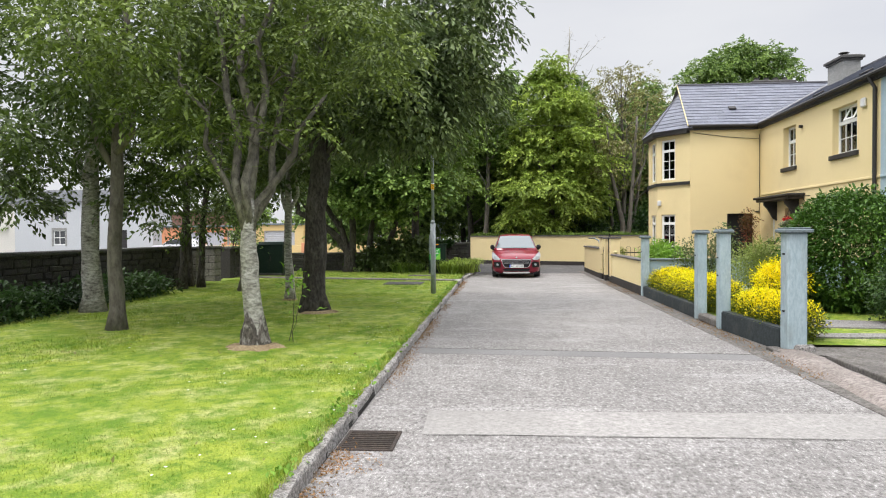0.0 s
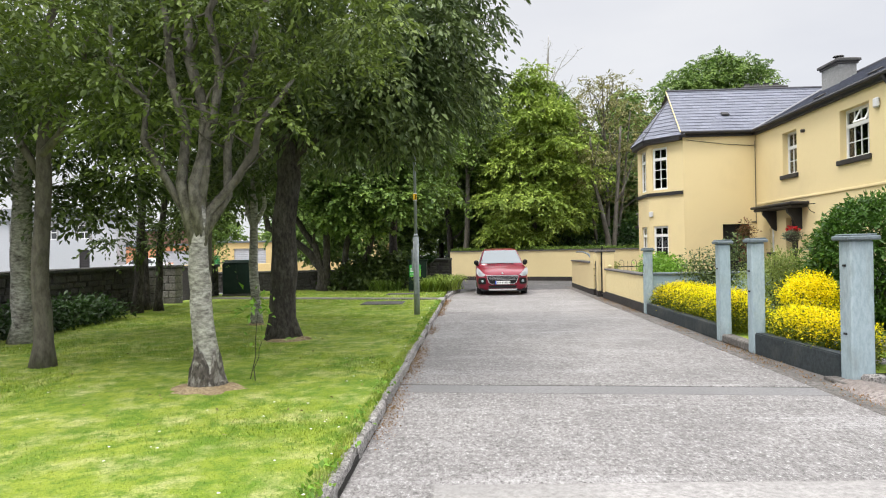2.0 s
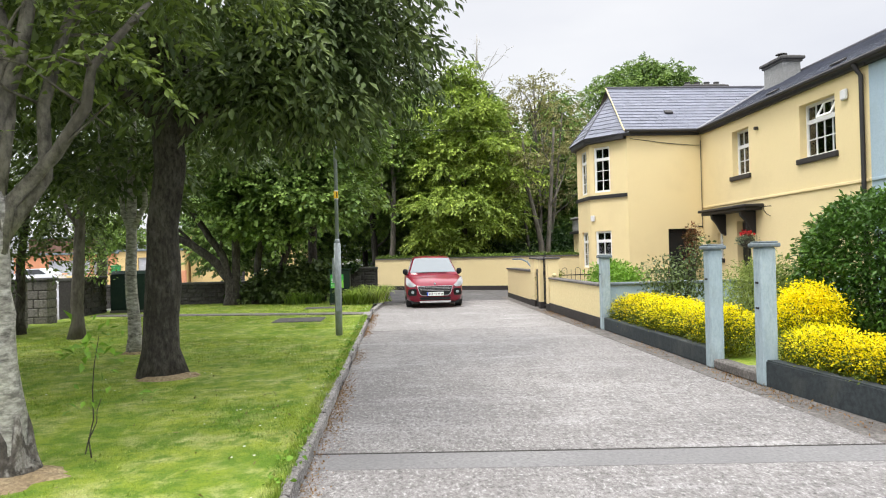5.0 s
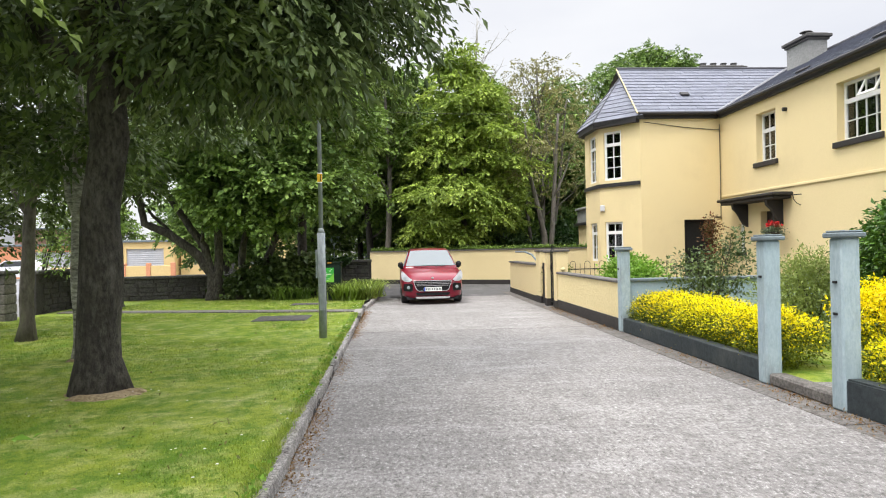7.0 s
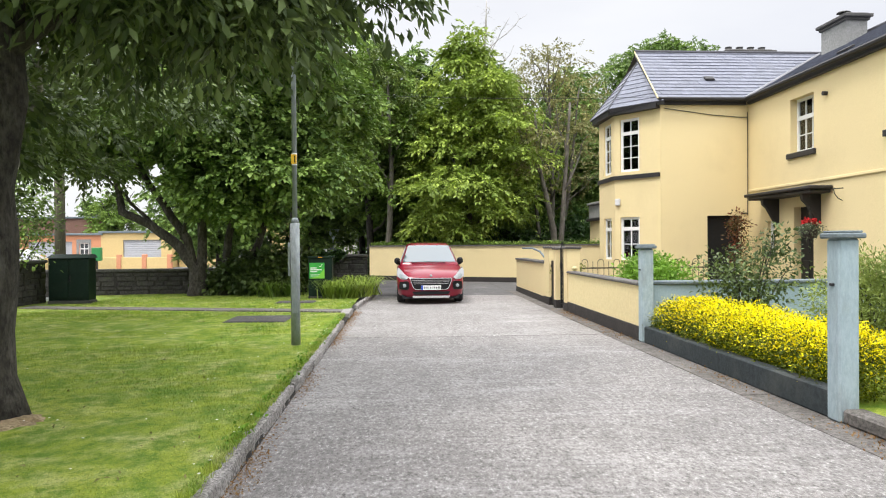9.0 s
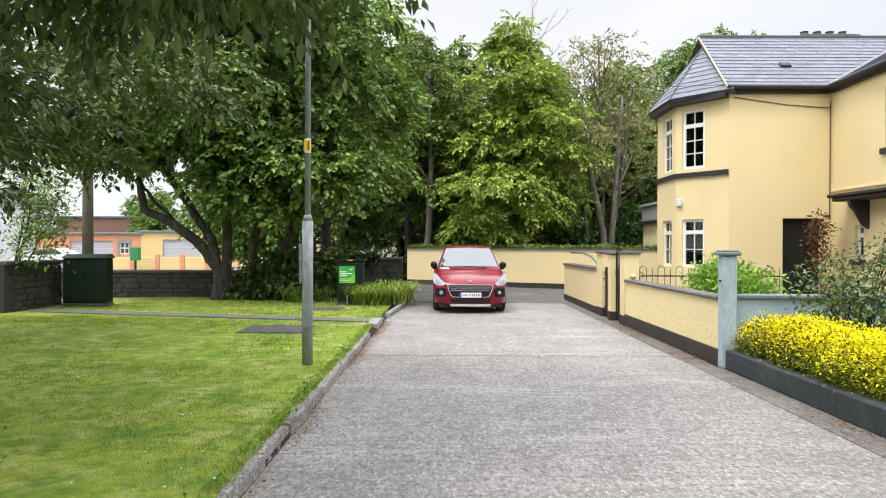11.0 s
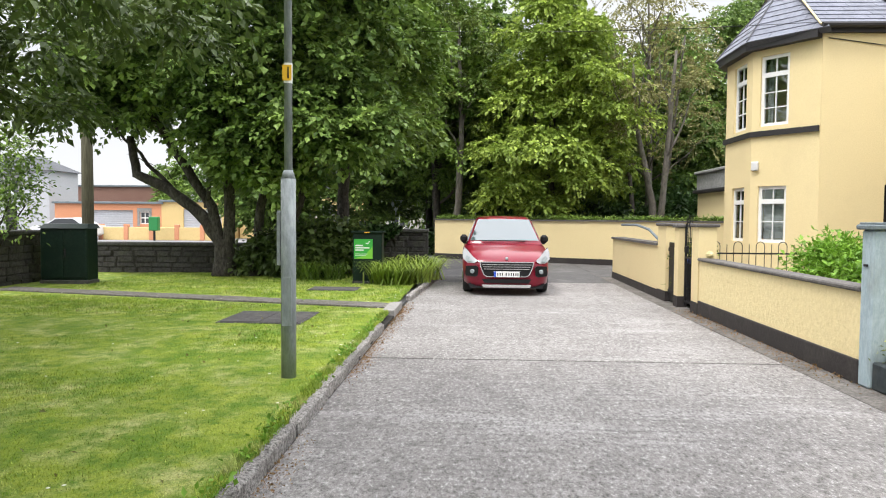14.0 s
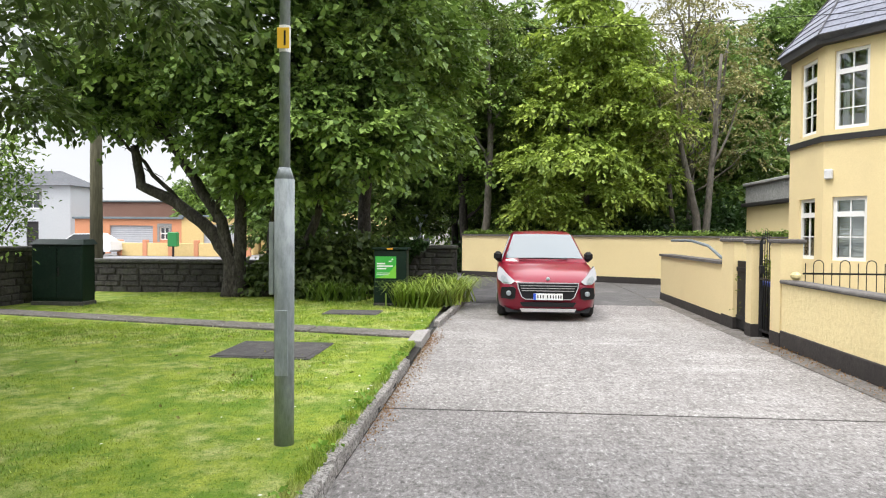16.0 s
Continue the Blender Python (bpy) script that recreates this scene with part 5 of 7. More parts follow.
tree((-9.2, 19.6, LAWN), "cluster of thin dark stems grown against the wall",
     [([(0, 0, -0.05), (0.1, 0, 1.6), (0.2, 0.1, 4.0)], 0.12, 0.08), ([(0.3, 0.6, -0.05), (0.35, 0.6, 1.5), (0.6, 0.7, 4.0)], 0.1, 0.07), ([(-0.2, 1.0, -0.05), (-0.25, 1.0, 1.5), (-0.5, 1.1, 4.0)], 0.09, 0.06)],
     [((0.2, 0, 3), (-1.0, 0.3, 5.2), 0.05, 0.02), ((0.2, 0, 3), (1.2, -0.2, 5.0), 0.05, 0.02)],
     [(0.1, 0.4, 4.9, 2.4, 2.5, 2.0, 3800), (0.4, 0.4, 2.9, 1.5, 1.6, 0.8, 2600), (0.5, 0.2, 2.1, 1.3, 1.4, 0.4, 900)],
     M_BARK_DARK, M_LEAF_SHADE, 0.14, 107)
tree((-6.4, 28.8, LAWN), "sycamore with dark leaning stems and a dense crown",
     [([(0.1, 0, -0.05), (0.1, 0, 0.8), (-0.4, 0, 1.5), (-1.25, 0, 2.15), (-2.0, -0.1, 2.5), (-2.15, -0.1, 3.4)], 0.2, 0.09), ([(0.08, 0, 0.7), (-0.15, 0, 1.7), (-1.0, 0, 3.0), (-1.8, 0, 4.2)], 0.15, 0.08),
      ([(0.25, 0.05, -0.05), (0.3, 0, 2.0), (0.05, 0, 4.8)], 0.16, 0.1), ([(0.9, 0.1, -0.05), (1.05, 0.1, 1.8), (1.6, 0.1, 3.4)], 0.14, 0.09), ([(1.5, 0.1, -0.05), (1.8, 0.1, 1.2), (2.4, 0.1, 2.9)], 0.13, 0.08)],
     [((-1.0, 0, 2.0), (-2.9, -0.2, 3.9), 0.06, 0.02), ((-0.2, 0, 3.0), (-1.4, 0, 5.6), 0.08, 0.03), ((1.0, 0, 2.8), (2.2, -0.5, 5.0), 0.08, 0.03), ((-0.3, 0, 1.7), (0.2, -0.6, 3.6), 0.06, 0.02)],
     [(0.4, -0.3, 7.0, 4.2, 2.4, 2.9, 46000), (2.4, -0.8, 4.0, 2.0, 1.3, 1.2, 14000), (1.7, -0.6, 2.7, 0.9, 0.7, 0.45, 2500), (-2.3, -0.2, 4.7, 1.6, 1.4, 0.8, 8000), (0.9, -0.5, 3.4, 1.2, 0.9, 0.6, 4000)],
     M_BARK_DARK, M_LEAF_DEEP, 0.165, 108, narrow=0.8, boughs=560, twig=0.6, most=0.95)
tree((-3.8, 31.6, G), "tall leafy tree behind the ivy wall",
     [([(0, 0, -0.05), (0, 0, 2.2), (0.1, 0.1, 5)], 0.2, 0.12)],
     [((0, 0, 3), (-1.4, 0.3, 6.2), 0.08, 0.03), ((0, 0, 3.4), (1.4, 0, 6.0), 0.08, 0.03)],
     [(0.0, 0, 6.8, 2.3, 2.3, 3.2, 29000), (0.4, -0.5, 4.3, 1.7, 1.4, 0.9, 8000)],
     M_BARK_DARK, M_LEAF_MID, 0.18, 109, narrow=0.75, boughs=560, twig=0.6, most=0.95)

# ---- woodland behind the lane's end ----
def wood_tree(x, y, h, r, leaf, seed, label, bare=2.2, tr=0.2, dens=1.0, size=0.26, group="woodland trees", bark=None, low=0.22, most=1.0, boughs=330):
    """A tall broadleaf: tiers of boughs, widest low down, drawn in to the top."""
    rs2 = random.Random(seed)
    blobs = []
    for u, w, n in ((0.0, 0.82, 4200), (0.16, 1.0, 5600), (0.34, 0.98, 5600), (0.52, 0.84, 4600), (0.70, 0.62, 3200), (0.86, 0.38, 1800), (0.97, 0.16, 700)):
        z = h * (low + (0.97 - low) * u)
        blobs.append((rs2.uniform(-0.12, 0.12) * r, rs2.uniform(-0.12, 0.12) * r, z, r * w * rs2.uniform(0.92, 1.08), r * w, h * 0.085, int(n * dens)))
    limbs = [((0, 0, bare + 0.5 * i), (math.cos(2.1 * i) * r * 0.8, math.sin(2.1 * i) * r * 0.8, bare + 2.0 + 0.9 * i), 0.07, 0.02) for i in range(4)]
    return tree((x, y, G), label, [([(0, 0, -0.05), (rs2.uniform(-0.2, 0.2), 0, h * 0.35), (rs2.uniform(-0.3, 0.3), 0, h * 0.85)], tr, 0.06)],
                limbs, blobs, bark or M_BARK_DARK, leaf, size, seed, group, narrow=0.6, boughs=boughs, twig=0.62, most=most)


wood_tree(3.1, 40.2, 11.5, 3.05, M_LEAF_LIME, 201, "tall bright green broadleaf tree behind the wall", dens=2.0, size=0.2, low=0.25, most=1.2, boughs=700)
wood_tree(-1.6, 42.0, 11.5, 2.9, M_LEAF_MID, 202, "tall green woodland tree", dens=1.6, size=0.2, low=0.36, most=1.1, boughs=600)
wood_tree(0.6, 46.0, 12.0, 3.0, M_LEAF_DEEP, 203, "tall dark green woodland tree")
wood_tree(6.0, 47.0, 11.0, 3.2, M_LEAF_DEEP, 204, "dark green woodland tree", dens=1.1)
wood_tree(10.0, 47.0, 11.0, 3.4, M_LEAF_DEEP, 205, "dark green woodland tree", dens=1.1)
tree((21.5, 65.0, G), "tall rounded green tree rising far behind the house roof",
     [([(0, 0, -0.05), (0.2, 0, 6), (0, 0, 14)], 0.4, 0.15)], [((0, 0, 7), (3, 0, 13), 0.15, 0.04), ((0, 0, 8), (-3, 0, 14), 0.15, 0.04)],
     [(0, 0, 13.0, 5.4, 4.6, 4.4, 19000), (-2.6, -1, 15.6, 2.2, 2.0, 1.6, 5500), (2.2, -1, 16.2, 2.4, 2.0, 1.8, 5500), (0.2, 0, 17.2, 1.8, 1.6, 1.3, 4500)],
     M_BARK_DARK, M_LEAF_DEEP, 0.26, 206, "woodland trees", narrow=0.6, boughs=300, twig=0.9, most=1.3)
wood_tree(-5.0, 45.0, 11.5, 3.2, M_LEAF_DEEP, 207, "dark green woodland tree", dens=1.1)
wood_tree(18.0, 46.0, 11.0, 3.2, M_LEAF_MID, 208, "green tree rising behind the house roof")

rs = random.Random(209)
twigs = []
for i in range(26):
    z, th = 3.2 + 0.24 * i, i * 2.4
    r = 2.9 * (1 - 0.5 * i / 26) * rs.uniform(0.6, 1.0)
    twigs.append(((0.1 * math.cos(th), 0.1 * math.sin(th), z), (r * math.cos(th), r * math.sin(th) * 0.7, z + rs.uniform(1.8, 3.0)), 0.04, 0.014))
tree((7.3, 42.0, G), "thinly leaved brownish tree with many grey twigs",
     [([(0, 0, -0.05), (0.1, 0, 4), (-0.1, 0, 11.4)], 0.17, 0.03), ([(0.3, 0.3, -0.05), (0.9, 0, 4), (1.5, 0.1, 9.4)], 0.12, 0.03), ([(-0.3, 0.3, -0.05), (-0.8, 0, 4), (-1.5, 0.1, 9.6)], 0.12, 0.03)],
     twigs, [(0, 0, 5.6, 3.2, 2.4, 1.8, 3400), (0, 0, 8.4, 2.8, 2.2, 1.8, 3600), (0.2, 0, 10.6, 1.7, 1.5, 1.0, 1500)],
     M_BARK_GREY, M_LEAF_BROWN, 0.16, 209, "woodland trees", boughs=110, twig=0.6, most=0.75)
tree((6.85, 38.8, G), "pair of bare-limbed grey stems",
     [([(0, 0, -0.05), (-0.1, 0, 2.2), (-0.7, 0.1, 5.0), (-0.9, 0.2, 7.5)], 0.17, 0.05), ([(0.1, 0.1, -0.05), (0.25, 0, 2.0), (0.5, 0.1, 5.0), (0.7, 0.1, 8.0)], 0.15, 0.05)],
     [((-0.5, 0, 4.0), (-1.6, 0.3, 6.8), 0.05, 0.012), ((0.4, 0, 4.0), (1.6, 0.3, 6.6), 0.05, 0.012), ((0.5, 0, 5.2), (0.1, 0.3, 8.0), 0.04, 0.01), ((-0.8, 0, 5.5), (-0.2, 0.3, 8.0), 0.04, 0.01)],
     [(0, 0.2, 6.4, 2.0, 1.4, 1.9, 1800)], M_BARK_GREY, M_LEAF_BROWN, 0.15, 210, "woodland trees")
tree((-0.95, 39.6, G), "tall slim tree with a bare grey stem",
     [([(0, 0, -0.05), (0.25, 0, 2.2), (0.35, 0.1, 5.0), (0.2, 0.2, 9.5)], 0.17, 0.05)],
     [((0.3, 0, 4.0), (-1.0, 0.3, 6.8), 0.05, 0.012), ((0.35, 0, 5.0), (1.3, 0.3, 7.6), 0.05, 0.012), ((0.3, 0, 6.2), (-0.6, 0.3, 9.4), 0.04, 0.01)],
     [(0.2, 0.2, 8.6, 1.3, 1.2, 2.2, 3500), (0.9, 0.2, 6.2, 1.0, 0.9, 1.0, 1200), (-0.6, 0.2, 6.0, 1.0, 0.9, 1.2, 1500)], M_BARK_GREY, M_LEAF_BIRCH, 0.16, 211, "woodland trees")
wood_tree(-9.5, 44.0, 8.5, 2.6, M_LEAF_DEEP, 212, "dark green street tree")
wood_tree(5.2, 50.0, 12.5, 3.0, M_LEAF_MID, 213, "tall green woodland tree", dens=1.1)
wood_tree(-2.5, 50.0, 12.0, 3.0, M_LEAF_MID, 214, "tall green woodland tree")
wood_tree(10.5, 52.0, 12.5, 3.4, M_LEAF_MID, 215, "tall green woodland tree", dens=1.1)
wood_tree(-27.5, 76.0, 7.0, 2.2, M_LEAF_MID, 216, "green tree behind the street buildings", dens=0.5)
wood_tree(-33.0, 84.0, 6.8, 2.0, M_LEAF_DEEP, 217, "dark green tree behind the street buildings", dens=0.5)
wood_tree(-19.0, 72.0, 7.0, 2.4, M_LEAF_LIME, 218, "light green tree behind the street buildings", dens=0.5)
wood_tree(-50.0, 70.0, 8.5, 3.0, M_LEAF_MID, 219, "green tree beside the white house", dens=0.5)


rs = random.Random(91)
tree((4.6, 46.5, G), "tall bare-twigged tree rising above the wood",
     [([(0, 0, -0.05), (0.1, 0, 5), (-0.1, 0, 10), (0.1, 0, 15.2)], 0.16, 0.02)],
     [((0, 0, 8.0 + 0.45 * i), (rs.uniform(-2.4, 2.4), rs.uniform(-0.8, 0.8), 11.2 + 0.36 * i), 0.028, 0.01) for i in range(12)],
     [(0, 0, 12.0, 1.3, 1.0, 1.6, 240)], M_BARK_BIRCH, M_LEAF_BROWN, 0.12, 221, "woodland trees", boughs=40)


def shrub(at, label, blobs, leaf, size, seed, name="shrub", stems=5, per_clump=10, spread=0.1, droop=-0.2, narrow=0.5, second=None, hollow=0.5, category="shrub", stemr=0.012, split=0.5, lean=0.8, rim=0.12, flat=0.6):
    """A bush: stems from the foot, leaves over them; second: another leaf tone for the lower, inner leaves."""
    t = thing(name, at, label, category)
    rs2 = random.Random(seed)
    for i in range(stems):
        b = blobs[i % len(blobs)]
        s = Shape()
        s.tube(branch((rs2.uniform(-0.08, 0.08), rs2.uniform(-0.08, 0.08), -0.02), (b[0] + rs2.uniform(-0.6, 0.6) * b[3], b[1] + rs2.uniform(-0.6, 0.6) * b[4], b[2] + rs2.uniform(0, 0.6) * b[5]), 0.05, 4, 0.04, rs2), [stemr * (1 - 0.15 * k) for k in range(5)], 6)
        part("stem", s, M_BARK_DARK, t)
    p, d = crown_points(blobs, seed, per_clump, spread, hollow, rim, flat)
    keep = p[:, 2] > 0.01
    p, d = p[keep], d[keep]
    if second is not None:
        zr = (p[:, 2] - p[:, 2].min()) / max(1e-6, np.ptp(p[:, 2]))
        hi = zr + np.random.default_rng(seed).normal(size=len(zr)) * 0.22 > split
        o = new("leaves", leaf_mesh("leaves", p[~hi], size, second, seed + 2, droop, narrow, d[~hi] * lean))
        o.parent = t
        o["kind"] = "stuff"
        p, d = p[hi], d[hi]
    o = new("leaves", leaf_mesh("leaves", p, size, leaf, seed + 1, droop, narrow, d * lean))
    o.parent = t
    o["kind"] = "stuff"
    return t


# understorey behind the boundary wall
for i, (x, y, w, h, leaf) in enumerate(((0.5, 41.5, 2.6, 1.6, M_LEAF_IVY), (4.6, 42.5, 2.6, 2.0, M_LEAF_IVY), (8.6, 40.5, 2.6, 2.6, M_LEAF_IVY), (12.5, 40.5, 2.6, 3.0, M_LEAF_IVY))):
    shrub((x, y, G), "dark undergrowth beneath the woodland trees", [(0, 0, h * 0.5, w, 1.0, h * 0.6, 5000)], leaf, 0.26, 300 + i, "undergrowth", per_clump=14, spread=0.3, stemr=0.03)

for i, (x, y, w, h) in enumerate(((-0.5, 54, 4.0, 5.5), (5.5, 54, 4.0, 5.5), (11.5, 53, 4.0, 5.5), (17.5, 52, 4.0, 6.0), (2.5, 44, 2.6, 3.2), (7.0, 44, 2.6, 3.4))):
    shrub((x, y, G), "dense dark thicket deep in the woodland", [(0, 0, h * 0.45, w, 1.2, h * 0.6, 4200)], M_LEAF_DEEP, 0.36, 320 + i, "thicket", per_clump=20, spread=0.4, stemr=0.05)

# golden hedge in two lengths and a loose golden bush
def hedge(y0, y1, seed, top, wide=0.47):
    k = int((y1 - y0) / 0.42)
    rs2 = random.Random(seed)
    blobs = []
    for i in range(k + 1):
        y = -(y1 - y0) / 2 + 0.3 + (y1 - y0 - 0.6) * i / k
        blobs.append((rs2.uniform(-0.06, 0.06), y, top * 0.5 + rs2.uniform(-0.04, 0.06), wide, 0.42, top * 0.48, 6200))
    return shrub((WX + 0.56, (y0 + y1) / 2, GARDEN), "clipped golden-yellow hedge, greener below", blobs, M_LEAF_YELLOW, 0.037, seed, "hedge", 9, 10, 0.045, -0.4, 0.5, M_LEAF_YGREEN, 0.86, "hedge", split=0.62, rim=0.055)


hedge(13.75, 18.45, 401, 0.70)
hedge(10.25, 12.3, 402, 0.64, 0.36)
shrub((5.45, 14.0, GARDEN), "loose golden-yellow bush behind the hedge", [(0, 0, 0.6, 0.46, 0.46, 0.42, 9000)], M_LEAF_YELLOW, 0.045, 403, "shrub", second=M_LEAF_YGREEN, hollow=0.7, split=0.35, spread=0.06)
shrub((6.95, 14.5, GARDEN), "large rounded glossy green bush", [(0, 0, 1.16, 1.14, 1.14, 1.22, 24000)], M_LEAF_BUSH, 0.1, 405, stems=6, per_clump=10, spread=0.08, hollow=0.86, stemr=0.03, narrow=0.45, rim=0.045, droop=-0.1)
shrub((7.2, 12.2, GARDEN), "low grey-green garden shrub", [(0, 0, 0.55, 0.9, 0.7, 0.55, 6000)], M_LEAF_IVY, 0.08, 406, hollow=0.7)
shrub((8.2, 11.6, GARDEN), "dull red-leaved low shrub", [(0, 0, 0.3, 0.7, 0.4, 0.3, 3000)], leafy("leaf_dull_red", (0.16, 0.05, 0.035), (0.12, 0.10, 0.03)), 0.07, 407, hollow=0.7)
shrub((5.05, 17.75, GARDEN), "open rose bush with reddish shoots", [(-0.3, 0, 1.0, 0.45, 0.4, 0.5, 800), (0.35, 0.05, 1.1, 0.5, 0.4, 0.55, 950), (0.05, 0, 0.75, 0.5, 0.4, 0.35, 450), (0.5, 0, 1.55, 0.2, 0.2, 0.25, 250)], M_LEAF_OAK, 0.075, 408, stems=12, spread=0.1, per_clump=7, hollow=0.2, narrow=0.55)
shrub((5.75, 15.9, GARDEN), "wispy light green garden shrub", [(0, 0, 0.8, 0.75, 0.6, 0.55, 5200), (0.2, 0.1, 1.1, 0.45, 0.4, 0.35, 1800)], leafy("leaf_grey_green", (0.24, 0.31, 0.075), (0.38, 0.45, 0.12)), 0.07, 409, stems=12, spread=0.11, hollow=0.2, narrow=0.3, droop=-0.5)
shrub((8.9, 25.8, GARDEN), "climbing rose with red blooms by the doorway", [(0, 0, 1.6, 0.25, 0.2, 0.7, 700), (0.1, 0.2, 2.1, 0.25, 0.15, 0.3, 250)], leafy("leaf_red_tinged", (0.10, 0.10, 0.03), (0.30, 0.03, 0.03)), 0.08, 410, stems=5, spread=0.09, hollow=0.1)
shrub((4.75, 20.9, GARDEN), "fresh green leafy shrub behind the wall", [(0, 0.1, 0.85, 0.5, 0.8, 0.42, 4600), (0.15, -0.7, 0.8, 0.35, 0.5, 0.4, 1500), (0, 0.3, 1.1, 0.35, 0.4, 0.25, 900)], M_LEAF_FRESH, 0.085, 411, stems=9, spread=0.1, hollow=0.35, narrow=0.5)
shrub((6.6, 17.2, GARDEN), "light green feathery garden shrub", [(0, 0, 0.6, 0.6, 0.6, 0.5, 2500)], M_LEAF_BIRCH, 0.07, 412, stems=6, hollow=0.4)

shrub((-10.2, 25.4, G), "dark leafy sapling leaning over the old wall", [(0.75, 0, 1.7, 0.55, 0.5, 0.5, 700), (0.85, 0.1, 2.4, 0.6, 0.5, 0.6, 900), (0.7, 0.0, 3.2, 0.7, 0.6, 0.6, 900)], M_LEAF_DEEP, 0.11, 414, stems=5, spread=0.16, hollow=0.2, stemr=0.03, droop=-0.4)
# hanging basket with red flowers by the porch
hb = thing("hanging_basket", tuple(mf @ Vector((3.75, -0.4, 1.72))), "hanging basket with trailing leaves and red flowers", "hanging basket")
s = Shape()
s.tube([(0, 0, -0.2), (0, 0, -0.12), (0, 0, 0.0)], [0.07, 0.17, 0.2], 12)
part("basket", s, M_BARK_DARK, hb)
s = Shape()
for k in range(3):
    th = k * 2.09
    s.tube([(0.19 * math.cos(th), 0.19 * math.sin(th), 0), (0, 0, 0.5)], 0.006, 4)
s.tube([(0, 0, 0.5), (0, 0, 0.82)], 0.006, 4)
part("chain", s, M_IRON, hb)
pp, dd = crown_points([(0, 0, 0.02, 0.26, 0.26, 0.17, 1100)], 420, 6, 0.05, 0.4)
o = new("foliage", leaf_mesh("foliage", pp, 0.05, leafy("leaf_grey", (0.14, 0.19, 0.10), (0.26, 0.30, 0.2)), 421, 0.4))
o.parent = hb
pp, dd = crown_points([(0, 0, 0.2, 0.17, 0.2, 0.07, 260)], 422, 8, 0.03, 0.2)
o = new("flowers", leaf_mesh("flowers", pp, 0.05, leafy("petal_red", (0.65, 0.02, 0.03), (0.75, 0.05, 0.05), 0.2), 423, -0.2, 0.8))
o["kind"] = "stuff"
o.parent = hb
# curled wall bracket
s = Shape()
s.t = mf
s.tube([(4.35, -0.002, 2.62), (4.35, -0.3, 2.6)], 0.012, 5)
s.tube([(4.35, -0.02, 2.35), (4.35, -0.12, 2.4), (4.35, -0.2, 2.5), (4.35, -0.22, 2.6)], 0.01, 5)
part("wall_bracket", s, M_IRON, house)
# house details: alarm on the bay
s = Shape()
s.t = pose(6.18, 27.84, 2.55, 0, 0, 90 + math.degrees(math.atan2(1.22, -0.92)) - 90 + 180)
s.box(0.05, 0.21, -0.08, -0.002, 0, 0.2, 0.02)
part("alarm_box", s, M_BLIND, house, "white alarm box")

# pale blue dividing wall
bwall = thing("garden_wall", (WX + 0.2, 18.72, GARDEN), "pale blue garden dividing wall with a grey cap", "wall")
part("wall", Shape().box(0, 5.5, -0.09, 0.09, 0, 0.84), M_BLUE, bwall)
part("coping", Shape().box(0, 5.5, -0.13, 0.13, 0.84, 0.9, 0.015), M_CAPGREY, bwall)

# hooped railing along the path to the side door
rail = thing("hoop_railing", (4.05, 25.35, GARDEN), "black iron railing of hooped bars", "railing")
for zz in (0.18, 0.86):
    part("rail", Shape().box(0, 4.2, -0.012, 0.012, zz, zz + 0.03), M_IRON, rail)
x = 0.06
k = 0
while x < 4.1:
    s = Shape()
    if k % 2 == 0:
        w = 0.16
        pts = [(x, 0, 0), (x, 0, 1.02)] + [(x + w / 2 - w / 2 * math.cos(a), 0, 1.02 + w / 2 * math.sin(a)) for a in (0.6, 1.1, 1.57, 2.04, 2.54)] + [(x + w, 0, 1.02), (x + w, 0, 0)]
        s.tube(pts, 0.008, 5)
        part("hoop", s, M_IRON, rail)
        x += w + 0.13
    else:
        s.tube([(x, 0, 0), (x, 0, 1.05)], 0.008, 5)
        part("bar", s, M_IRON, rail)
        x += 0.13
    k += 1

# iron garden gate
gate = thing("iron_gate", (3.78, 23.86, G + 0.04), "black wrought iron gate with arched top", "gate")
W = 0.62
part("frame", Shape().box(-0.015, 0.015, 0, 0.03, 0, 1.2).box(-0.015, 0.015, W - 0.03, W, 0, 1.45).box(-0.015, 0.015, 0.03, W - 0.03, 0.06, 0.09).box(-0.015, 0.015, 0.03, W - 0.03, 0.85, 0.88), M_IRON, gate)
s = Shape()
s.tube([(0, 0.01 + (W - 0.02) * t / 8, 1.2 + 0.3 * math.sin(t / 8 * 2.2)) for t in range(9)], 0.012, 6)
part("arch_rail", s, M_IRON, gate)
for k in range(1, 7):
    y = W * k / 7
    s = Shape()
    top = 1.24 + 0.3 * math.sin(k / 7 * 2.2)
    s.tube([(0, y, 0.08), (0, y, top), (0, y, top + 0.1)], [0.008, 0.008, 0.002], 5)
    part("bar", s, M_IRON, gate)
part("latch", Shape().box(-0.03, 0.03, W - 0.1, W - 0.02, 0.95, 1.07, 0.01), M_IRON, gate)
panel = thing("side_gate", (3.74, 24.76, G + 0.03), "solid black side gate between the piers", "gate")
part("panel", Shape().box(0, 0.035, 0.0, 0.63, 0, 1.12, 0.008), M_IRON, panel)
for zz in (0.15, 0.95):
    part("rail", Shape().box(-0.02, 0.0, 0.01, 0.62, zz, zz + 0.07, 0.006), M_IRON, panel)
shrub((4.15, 25.1, G), "clipped hedge top above the side gate", [(0, 0, 0.7, 0.25, 0.4, 0.55, 2200)], M_LEAF_YGREEN, 0.06, 430, "hedge", category="hedge", hollow=0.7)
wb = thing("wheelie_bin", (4.2, 24.75, G - 0.0), "dark wheelie bin with a blue lid behind the gate", "bin")
s = Shape()
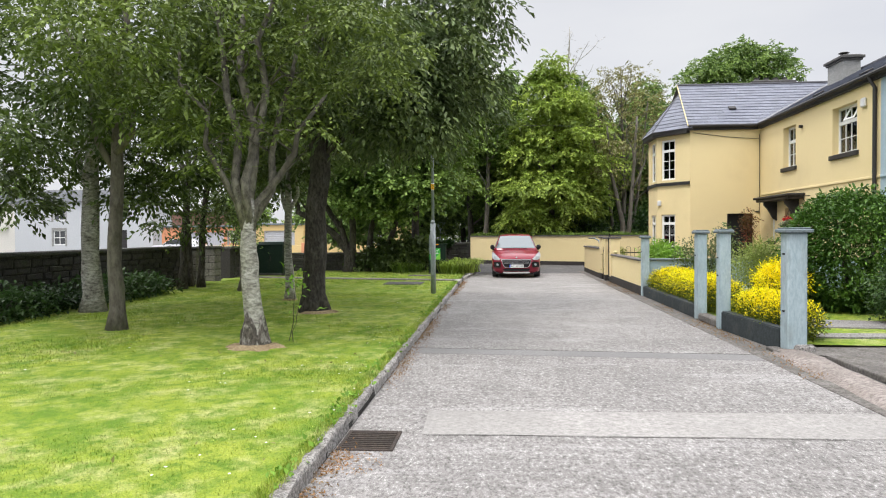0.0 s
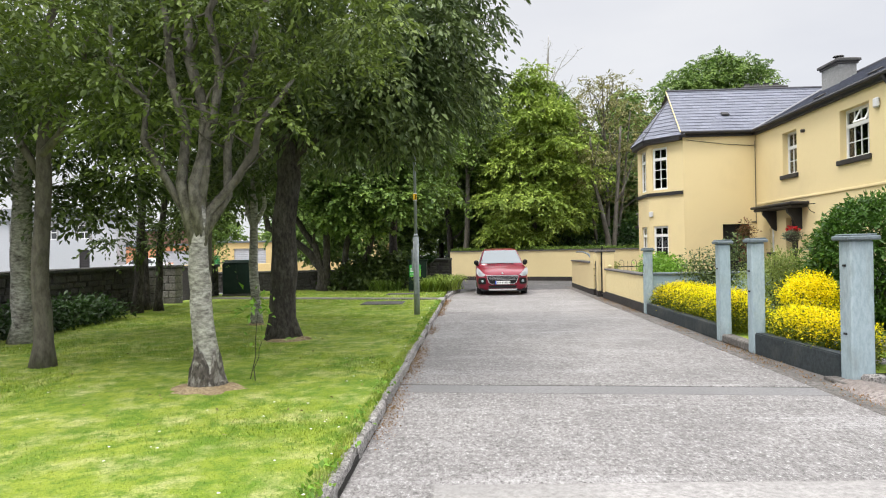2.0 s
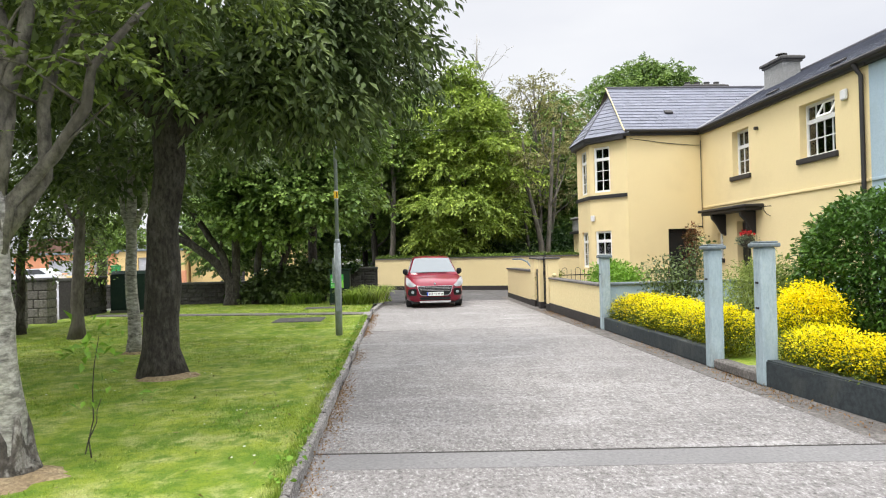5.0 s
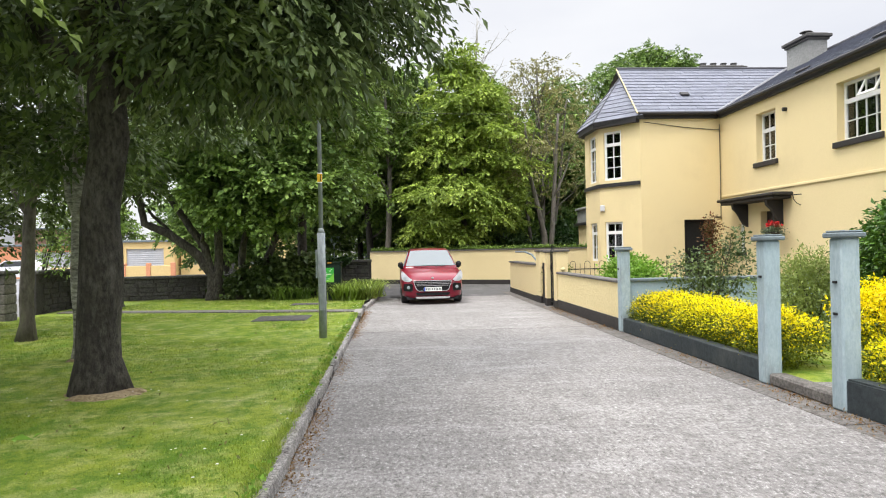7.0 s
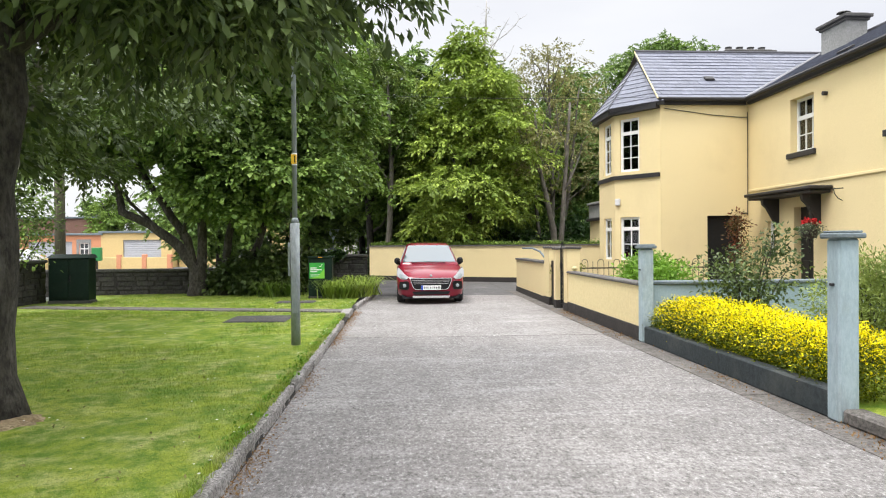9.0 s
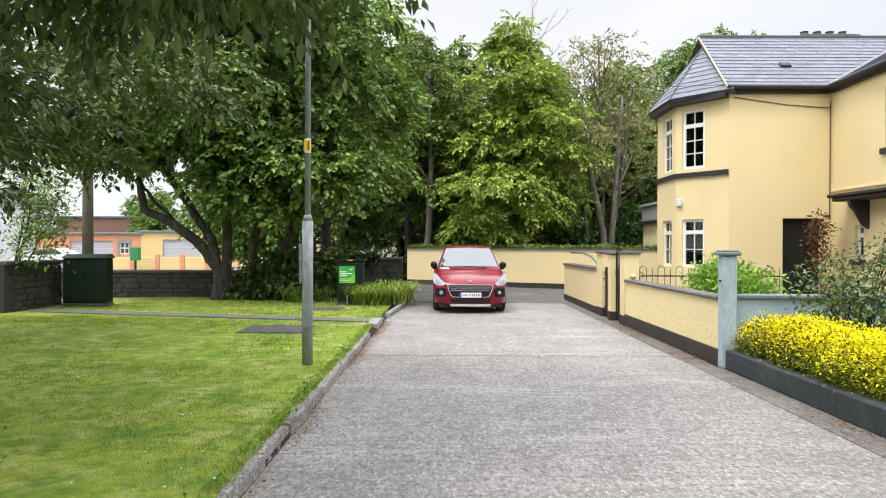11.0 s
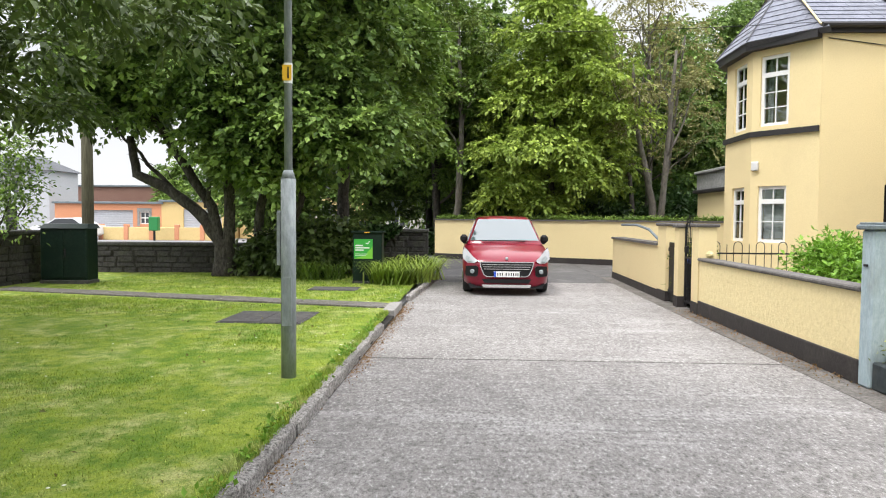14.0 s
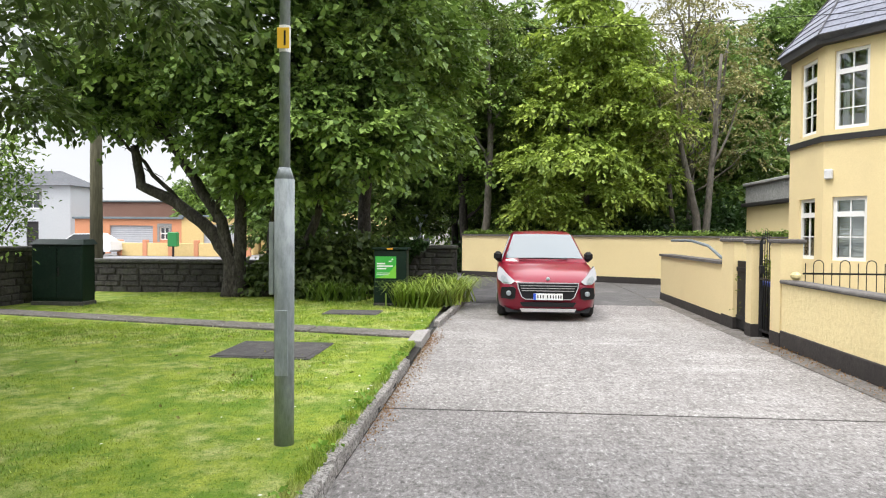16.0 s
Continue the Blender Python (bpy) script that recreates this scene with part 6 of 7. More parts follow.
s.add([(-0.22, -0.25, 0.06), (0.22, -0.25, 0.06), (0.22, 0.25, 0.06), (-0.22, 0.25, 0.06), (-0.28, -0.31, 0.78), (0.28, -0.31, 0.78), (0.28, 0.31, 0.78), (-0.28, 0.31, 0.78)],
      [(3, 2, 1, 0), (4, 5, 6, 7), (0, 1, 5, 4), (1, 2, 6, 5), (2, 3, 7, 6), (3, 0, 4, 7)])
part("body", s, M_IRON, wb)
part("lid", Shape().box(-0.3, 0.3, -0.33, 0.33, 0.78, 0.85, 0.02), plain("bin_blue", (0.02, 0.05, 0.3), 0.5), wb, "blue plastic lid")
for sy in (-0.2, 0.2):
    s = Shape()
    s.tube([(0.24, sy - 0.03, 0.1), (0.24, sy + 0.03, 0.1)], 0.1, 12)
    part("wheel", s, M_IRON, wb)
hr = Shape()
hr.tube([(3.85, 30.3, 1.3), (3.85, 28.6, 1.31), (3.85, 27.4, 1.22), (3.85, 26.6, 1.02), (3.85, 26.1, 0.98)], 0.03, 8)
tagged(part("handrail", hr, M_CAPGREY), "curved grey coping rail above the cream wall", "handrail")
tagged(part("coping_stone", Shape().box(3.76, 3.88, 23.2, 23.36, 0.82, 0.93, 0.04), surface("stone_ochre", (0.6, 0.5, 0.25), (0.7, 0.6, 0.3))), "small pale stone lying on the wall coping", "stone")

# creeping green along the boundary wall top
ivy = thing("creeper", (bw0.x, bw0.y, G + 1.56), "low green creeper along the boundary wall coping", "creeper")
rg = np.random.default_rng(77)
n = 9000
u = rg.uniform(0.0, 1.0, n)
u = u[rg.uniform(size=n) < 0.25 + 0.75 * (np.sin(u * 31) * 0.5 + 0.5)]
n = len(u)
L = (bw1 - bw0).length
pts = np.stack([bd.x * u * L - bn.x * rg.uniform(-0.02, 0.3, n), bd.y * u * L - bn.y * rg.uniform(-0.02, 0.3, n), np.abs(rg.normal(size=n)) * 0.055], axis=1)
o = new("leaves", leaf_mesh("leaves", pts, 0.08, M_LEAF_MID, 78, -0.2, 0.6))
o.parent = ivy
o["kind"] = "stuff"
# ivy over the dark wall
ivy2 = thing("ivy", (-5.2, 29.85, LAWN), "dense dark ivy hanging over the stone wall", "ivy")
n = 9000
xx = rg.uniform(0, 3.4, n)
zz = rg.uniform(0.05, 1.3, n)
ok = (zz > 0.75 + 0.25 * np.sin(xx * 2.1) + (xx - 2.2) * 0.3)
pts = np.stack([xx[ok], -0.06 + rg.normal(size=ok.sum()) * 0.07, zz[ok]], axis=1)
o = new("leaves", leaf_mesh("leaves", pts, 0.12, M_LEAF_IVY, 79, 0.6, 0.8, np.tile([[0, -0.8, 0]], (len(pts), 1))))
o.parent = ivy2
o["kind"] = "stuff"
shrub((-4.4, 28.9, LAWN), "dark leafy undergrowth below the sycamore", [(0, 0, 0.65, 1.1, 0.6, 0.65, 5200), (-1.2, 0.3, 0.4, 0.7, 0.5, 0.4, 2000), (0.9, 0.2, 0.9, 0.7, 0.5, 0.5, 2500)], M_LEAF_SHADE, 0.17, 440, "undergrowth", per_clump=9, spread=0.13, narrow=0.7, droop=0.3)
shrub((-9.1, 16.0, LAWN), "dark low growth along the old wall", [(0, 0, 0.3, 0.4, 2.5, 0.35, 4000), (0, -4.0, 0.3, 0.4, 2.0, 0.35, 3000)], M_LEAF_IVY, 0.12, 441, "undergrowth", spread=0.12)


def strap_leaves(at, label, n, length, seed, mat, rx=0.25, ry=0.2):
    """A clump of arching strap leaves."""
    rg2 = np.random.default_rng(seed)
    t = thing("strap_plant", at, label, "plant", "strap-leaved plants")
    vs, fs = [], []
    for i in range(n):
        th, ln = rg2.uniform(0, 2 * math.pi), length * rg2.uniform(0.7, 1.15)
        x0, y0 = rg2.normal() * rx * 0.5, rg2.normal() * ry * 0.5
        dx, dy, w = math.cos(th), math.sin(th), 0.019
        k = len(vs)
        for j in range(5):
            u2 = j / 4
            r = ln * 0.72 * u2
            z = ln * (1.55 * u2 - 1.15 * u2 * u2)
            ww = w * (1 - u2 * 0.9)
            vs += [(x0 + dx * r - dy * ww, y0 + dy * r + dx * ww, z), (x0 + dx * r + dy * ww, y0 + dy * r - dx * ww, z)]
        fs += [(k + 2 * j, k + 2 * j + 1, k + 2 * j + 3, k + 2 * j + 2) for j in range(4)]
    o = part("leaves", Shape().add(vs, fs), mat, t)
    o["kind"] = "stuff"
    return t


for i, (x, y, n, ln) in enumerate(((-1.95, 27.1, 120, 0.7), (-1.45, 27.6, 150, 0.8), (-1.75, 27.2, 110, 0.7), (-1.2, 28.4, 110, 0.75), (-4.0, 28.1, 80, 0.6), (-3.4, 28.3, 60, 0.5))):
    strap_leaves((x, y, LAWN), "clump of bright green arching strap leaves", int(n * 1.5), ln * 1.3, 500 + i, M_LEAF_LIME if i < 4 else M_LEAF_MID, 0.35, 0.25)

# ---- cabinets ----
cab = thing("utility_cabinet", (-8.88, 26.6, LAWN - 0.03), "large dark green roadside utility cabinet", "cabinet")
part("plinth", Shape().box(-0.54, 0.54, -0.24, 0.24, 0, 0.1, 0.01), M_STONECAP, cab)
part("body", Shape().box(-0.52, 0.52, -0.22, 0.22, 0.1, 1.22, 0.015), M_CABINET, cab)
s = Shape()
s.add([(-0.56, -0.26, 1.22), (0.56, -0.26, 1.22), (0.56, 0.26, 1.22), (-0.56, 0.26, 1.22), (-0.48, -0.1, 1.32), (0.48, -0.1, 1.32), (0.48, 0.26, 1.32), (-0.48, 0.26, 1.32)],
      [(3, 2, 1, 0), (4, 5, 6, 7), (0, 1, 5, 4), (1, 2, 6, 5), (2, 3, 7, 6), (3, 0, 4, 7)])
part("lid", s, M_CABINET, cab)
for sx in (-1, 1):
    part("door", Shape().box(-0.5 if sx < 0 else 0.01, -0.01 if sx < 0 else 0.5, -0.235, -0.22, 0.16, 1.17, 0.006), M_CABINET, cab)
part("handle", Shape().box(0.03, 0.06, -0.26, -0.235, 0.6, 0.78, 0.006), M_IRON, cab)
cab2 = thing("utility_cabinet", (-2.42, 27.45, LAWN - 0.03), "dark green fibre cabinet with a bright green poster", "cabinet")
part("plinth", Shape().box(-0.34, 0.34, -0.2, 0.2, 0, 0.08, 0.01), M_STONECAP, cab2)
part("body", Shape().box(-0.33, 0.33, -0.19, 0.19, 0.08, 1.15, 0.012), M_CABINET, cab2)
part("lid", Shape().box(-0.37, 0.37, -0.23, 0.23, 1.15, 1.2, 0.015), M_CABINET, cab2)
poster = part("poster", Shape().box(-0.3, 0.12, -0.196, -0.191, 0.58, 1.02), plain("poster_green", (0.05, 0.42, 0.06), 0.4), cab2, "bright green printed poster")
part("poster_swoosh", Shape().add([(-0.3, -0.198, 0.58), (0.12, -0.198, 0.58), (0.12, -0.198, 0.86), (-0.05, -0.198, 0.66)], [(0, 1, 2, 3)]), plain("poster_light", (0.22, 0.6, 0.06), 0.4), poster)
M_INK = plain("print_white", (0.8, 0.82, 0.8), 0.5)
for i, (x0, x1, z) in enumerate(((-0.27, -0.1, 0.86), (-0.27, 0.05, 0.81), (-0.27, -0.08, 0.76), (-0.27, 0.0, 0.68), (-0.27, -0.03, 0.645))):
    part("text_bar", Shape().box(x0, x1, -0.2, -0.1985, z, z + (0.03 if i < 3 else 0.012)), M_INK, poster)
s = Shape()
s.tube([(-0.03, -0.199, 0.93), (0.0, -0.199, 0.915), (0.03, -0.199, 0.93)], 0.012, 6)
s.tube([(0.03, -0.199, 0.95), (0.06, -0.199, 0.975)], 0.01, 6)
part("logo_shape", s, M_INK, poster)
part("warning_label", Shape().box(-0.06, 0.06, -0.234, -0.231, 1.16, 1.185), plain("label_orange", (0.8, 0.35, 0.02), 0.5), cab2)

# ---- covers and drain ----
M_COVER = surface("cover_concrete", (0.06, 0.056, 0.056), (0.10, 0.092, 0.09), 0.9, 1.8, 24, 0.3, 0.4, stain=(0.2, 0.19, 0.17), stain_amount=0.4)
for x0, x1, y0, y1 in ((-3.6, -2.4, 21.2, 22.4), (-3.4, -2.4, 25.6, 26.3)):
    t = thing("manhole_cover", ((x0 + x1) / 2, (y0 + y1) / 2, LAWN - 0.02), "flat dark concrete access cover set in the grass", "manhole", "covers")
    w, d2 = (x1 - x0) / 2, (y1 - y0) / 2
    part("frame", Shape().box(-w, w, -d2, d2, 0, 0.03, 0.008), M_COVER, t)
    part("lid", Shape().box(-w + 0.05, -0.01, -d2 + 0.05, d2 - 0.05, 0.03, 0.036), M_COVER, t)
    part("lid", Shape().box(0.01, w - 0.05, -d2 + 0.05, d2 - 0.05, 0.03, 0.036), M_COVER, t)
dr = thing("drain_grate", (-1.03, 5.45, G), "rusty cast iron road drain grate", "drain")
part("frame", Shape().box(-0.22, -0.19, -0.26, 0.26, -0.012, 0.012, 0.004).box(0.19, 0.22, -0.26, 0.26, -0.012, 0.012, 0.004).box(-0.19, 0.19, -0.26, -0.23, -0.012, 0.012, 0.004).box(-0.19, 0.19, 0.23, 0.26, -0.012, 0.012, 0.004), M_DRAIN, dr)
# flat black slab under the bars; its colour stands in for the hole's shade
part("pit_shade", Shape().box(-0.19, 0.19, -0.23, 0.23, -0.012, 0.003), plain("pit_shade_black", (0.008, 0.008, 0.008), 0.95), dr)
for k in range(9):
    y = -0.215 + 0.05 * k
    part("bar", Shape().box(-0.19, 0.19, y, y + 0.022, 0.003, 0.014, 0.003), M_DRAIN, dr)

# lamp post details
part("access_door", Shape().box(-0.045, 0.045, -0.0705, -0.055, 0.5, 0.95, 0.003), M_STEEL, lp)
part("side_box", Shape().box(-0.105, -0.07, -0.02, 0.02, 1.05, 1.55, 0.006), M_STEEL, lp)
tag = part("number_tag", Shape().box(-0.042, 0.042, -0.043, -0.039, 2.72, 2.86, 0.002), plain("tag_yellow", (0.85, 0.5, 0.03), 0.5), lp, "yellow plate on a white band")
part("text_bar", Shape().box(0.005, 0.018, -0.045, -0.0435, 2.74, 2.84), M_IRON, tag)
s = Shape()
s.tube([(0, 0, 2.7), (0, 0, 2.88)], 0.0395, 16)
part("band", s, M_WHITE, lp)
lamp_arm = Shape()
lamp_arm.tube([(0, 0, 7.18), (0, 0, 7.4), (0.2, -0.02, 7.55), (0.6, -0.05, 7.6)], 0.03, 8)
part("arm", lamp_arm, M_STEEL, lp)
part("lantern", Shape().box(0.5, 1.05, -0.16, 0.06, 7.53, 7.66, 0.04), M_STEEL, lp)

# soil rings and a sapling
def soil_patch(x, y, r, seed):
    rs2 = random.Random(seed)
    s = Shape()
    n = 22
    vs = [(0, 0, 0.05)]
    for ring_ in (0.55, 1.0):
        for k in range(n):
            th = 2 * math.pi * k / n
            rr = r * ring_ * rs2.uniform(0.75, 1.2)
            vs.append((math.cos(th) * rr * 1.25, math.sin(th) * rr, 0.04 if ring_ < 0.9 else -0.03))
    fs = [(0, 1 + k, 1 + (k + 1) % n) for k in range(n)] + [(1 + k, 1 + n + k, 1 + n + (k + 1) % n, 1 + (k + 1) % n) for k in range(n)]
    s.add(vs, fs)
    t = tagged(part("soil_patch", s, M_SOIL), "bare dry soil round a tree foot", "soil")
    t.location = (x, y, LAWN)


soil_patch(-3.38, 9.36, 0.42, 1)
soil_patch(-3.6, 13.65, 0.42, 2)
soil_patch(-4.95, 16.15, 0.2, 3)
shrub((-3.0, 9.85, LAWN), "thin sapling shoot with a few leaves", [(0.05, 0, 0.8, 0.16, 0.14, 0.25, 36), (0.1, -0.02, 0.45, 0.14, 0.14, 0.12, 14)], M_LEAF_FRESH, 0.1, 450, "sapling", stemr=0.006, stems=2, per_clump=4, spread=0.08)
# ---- the red car ----
M_CARRED = plain("car_red", (0.20, 0.002, 0.018), 0.28, 0.0, 0.35, 0.35)
M_CHROME = plain("chrome", (0.75, 0.75, 0.76), 0.12, 1.0)
M_BLACKP = plain("black_plastic", (0.012, 0.012, 0.013), 0.55, 0.0, 0.0, 0.2)
M_TYRE = surface("tyre_rubber", (0.02, 0.02, 0.02), (0.03, 0.03, 0.03), 0.85, 5, 40, 0.2, 0.2)
M_SCREEN = plain("windscreen_glass", (0.06, 0.085, 0.095), 0.02, 0.0, 0.35, 0.6)
M_SCREEN.node_tree.nodes["Principled BSDF"].inputs["IOR"].default_value = 1.75
M_LENS = plain("lamp_lens", (0.42, 0.43, 0.45), 0.15, 0.0, 1.0)
car = thing("car", (0.64, 25.98, G), "red compact people carrier parked facing the camera", "car")


def loft(rows):
    """A skin over half-outlines of equal count, mirrored across x = 0; rows: (y, [(x, z), ...])."""
    sh = Shape()
    n = len(rows[0][1])
    vs, fs = [], []
    for y, pr in rows:
        full = [(x, y, z) for x, z in pr] + [(-x, y, z) for x, z in reversed(pr[1:-1])]
        vs += full
    m = 2 * n - 2
    for i in range(len(rows) - 1):
        for j in range(m):
            fs.append((i * m + j, i * m + (j + 1) % m, (i + 1) * m + (j + 1) % m, (i + 1) * m + j))
    fs.append(tuple(range(m - 1, -1, -1)))
    fs.append(tuple((len(rows) - 1) * m + j for j in range(m)))
    return sh.add(vs, fs)


rows = []
for y, w, zl, zs, zt in ((0.0, 0.60, 0.26, 0.60, 0.70), (0.03, 0.70, 0.22, 0.64, 0.735), (0.1, 0.79, 0.19, 0.70, 0.79), (0.22, 0.855, 0.18, 0.77, 0.85), (0.45, 0.895, 0.18, 0.85, 0.925),
                        (0.8, 0.915, 0.18, 0.92, 1.0), (1.2, 0.92, 0.18, 0.98, 1.06), (1.5, 0.92, 0.18, 1.0, 1.08), (2.5, 0.92, 0.18, 1.03, 1.10), (3.6, 0.92, 0.18, 1.05, 1.12), (4.1, 0.89, 0.24, 1.03, 1.1), (4.32, 0.8, 0.32, 0.95, 1.0), (4.36, 0.7, 0.4, 0.85, 0.9)):
    rows.append((y, [(0, zl), (w * 0.8, zl), (w * 0.97, zl + 0.07), (w, (zl + zs) / 2), (w * 0.99, zs - 0.07), (w * 0.93, zs), (w * 0.78, zs + (zt - zs) * 0.6), (w * 0.4, zt - 0.008), (0, zt)]))
body = part("body", loft(rows), M_CARRED, car, smooth=True)
rows = []
for y, wb_, wt, zt in ((1.12, 0.82, 0.80, 1.07), (1.3, 0.82, 0.76, 1.17), (1.6, 0.82, 0.70, 1.36), (1.95, 0.82, 0.63, 1.55), (2.15, 0.82, 0.61, 1.60), (2.6, 0.82, 0.60, 1.635), (3.3, 0.81, 0.59, 1.63), (3.9, 0.78, 0.56, 1.52), (4.3, 0.72, 0.6, 1.12)):
    rows.append((y, [(0, 1.0), (wb_, 1.0), (wb_, 1.04), (wt + (wb_ - wt) * 0.12, zt - 0.06), (wt * 0.93, zt - 0.015), (wt * 0.5, zt), (0, zt + 0.004)]))
part("roof", loft(rows), M_CARRED, car, smooth=True)
# windscreen laid just over the sloping front of the cabin
vs, fs = [], []
for i in range(9):
    u = i / 8
    y, z = 1.14 + (1.93 - 1.14) * u, 1.085 + (1.545 - 1.085) * u
    hw = 0.755 + (0.585 - 0.755) * u
    for j in range(9):
        x = hw * (j / 4 - 1)
        bow = 0.06 * (x / 0.75) ** 2
        vs.append((x, y + bow - 0.02, z + 0.022 - bow * 0.2))
for i in range(8):
    for j in range(8):
        k = i * 9 + j
        fs.append((k, k + 1, k + 10, k + 9))
part("windscreen", Shape().add(vs, fs), M_SCREEN, car, "windscreen reflecting the pale sky", smooth=True)
s = Shape()
s.tube([(-0.5, 1.1, 1.09), (-0.05, 1.08, 1.1), (0.0, 1.08, 1.1)], 0.012, 5)
s.tube([(0.0, 1.08, 1.1), (0.45, 1.1, 1.085)], 0.012, 5)
part("wiper", s, M_BLACKP, car)
for sx in (-1, 1):
    s = Shape()
    q = [(1.65, 1.08, 0.826), (2.2, 1.52, 0.655), (3.2, 1.54, 0.64), (3.75, 1.1, 0.81)]
    s.add([(sx * (x + 0.008), y, z) for y, z, x in q] + [(sx * (x - 0.02), y, z) for y, z, x in q], [(0, 1, 2, 3), (7, 6, 5, 4), (0, 4, 5, 1), (1, 5, 6, 2), (2, 6, 7, 3), (3, 7, 4, 0)])
    part("side_window", s, M_SCREEN, car)
    mir = part("mirror", Shape().box(-0.085, 0.085, -0.06, 0.08, -0.095, 0.085, 0.05), M_BLACKP, car, "black door mirror")
    mir.location = (sx * 0.900, 1.5, 1.13)
    part("mirror_arm", Shape().box(-0.09, 0.09, -0.02, 0.04, -0.12, -0.07, 0.01), M_BLACKP, mir).location = (-sx * 0.07, 0, 0)


def face_y(x, z):
    return 1.75 * max(0.0, abs(x) - 0.5) ** 2 + max(0.0, z - 0.72) * 1.0 - 0.03


def front_plate(name, pts, depth, material, parent, label="", push=0.0):
    """A panel on the car's nose, following its curve."""
    n = len(pts)
    a = [(x, face_y(x, z) - push, z) for x, z in pts]
    b = [(x, face_y(x, z) - push + depth, z) for x, z in pts]
    return part(name, Shape().add(a + b, [tuple(range(n - 1, -1, -1)), tuple(range(n, 2 * n))] + [(i, (i + 1) % n, (i + 1) % n + n, i + n) for i in range(n)]), material, parent, label)


grille = front_plate("grille", [(-0.55, 0.70), (-0.54, 0.60), (-0.47, 0.43), (-0.4, 0.39), (0.4, 0.39), (0.47, 0.43), (0.54, 0.60), (0.55, 0.70)], 0.12, M_CHROME, car, "chrome-edged dark grille")
front_plate("grille_mesh", [(-0.53, 0.682), (-0.52, 0.6), (-0.455, 0.44), (-0.395, 0.405), (0.395, 0.405), (0.455, 0.44), (0.52, 0.6), (0.53, 0.682)], 0.05, M_BLACKP, grille, push=0.012)
for zz, hw in ((0.635, 0.5), (0.59, 0.48), (0.545, 0.46)):
    front_plate("grille_bar", [(-hw, zz), (hw, zz), (hw, zz + 0.012), (-hw, zz + 0.012)], 0.03, M_CHROME, grille, push=0.03)
plate = front_plate("number_plate", [(-0.26, 0.39), (0.26, 0.39), (0.26, 0.505), (-0.26, 0.505)], 0.02, plain("plate_white", (0.75, 0.75, 0.73), 0.5), car, "white number plate with dark bars", 0.04)
front_plate("plate_band", [(-0.26, 0.391), (-0.215, 0.391), (-0.215, 0.504), (-0.26, 0.504)], 0.003, plain("plate_blue", (0.02, 0.08, 0.5), 0.5), plate, push=0.044)
M_INK = plain("plate_ink", (0.01, 0.01, 0.012), 0.95)
for x0 in (-0.19, -0.143, -0.096, -0.02, 0.036, 0.083, 0.13, 0.177, 0.218):
    part("text_bar", Shape().box(x0, x0 + 0.02, -0.074, -0.069, 0.42, 0.475), M_INK, plate)
for sx in (-1, 1):
    hl = front_plate("headlight", [(sx * x, z) for x, z in ((0.585, 0.715), (0.66, 0.665), (0.8, 0.665), (0.895, 0.74), (0.91, 0.86), (0.875, 0.975), (0.80, 0.92), (0.69, 0.80))][::sx], 0.12, M_LENS, car, "swept clear headlight", 0.0)
    front_plate("lamp_reflector", [(sx * x, z) for x, z in ((0.70, 0.70), (0.80, 0.69), (0.85, 0.76), (0.82, 0.82), (0.74, 0.78))][::sx], 0.02, M_STEEL, hl, push=0.01)
    fg = front_plate("fog_lamp_housing", [(sx * x, z) for x, z in ((0.57, 0.58), (0.585, 0.42), (0.63, 0.39), (0.83, 0.40), (0.85, 0.46), (0.83, 0.60), (0.62, 0.62))][::sx], 0.12, M_BLACKP, car, "", 0.05)
    s = Shape()
    yy = face_y(0.7, 0.5) - 0.08
    s.tube([(sx * 0.7, yy + 0.06, 0.5), (sx * 0.7, yy, 0.5), (sx * 0.7, yy - 0.01, 0.5)], [0.045, 0.045, 0.03], 14)
    part("fog_lamp", s, M_STEEL, fg)
    for wy in (0.9, 3.5):
        s = Shape()
        x0 = sx * 0.69
        s.tube([(x0, wy, 0.33), (x0 + sx * 0.02, wy, 0.33), (x0 + sx * 0.18, wy, 0.33), (x0 + sx * 0.215, wy, 0.33)], [0.3, 0.33, 0.33, 0.29], 24)
        wh = part("wheel", s, M_TYRE, car, "", True)
        s = Shape()
        s.tube([(sx * 0.9, wy, 0.33), (sx * 0.915, wy, 0.33)], [0.22, 0.2], 16)
        part("rim", s, M_CHROME, wh)
front_plate("lower_intake", [(-0.5, 0.345), (-0.45, 0.265), (0.45, 0.265), (0.5, 0.345)], 0.06, M_BLACKP, car, "", 0.02)
front_plate("bumper_skirt", [(-0.78, 0.26), (-0.74, 0.15), (0.74, 0.15), (0.78, 0.26)], 0.1, M_BLACKP, car, "", 0.0)
front_plate("skid_plate", [(-0.5, 0.235), (-0.47, 0.175), (0.47, 0.175), (0.5, 0.235)], 0.03, M_CHROME, car, "satin metal skid plate", 0.04)
s = Shape()
s.t = pose(0, 0.02, 0.765, 60, 0, 0)
s.tube([(0, 0, 0), (0, 0, 0.02)], [0.035, 0.02], 8)
part("badge", s, M_STEEL, car)

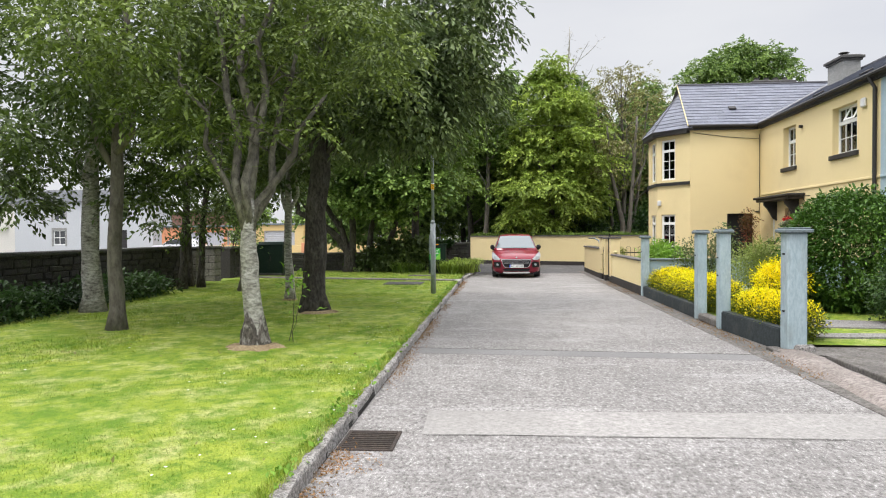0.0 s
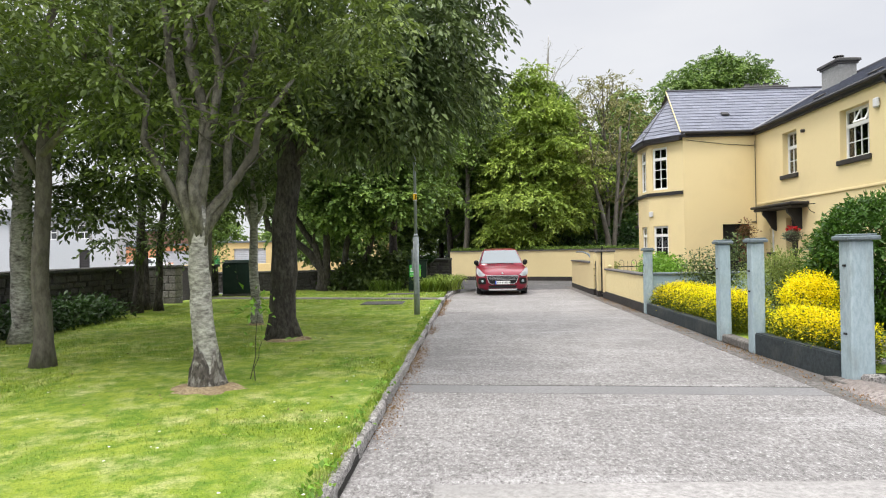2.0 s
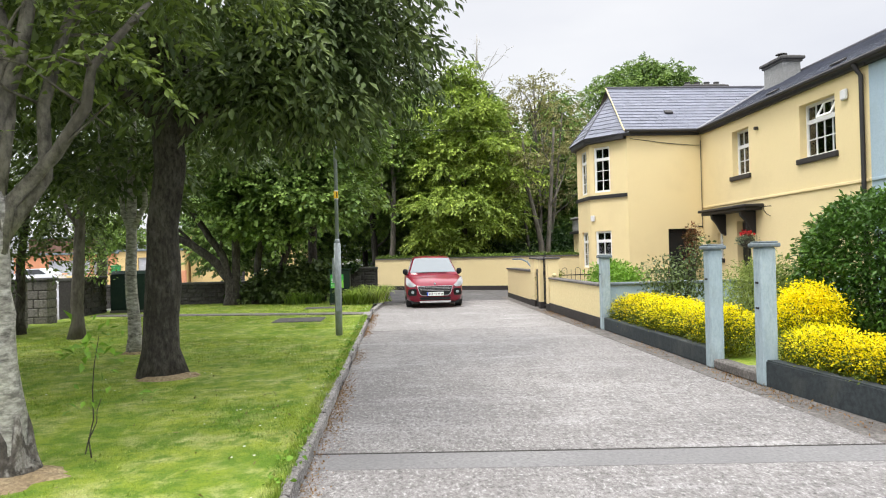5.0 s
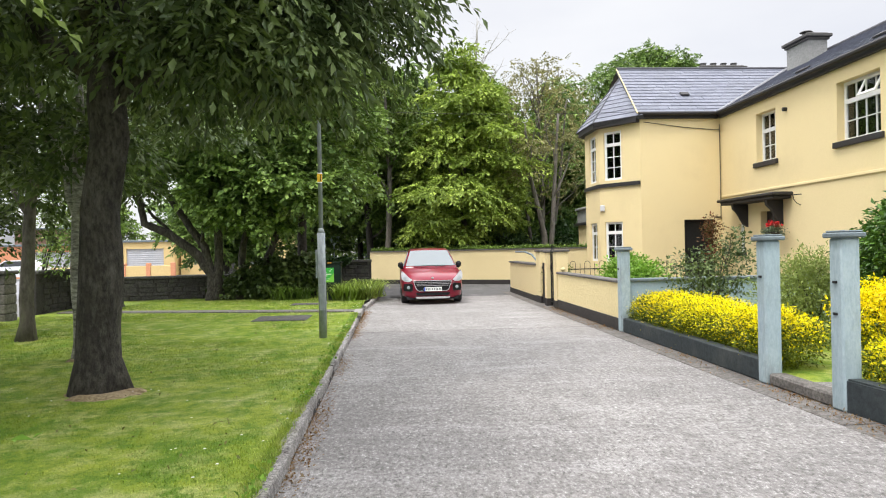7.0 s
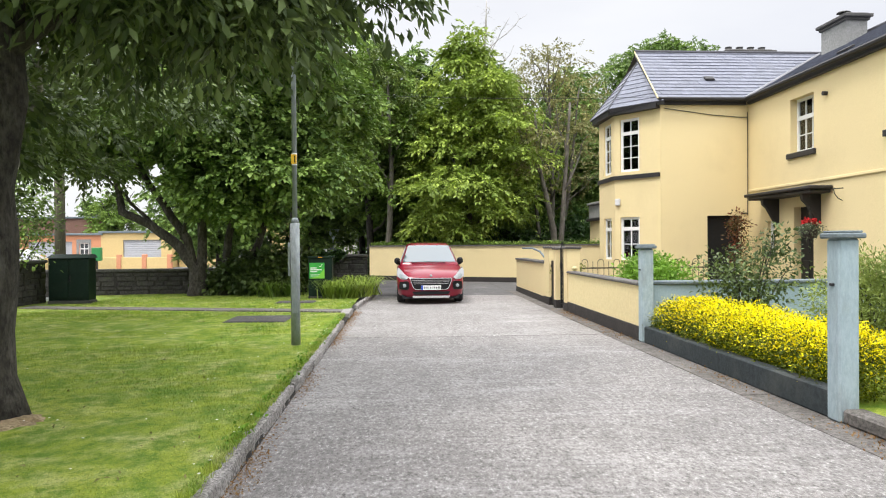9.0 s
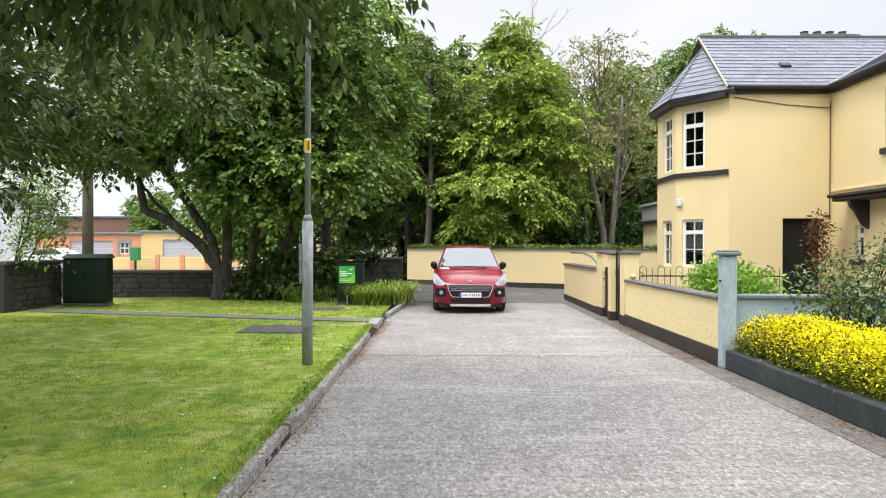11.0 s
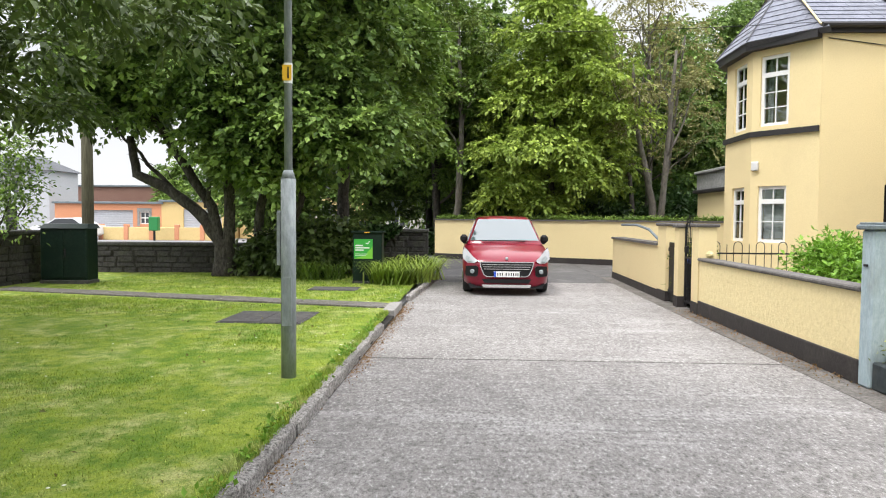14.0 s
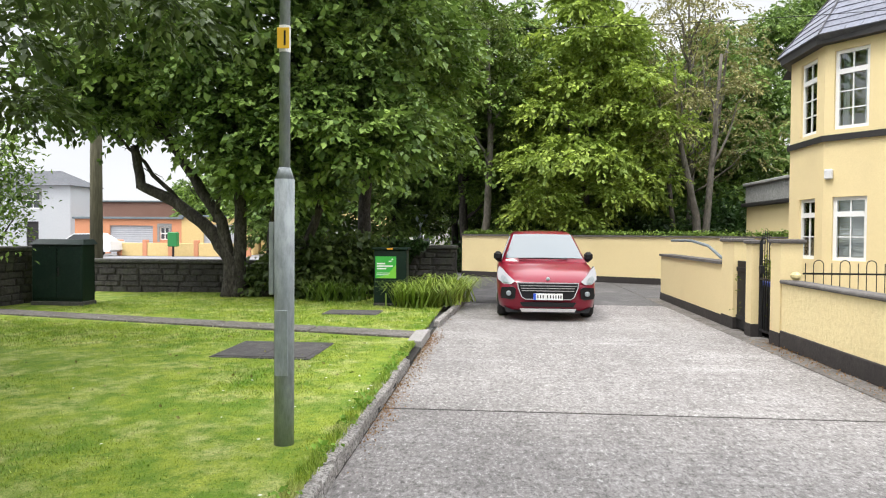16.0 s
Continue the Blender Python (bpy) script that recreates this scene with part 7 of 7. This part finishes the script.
# ---- the street beyond ----
STREET = G - 0.02
def far_block(name, label, x0, x1, y0, y1, h, mat, roof="flat", openings=(), roofmat=None, cat="building"):
    """A street building: walls with openings cut on the near side, roof, doors and windows as parts."""
    t = thing(name, (x0, y0, STREET), label, cat)
    L2, D = x1 - x0, y1 - y0
    s = Shape()
    wall_panel(s, L2, 0, h, [q[:4] for q in openings], 0.25)
    part("wall", s, mat, t)
    part("wall", Shape().box(0, 0.25, 0.252, D, 0, h), mat, t)
    part("wall", Shape().box(L2 - 0.25, L2, 0.252, D, 0, h), mat, t)
    if roof == "flat":
        part("roof", Shape().box(-0.15, L2 + 0.15, -0.15, D, h, h + 0.16, 0.02), roofmat or M_CAPGREY, t)
    else:
        e, r = 0.3, roof
        k = min(D / 2, L2 / 2 - 0.2)
        s = Shape()
        s.add([(-e, -e, h), (L2 + e, -e, h), (L2 + e, D + e, h), (-e, D + e, h), (k, D / 2, h + r), (L2 - k, D / 2, h + r)],
              [(0, 1, 5, 4), (1, 2, 5), (2, 3, 4, 5), (3, 0, 4), (3, 2, 1, 0)])
        part("roof", s, roofmat or M_FARSLATE, t)
    for q in openings:
        u0, u1, v0, v1, kind = q
        m2 = Matrix.Translation((u0, 0, v0))
        if kind == "window":
            s = Shape()
            s.t = m2
            w, hh = u1 - u0, v1 - v0
            s.box(0, w, 0.08, 0.14, 0, 0.07)
            s.box(0, w, 0.08, 0.14, hh - 0.07, hh)
            s.box(0, 0.07, 0.08, 0.14, 0.07, hh - 0.07)
            s.box(w - 0.07, w, 0.08, 0.14, 0.07, hh - 0.07)
            s.box(0.07, w - 0.07, 0.08, 0.14, hh / 2 - 0.04, hh / 2 + 0.04)
            s.box(w / 2 - 0.03, w / 2 + 0.03, 0.085, 0.135, 0.07, hh - 0.07)
            win = part("window", s, M_WHITE, t)
            s = Shape()
            s.t = m2
            s.box(0.07, w - 0.07, 0.11, 0.115, 0.07, hh - 0.07)
            part("pane", s, M_FARGLASS, win)
            s = Shape()
            s.t = m2
            s.box(-0.18, 0, -0.02, 0.0, -0.15, hh + 0.25)
            s.box(w, w + 0.18, -0.02, 0.0, -0.15, hh + 0.25)
            s.box(0, w, -0.02, 0.0, hh, hh + 0.25)
            part("surround", s, M_STACK, win)
        else:
            s = Shape()
            s.t = m2
            n = 2 * max(2, int((v1 - v0) / 0.15))
            vs2 = [(u, 0.1 + 0.015 * (i % 2), (v1 - v0) * i / n) for i in range(n + 1) for u in (0, u1 - u0)]
            s.add(vs2, [(2 * i, 2 * i + 1, 2 * i + 3, 2 * i + 2) for i in range(n)])
            part("shutter" if kind == "shutter" else "door", s, M_SHUTTER if kind == "shutter" else M_DARKTRIM, t)
    return t


M_FARSLATE = surface("far_slate", (0.10, 0.105, 0.115), (0.14, 0.145, 0.155), 0.8, 0.5, 6, 0.2, 0.2, spec=0.2)
M_FARGLASS = plain("far_glass", (0.05, 0.055, 0.06), 0.05, 0.0, 0.0, 0.8)
M_SHUTTER = surface("shutter_grey", (0.42, 0.43, 0.46), (0.5, 0.51, 0.54), 0.6, 1.0, 12, 0.1, 0.1)
M_FARWHITE = surface("white_render", (0.46, 0.48, 0.50), (0.52, 0.535, 0.55), 0.85, 0.3, 10, 0.05, 0.1)
M_TERRA = surface("terracotta_render", (0.62, 0.27, 0.14), (0.68, 0.32, 0.18), 0.85, 0.4, 12, 0.08, 0.1)
M_OCHRE = surface("ochre_render", (0.68, 0.50, 0.22), (0.72, 0.55, 0.26), 0.85, 0.4, 12, 0.08, 0.1)
M_BRICK = surface("brown_brick", (0.22, 0.12, 0.09), (0.28, 0.17, 0.13), 0.9, 0.5, 12, 0.25, 0.3)
M_PALE = surface("pale_render", (0.62, 0.60, 0.55), (0.68, 0.66, 0.6), 0.85, 0.4, 12, 0.08, 0.1)
far_block("street_house", "white two-storey street house with hipped slate roof", -47.5, -33.4, 65, 69, 5.1, M_FARWHITE, 1.3,
          [(10.4, 11.6, 3.3, 4.6, "window"), (10.5, 11.5, 0, 2.3, "door"), (4.0, 5.2, 3.3, 4.6, "window"), (4.0, 5.2, 0.9, 2.3, "window"), (7.2, 8.4, 3.3, 4.6, "window")])
far_block("garage", "low terracotta street garage with grey shutters", -30.5, -22.6, 61, 67, 2.45, M_TERRA, "flat", [(2.6, 5.8, 0, 2.0, "shutter"), (6.3, 7.0, 1.0, 1.9, "window")])
far_block("garage", "low ochre street garage with grey shutter", -22.6, -17.4, 61, 67, 2.6, M_OCHRE, "flat", [(1.6, 4.4, 0.2, 2.1, "shutter")])
far_block("street_shop", "cream street building with dark openings", -17.2, -8.0, 62, 70, 4.6, M_OCHRE, 1.6, [(1.2, 2.4, 0.9, 2.2, "window"), (3.4, 4.3, 0, 2.2, "door"), (5.6, 6.8, 0.9, 2.2, "window"), (1.2, 2.4, 3.0, 4.1, "window"), (5.6, 6.8, 3.0, 4.1, "window")])
far_block("street_house", "brown brick building behind the garages", -37.5, -29.5, 76, 82, 4.3, M_BRICK, "flat")
far_block("street_house", "pale rendered street building beyond the trees", -6.6, -0.5, 58, 66, 4.2, M_PALE, 1.5, [(1.0, 2.0, 0.9, 2.2, "window"), (3.4, 4.4, 0.9, 2.2, "window")])
far_block("street_house", "long pale street terrace far behind", -62, -47.6, 66, 74, 5.0, M_PALE, 1.6, [(3, 4.2, 3.2, 4.4, "window"), (7, 8.2, 3.2, 4.4, "window"), (11, 12.2, 3.2, 4.4, "window")])
fw = thing("forecourt_wall", (-24.8, 56.5, STREET), "low terracotta forecourt wall with pale panels", "wall")
for k in range(6):
    part("pillar", Shape().box(k * 1.7, k * 1.7 + 0.3, 0, 0.3, 0, 1.05, 0.02), M_TERRA, fw)
    if k < 5:
        part("panel", Shape().box(k * 1.7 + 0.3, (k + 1) * 1.7, 0.05, 0.25, 0, 0.85, 0.02), M_OCHRE, fw)
s = Shape()
s.box(-60, 8, 34, 57, STREET - 0.008, STREET + 0.006)
setting("street", s, surface("street_asphalt", (0.20, 0.20, 0.21), (0.26, 0.26, 0.27), 0.9, 0.3, 10, 0.15, 0.2), "pale grey tarmac street beyond the wall", "road")
gb = thing("litter_bin", (-20.6, 55.6, STREET), "green street litter bin on a post", "bin")
part("body", Shape().box(-0.3, 0.3, -0.2, 0.2, 0.65, 1.55, 0.04), plain("bin_green", (0.02, 0.2, 0.05), 0.5), gb)
part("post", Shape().box(-0.05, 0.05, -0.05, 0.05, 0, 0.65), M_IRON, gb)
# white car in the street, seen side on
wc = thing("car", (-26.6, 55.2, STREET), "white saloon car parked along the street", "car")
prof = [(-2.1, 0.3), (-2.15, 0.7), (-1.7, 0.92), (-1.0, 0.98), (-0.3, 1.42), (0.9, 1.45), (1.6, 1.05), (2.1, 0.95), (2.15, 0.4), (2.0, 0.28)]
s = Shape()
n = len(prof)
s.add([(x, 0, z) for x, z in prof] + [(x, 1.7, z) for x, z in prof], [tuple(range(n - 1, -1, -1)), tuple(range(n, 2 * n))] + [(i, (i + 1) % n, (i + 1) % n + n, i + n) for i in range(n)])
part("body", s, plain("car_white", (0.75, 0.76, 0.78), 0.3, 0, 1.0), wc)
s = Shape()
gp = [(-0.85, 1.0), (-0.28, 1.36), (0.85, 1.38), (1.35, 1.05)]
s.add([(x, -0.012, z) for x, z in gp] + [(x, 0.01, z) for x, z in gp], [(3, 2, 1, 0), (4, 5, 6, 7), (0, 1, 5, 4), (1, 2, 6, 5), (2, 3, 7, 6), (3, 0, 4, 7)])
part("side_window", s, M_FARGLASS, wc)
for x in (-1.3, 1.35):
    s = Shape()
    s.tube([(x, -0.02, 0.31), (x, 0.2, 0.31)], 0.31, 18)
    w2 = part("wheel", s, M_TYRE, wc)
    s = Shape()
    s.tube([(x, -0.03, 0.31), (x, 0.0, 0.31)], 0.19, 12)
    part("rim", s, M_STEEL, w2)
# second pale car behind the ivy wall
wc2 = copy_thing(wc, pose(-6.0, 47.5, STREET, 0, 0, 8))
wc2["label"] = "pale car standing behind the ivy wall"
# wooden pole and wires
up = thing("utility_pole", (-12.95, 34.5, STREET), "weathered wooden utility pole", "utility pole")
s = Shape()
s.tube([(0, 0, 0), (0, 0, 4), (0.02, 0, 9)], [0.2, 0.18, 0.14], 14)
part("pole", s, surface("pole_wood", (0.10, 0.095, 0.055), (0.15, 0.14, 0.085), 0.9, 2, 20, 0.3, 0.5, stretch=(1, 1, 0.1)), up, smooth=True)
part("crossarm", Shape().box(-0.6, 0.6, -0.05, 0.05, 8.4, 8.5, 0.01), M_BARK_DARK, up)
def wire(a, b, sag):
    s = Shape()
    s.tube(branch(a, b, -sag, 14), 0.007, 4)
    return tagged(part("overhead_wire", s, M_IRON), "thin black overhead wire", "wire")
wire((-12.6, 34.5, 8.4), (7.05, 26.5, 5.5), 0.5)
sg = thing("yield_sign", (-3.7, 44.0, STREET), "triangular street sign on a grey pole, seen beyond the wall", "sign")
s = Shape()
s.tube([(0, 0, 0), (0, 0, 2.3)], 0.035, 8)
part("pole", s, M_STEEL, sg)
s = Shape()
s.add([(-0.34, -0.05, 2.42), (0.34, -0.05, 2.42), (0, -0.05, 1.84), (-0.34, -0.03, 2.42), (0.34, -0.03, 2.42), (0, -0.03, 1.84)], [(0, 2, 1), (3, 4, 5), (0, 1, 4, 3), (1, 2, 5, 4), (2, 0, 3, 5)])
part("plate", s, plain("sign_back", (0.45, 0.55, 0.52), 0.5), sg)

# ---- ground litter and grass, last ----
def litter(n, x0, x1, y0, y1, z, size, mat, seed, name, label):
    rg2 = np.random.default_rng(seed)
    t = thing(name, (0, 0, 0), label, "litter", kind="stuff")
    p = np.stack([x0 + (x1 - x0) * rg2.beta(1.0, 2.5, n), rg2.uniform(y0, y1, n), np.full(n, z) + rg2.uniform(0.002, 0.012, n)], axis=1)
    keep = np.sin(p[:, 1] * 1.7) + np.sin(p[:, 1] * 0.6 + 1) + rg2.normal(size=n) * 0.7 > 0
    o = new("leaves", leaf_mesh("leaves", p[keep], size, mat, seed, 0.0, 0.5))
    o.parent = t
    o["kind"] = "stuff"


M_DEADPINE = leafy("dry_orange", (0.42, 0.2, 0.07), (0.36, 0.24, 0.12), 0.05, 0.8)
M_DEADLEAF = leafy("dead_leaf", (0.30, 0.15, 0.05), (0.22, 0.17, 0.09), 0.05, 0.8)
litter(9000, KX + 0.005, KX + 0.24, 1, 28, G, 0.024, M_DEADLEAF, 601, "fallen_leaves", "small brown fallen leaves along the kerb")
litter(2200, 3.7, 3.3, 8, 24, G + 0.01, 0.03, M_DEADLEAF, 602, "fallen_leaves", "small brown fallen leaves along the garden walls")


litter(420, KX + 0.02, KX + 0.5, 4.65, 5.15, G + 0.004, 0.024, M_DEADPINE, 605, "dry_debris", "orange-brown dry plant debris beside the drain")
litter(320, KX + 0.02, KX + 0.3, 3.6, 4.3, G + 0.004, 0.03, M_DEADPINE, 606, "dry_debris", "orange-brown dry plant debris beside the kerb")


def turf(n, x0, x1, y0, y1, seed, h, w, bias):
    """Grass blades, one triangle each."""
    rg2 = np.random.default_rng(seed)
    x = x1 - (x1 - x0) * rg2.uniform(size=n) ** bias
    y = rg2.uniform(y0, y1, n)
    path_y = 22.85 + (x + 1.45) * (24.75 - 22.85) / (-9.4 + 1.45)
    ok = ~((y > path_y - 0.03) & (y < path_y + 1.03))
    for a, b, c, d2 in ((-3.6, -2.4, 21.2, 22.4), (-3.4, -2.4, 25.6, 26.3)):
        ok &= ~((x > a) & (x < b) & (y > c) & (y < d2))
    for cx, cy, r in ((-3.38, 9.36, 0.42), (-3.6, 13.65, 0.45), (-1.71, 18.05, 0.12)):
        ok &= (x - cx) ** 2 / 1.4 + (y - cy) ** 2 > r * r
    x, y = x[ok], y[ok]
    n = len(x)
    th, ln = rg2.uniform(0, 2 * np.pi, n), h * rg2.uniform(0.5, 1.3, n)
    lean = rg2.uniform(0.2, 0.9, n) * ln
    z = np.full(n, LAWN - 0.015)
    a = np.stack([x - np.sin(th) * w, y + np.cos(th) * w, z], axis=1)
    b = np.stack([x + np.sin(th) * w, y - np.cos(th) * w, z], axis=1)
    c = np.stack([x + np.cos(th) * lean, y + np.sin(th) * lean, z + ln], axis=1)
    v = np.stack([a, b, c], axis=1).reshape(-1, 3)
    o = new("grass", mesh_arrays("grass", v, np.arange(3 * n).reshape(-1, 3), M_BLADE))
    return tagged(o, "short mown grass blades of the lawn", "grass", kind="stuff")


rg = np.random.default_rng(811)
n = 260
dx = LX - 0.05 - 6.5 * rg.uniform(size=n) ** 2.2
dy = rg.uniform(3, 28, n)
keep = np.sin(dx * 2.3) + np.sin(dy * 1.1) > -0.3
dx, dy = dx[keep], dy[keep]
dv, df = [], []
for x, y in zip(dx, dy):
    k, r = len(dv), rg.uniform(0.008, 0.014)
    dv += [(x + r * math.cos(a * 1.047), y + r * math.sin(a * 1.047), LAWN + 0.035) for a in range(6)] + [(x, y, LAWN + 0.04)]
    df += [(k + a, k + (a + 1) % 6, k + 6) for a in range(6)]
tagged(part("daisies", Shape().add(dv, df), plain("petal_white", (0.75, 0.75, 0.68), 0.6)), "scattered small white daisies in the lawn", "flowers", kind="stuff")
litter(500, LX - 0.1, -7.5, 3, 26, LAWN + 0.02, 0.045, leafy("fallen_green_leaf", (0.2, 0.22, 0.06), (0.3, 0.24, 0.1), 0.1), 603, "fallen_leaves", "few fallen leaves scattered on the lawn")

turf(200000, -5.4, LX + 0.03, 2.0, 22.6, 701, 0.028, 0.006, 1.2)
turf(90000, -9.4, -5.4, 4.0, 24.0, 702, 0.034, 0.009, 1.0)
turf(60000, -8.4, LX + 0.03, 22.6, 29.6, 703, 0.034, 0.007, 1.0)
turf(15000, LX - 0.08, LX + 0.035, 1.0, 22.5, 704, 0.06, 0.006, 1.0)
rg = np.random.default_rng(812)
wy = np.repeat(rg.uniform(2, 22, 70), 14)
wp = np.stack([LX - 0.02 + rg.normal(size=len(wy)) * 0.045, wy + rg.normal(size=len(wy)) * 0.07, LAWN + rg.uniform(0.005, 0.04, len(wy))], axis=1)
tagged(new("weeds", leaf_mesh("weeds", wp, 0.05, M_LEAF_FRESH, 813, -0.3, 0.6)), "low broad-leaved weeds along the kerb", "weeds", kind="stuff")
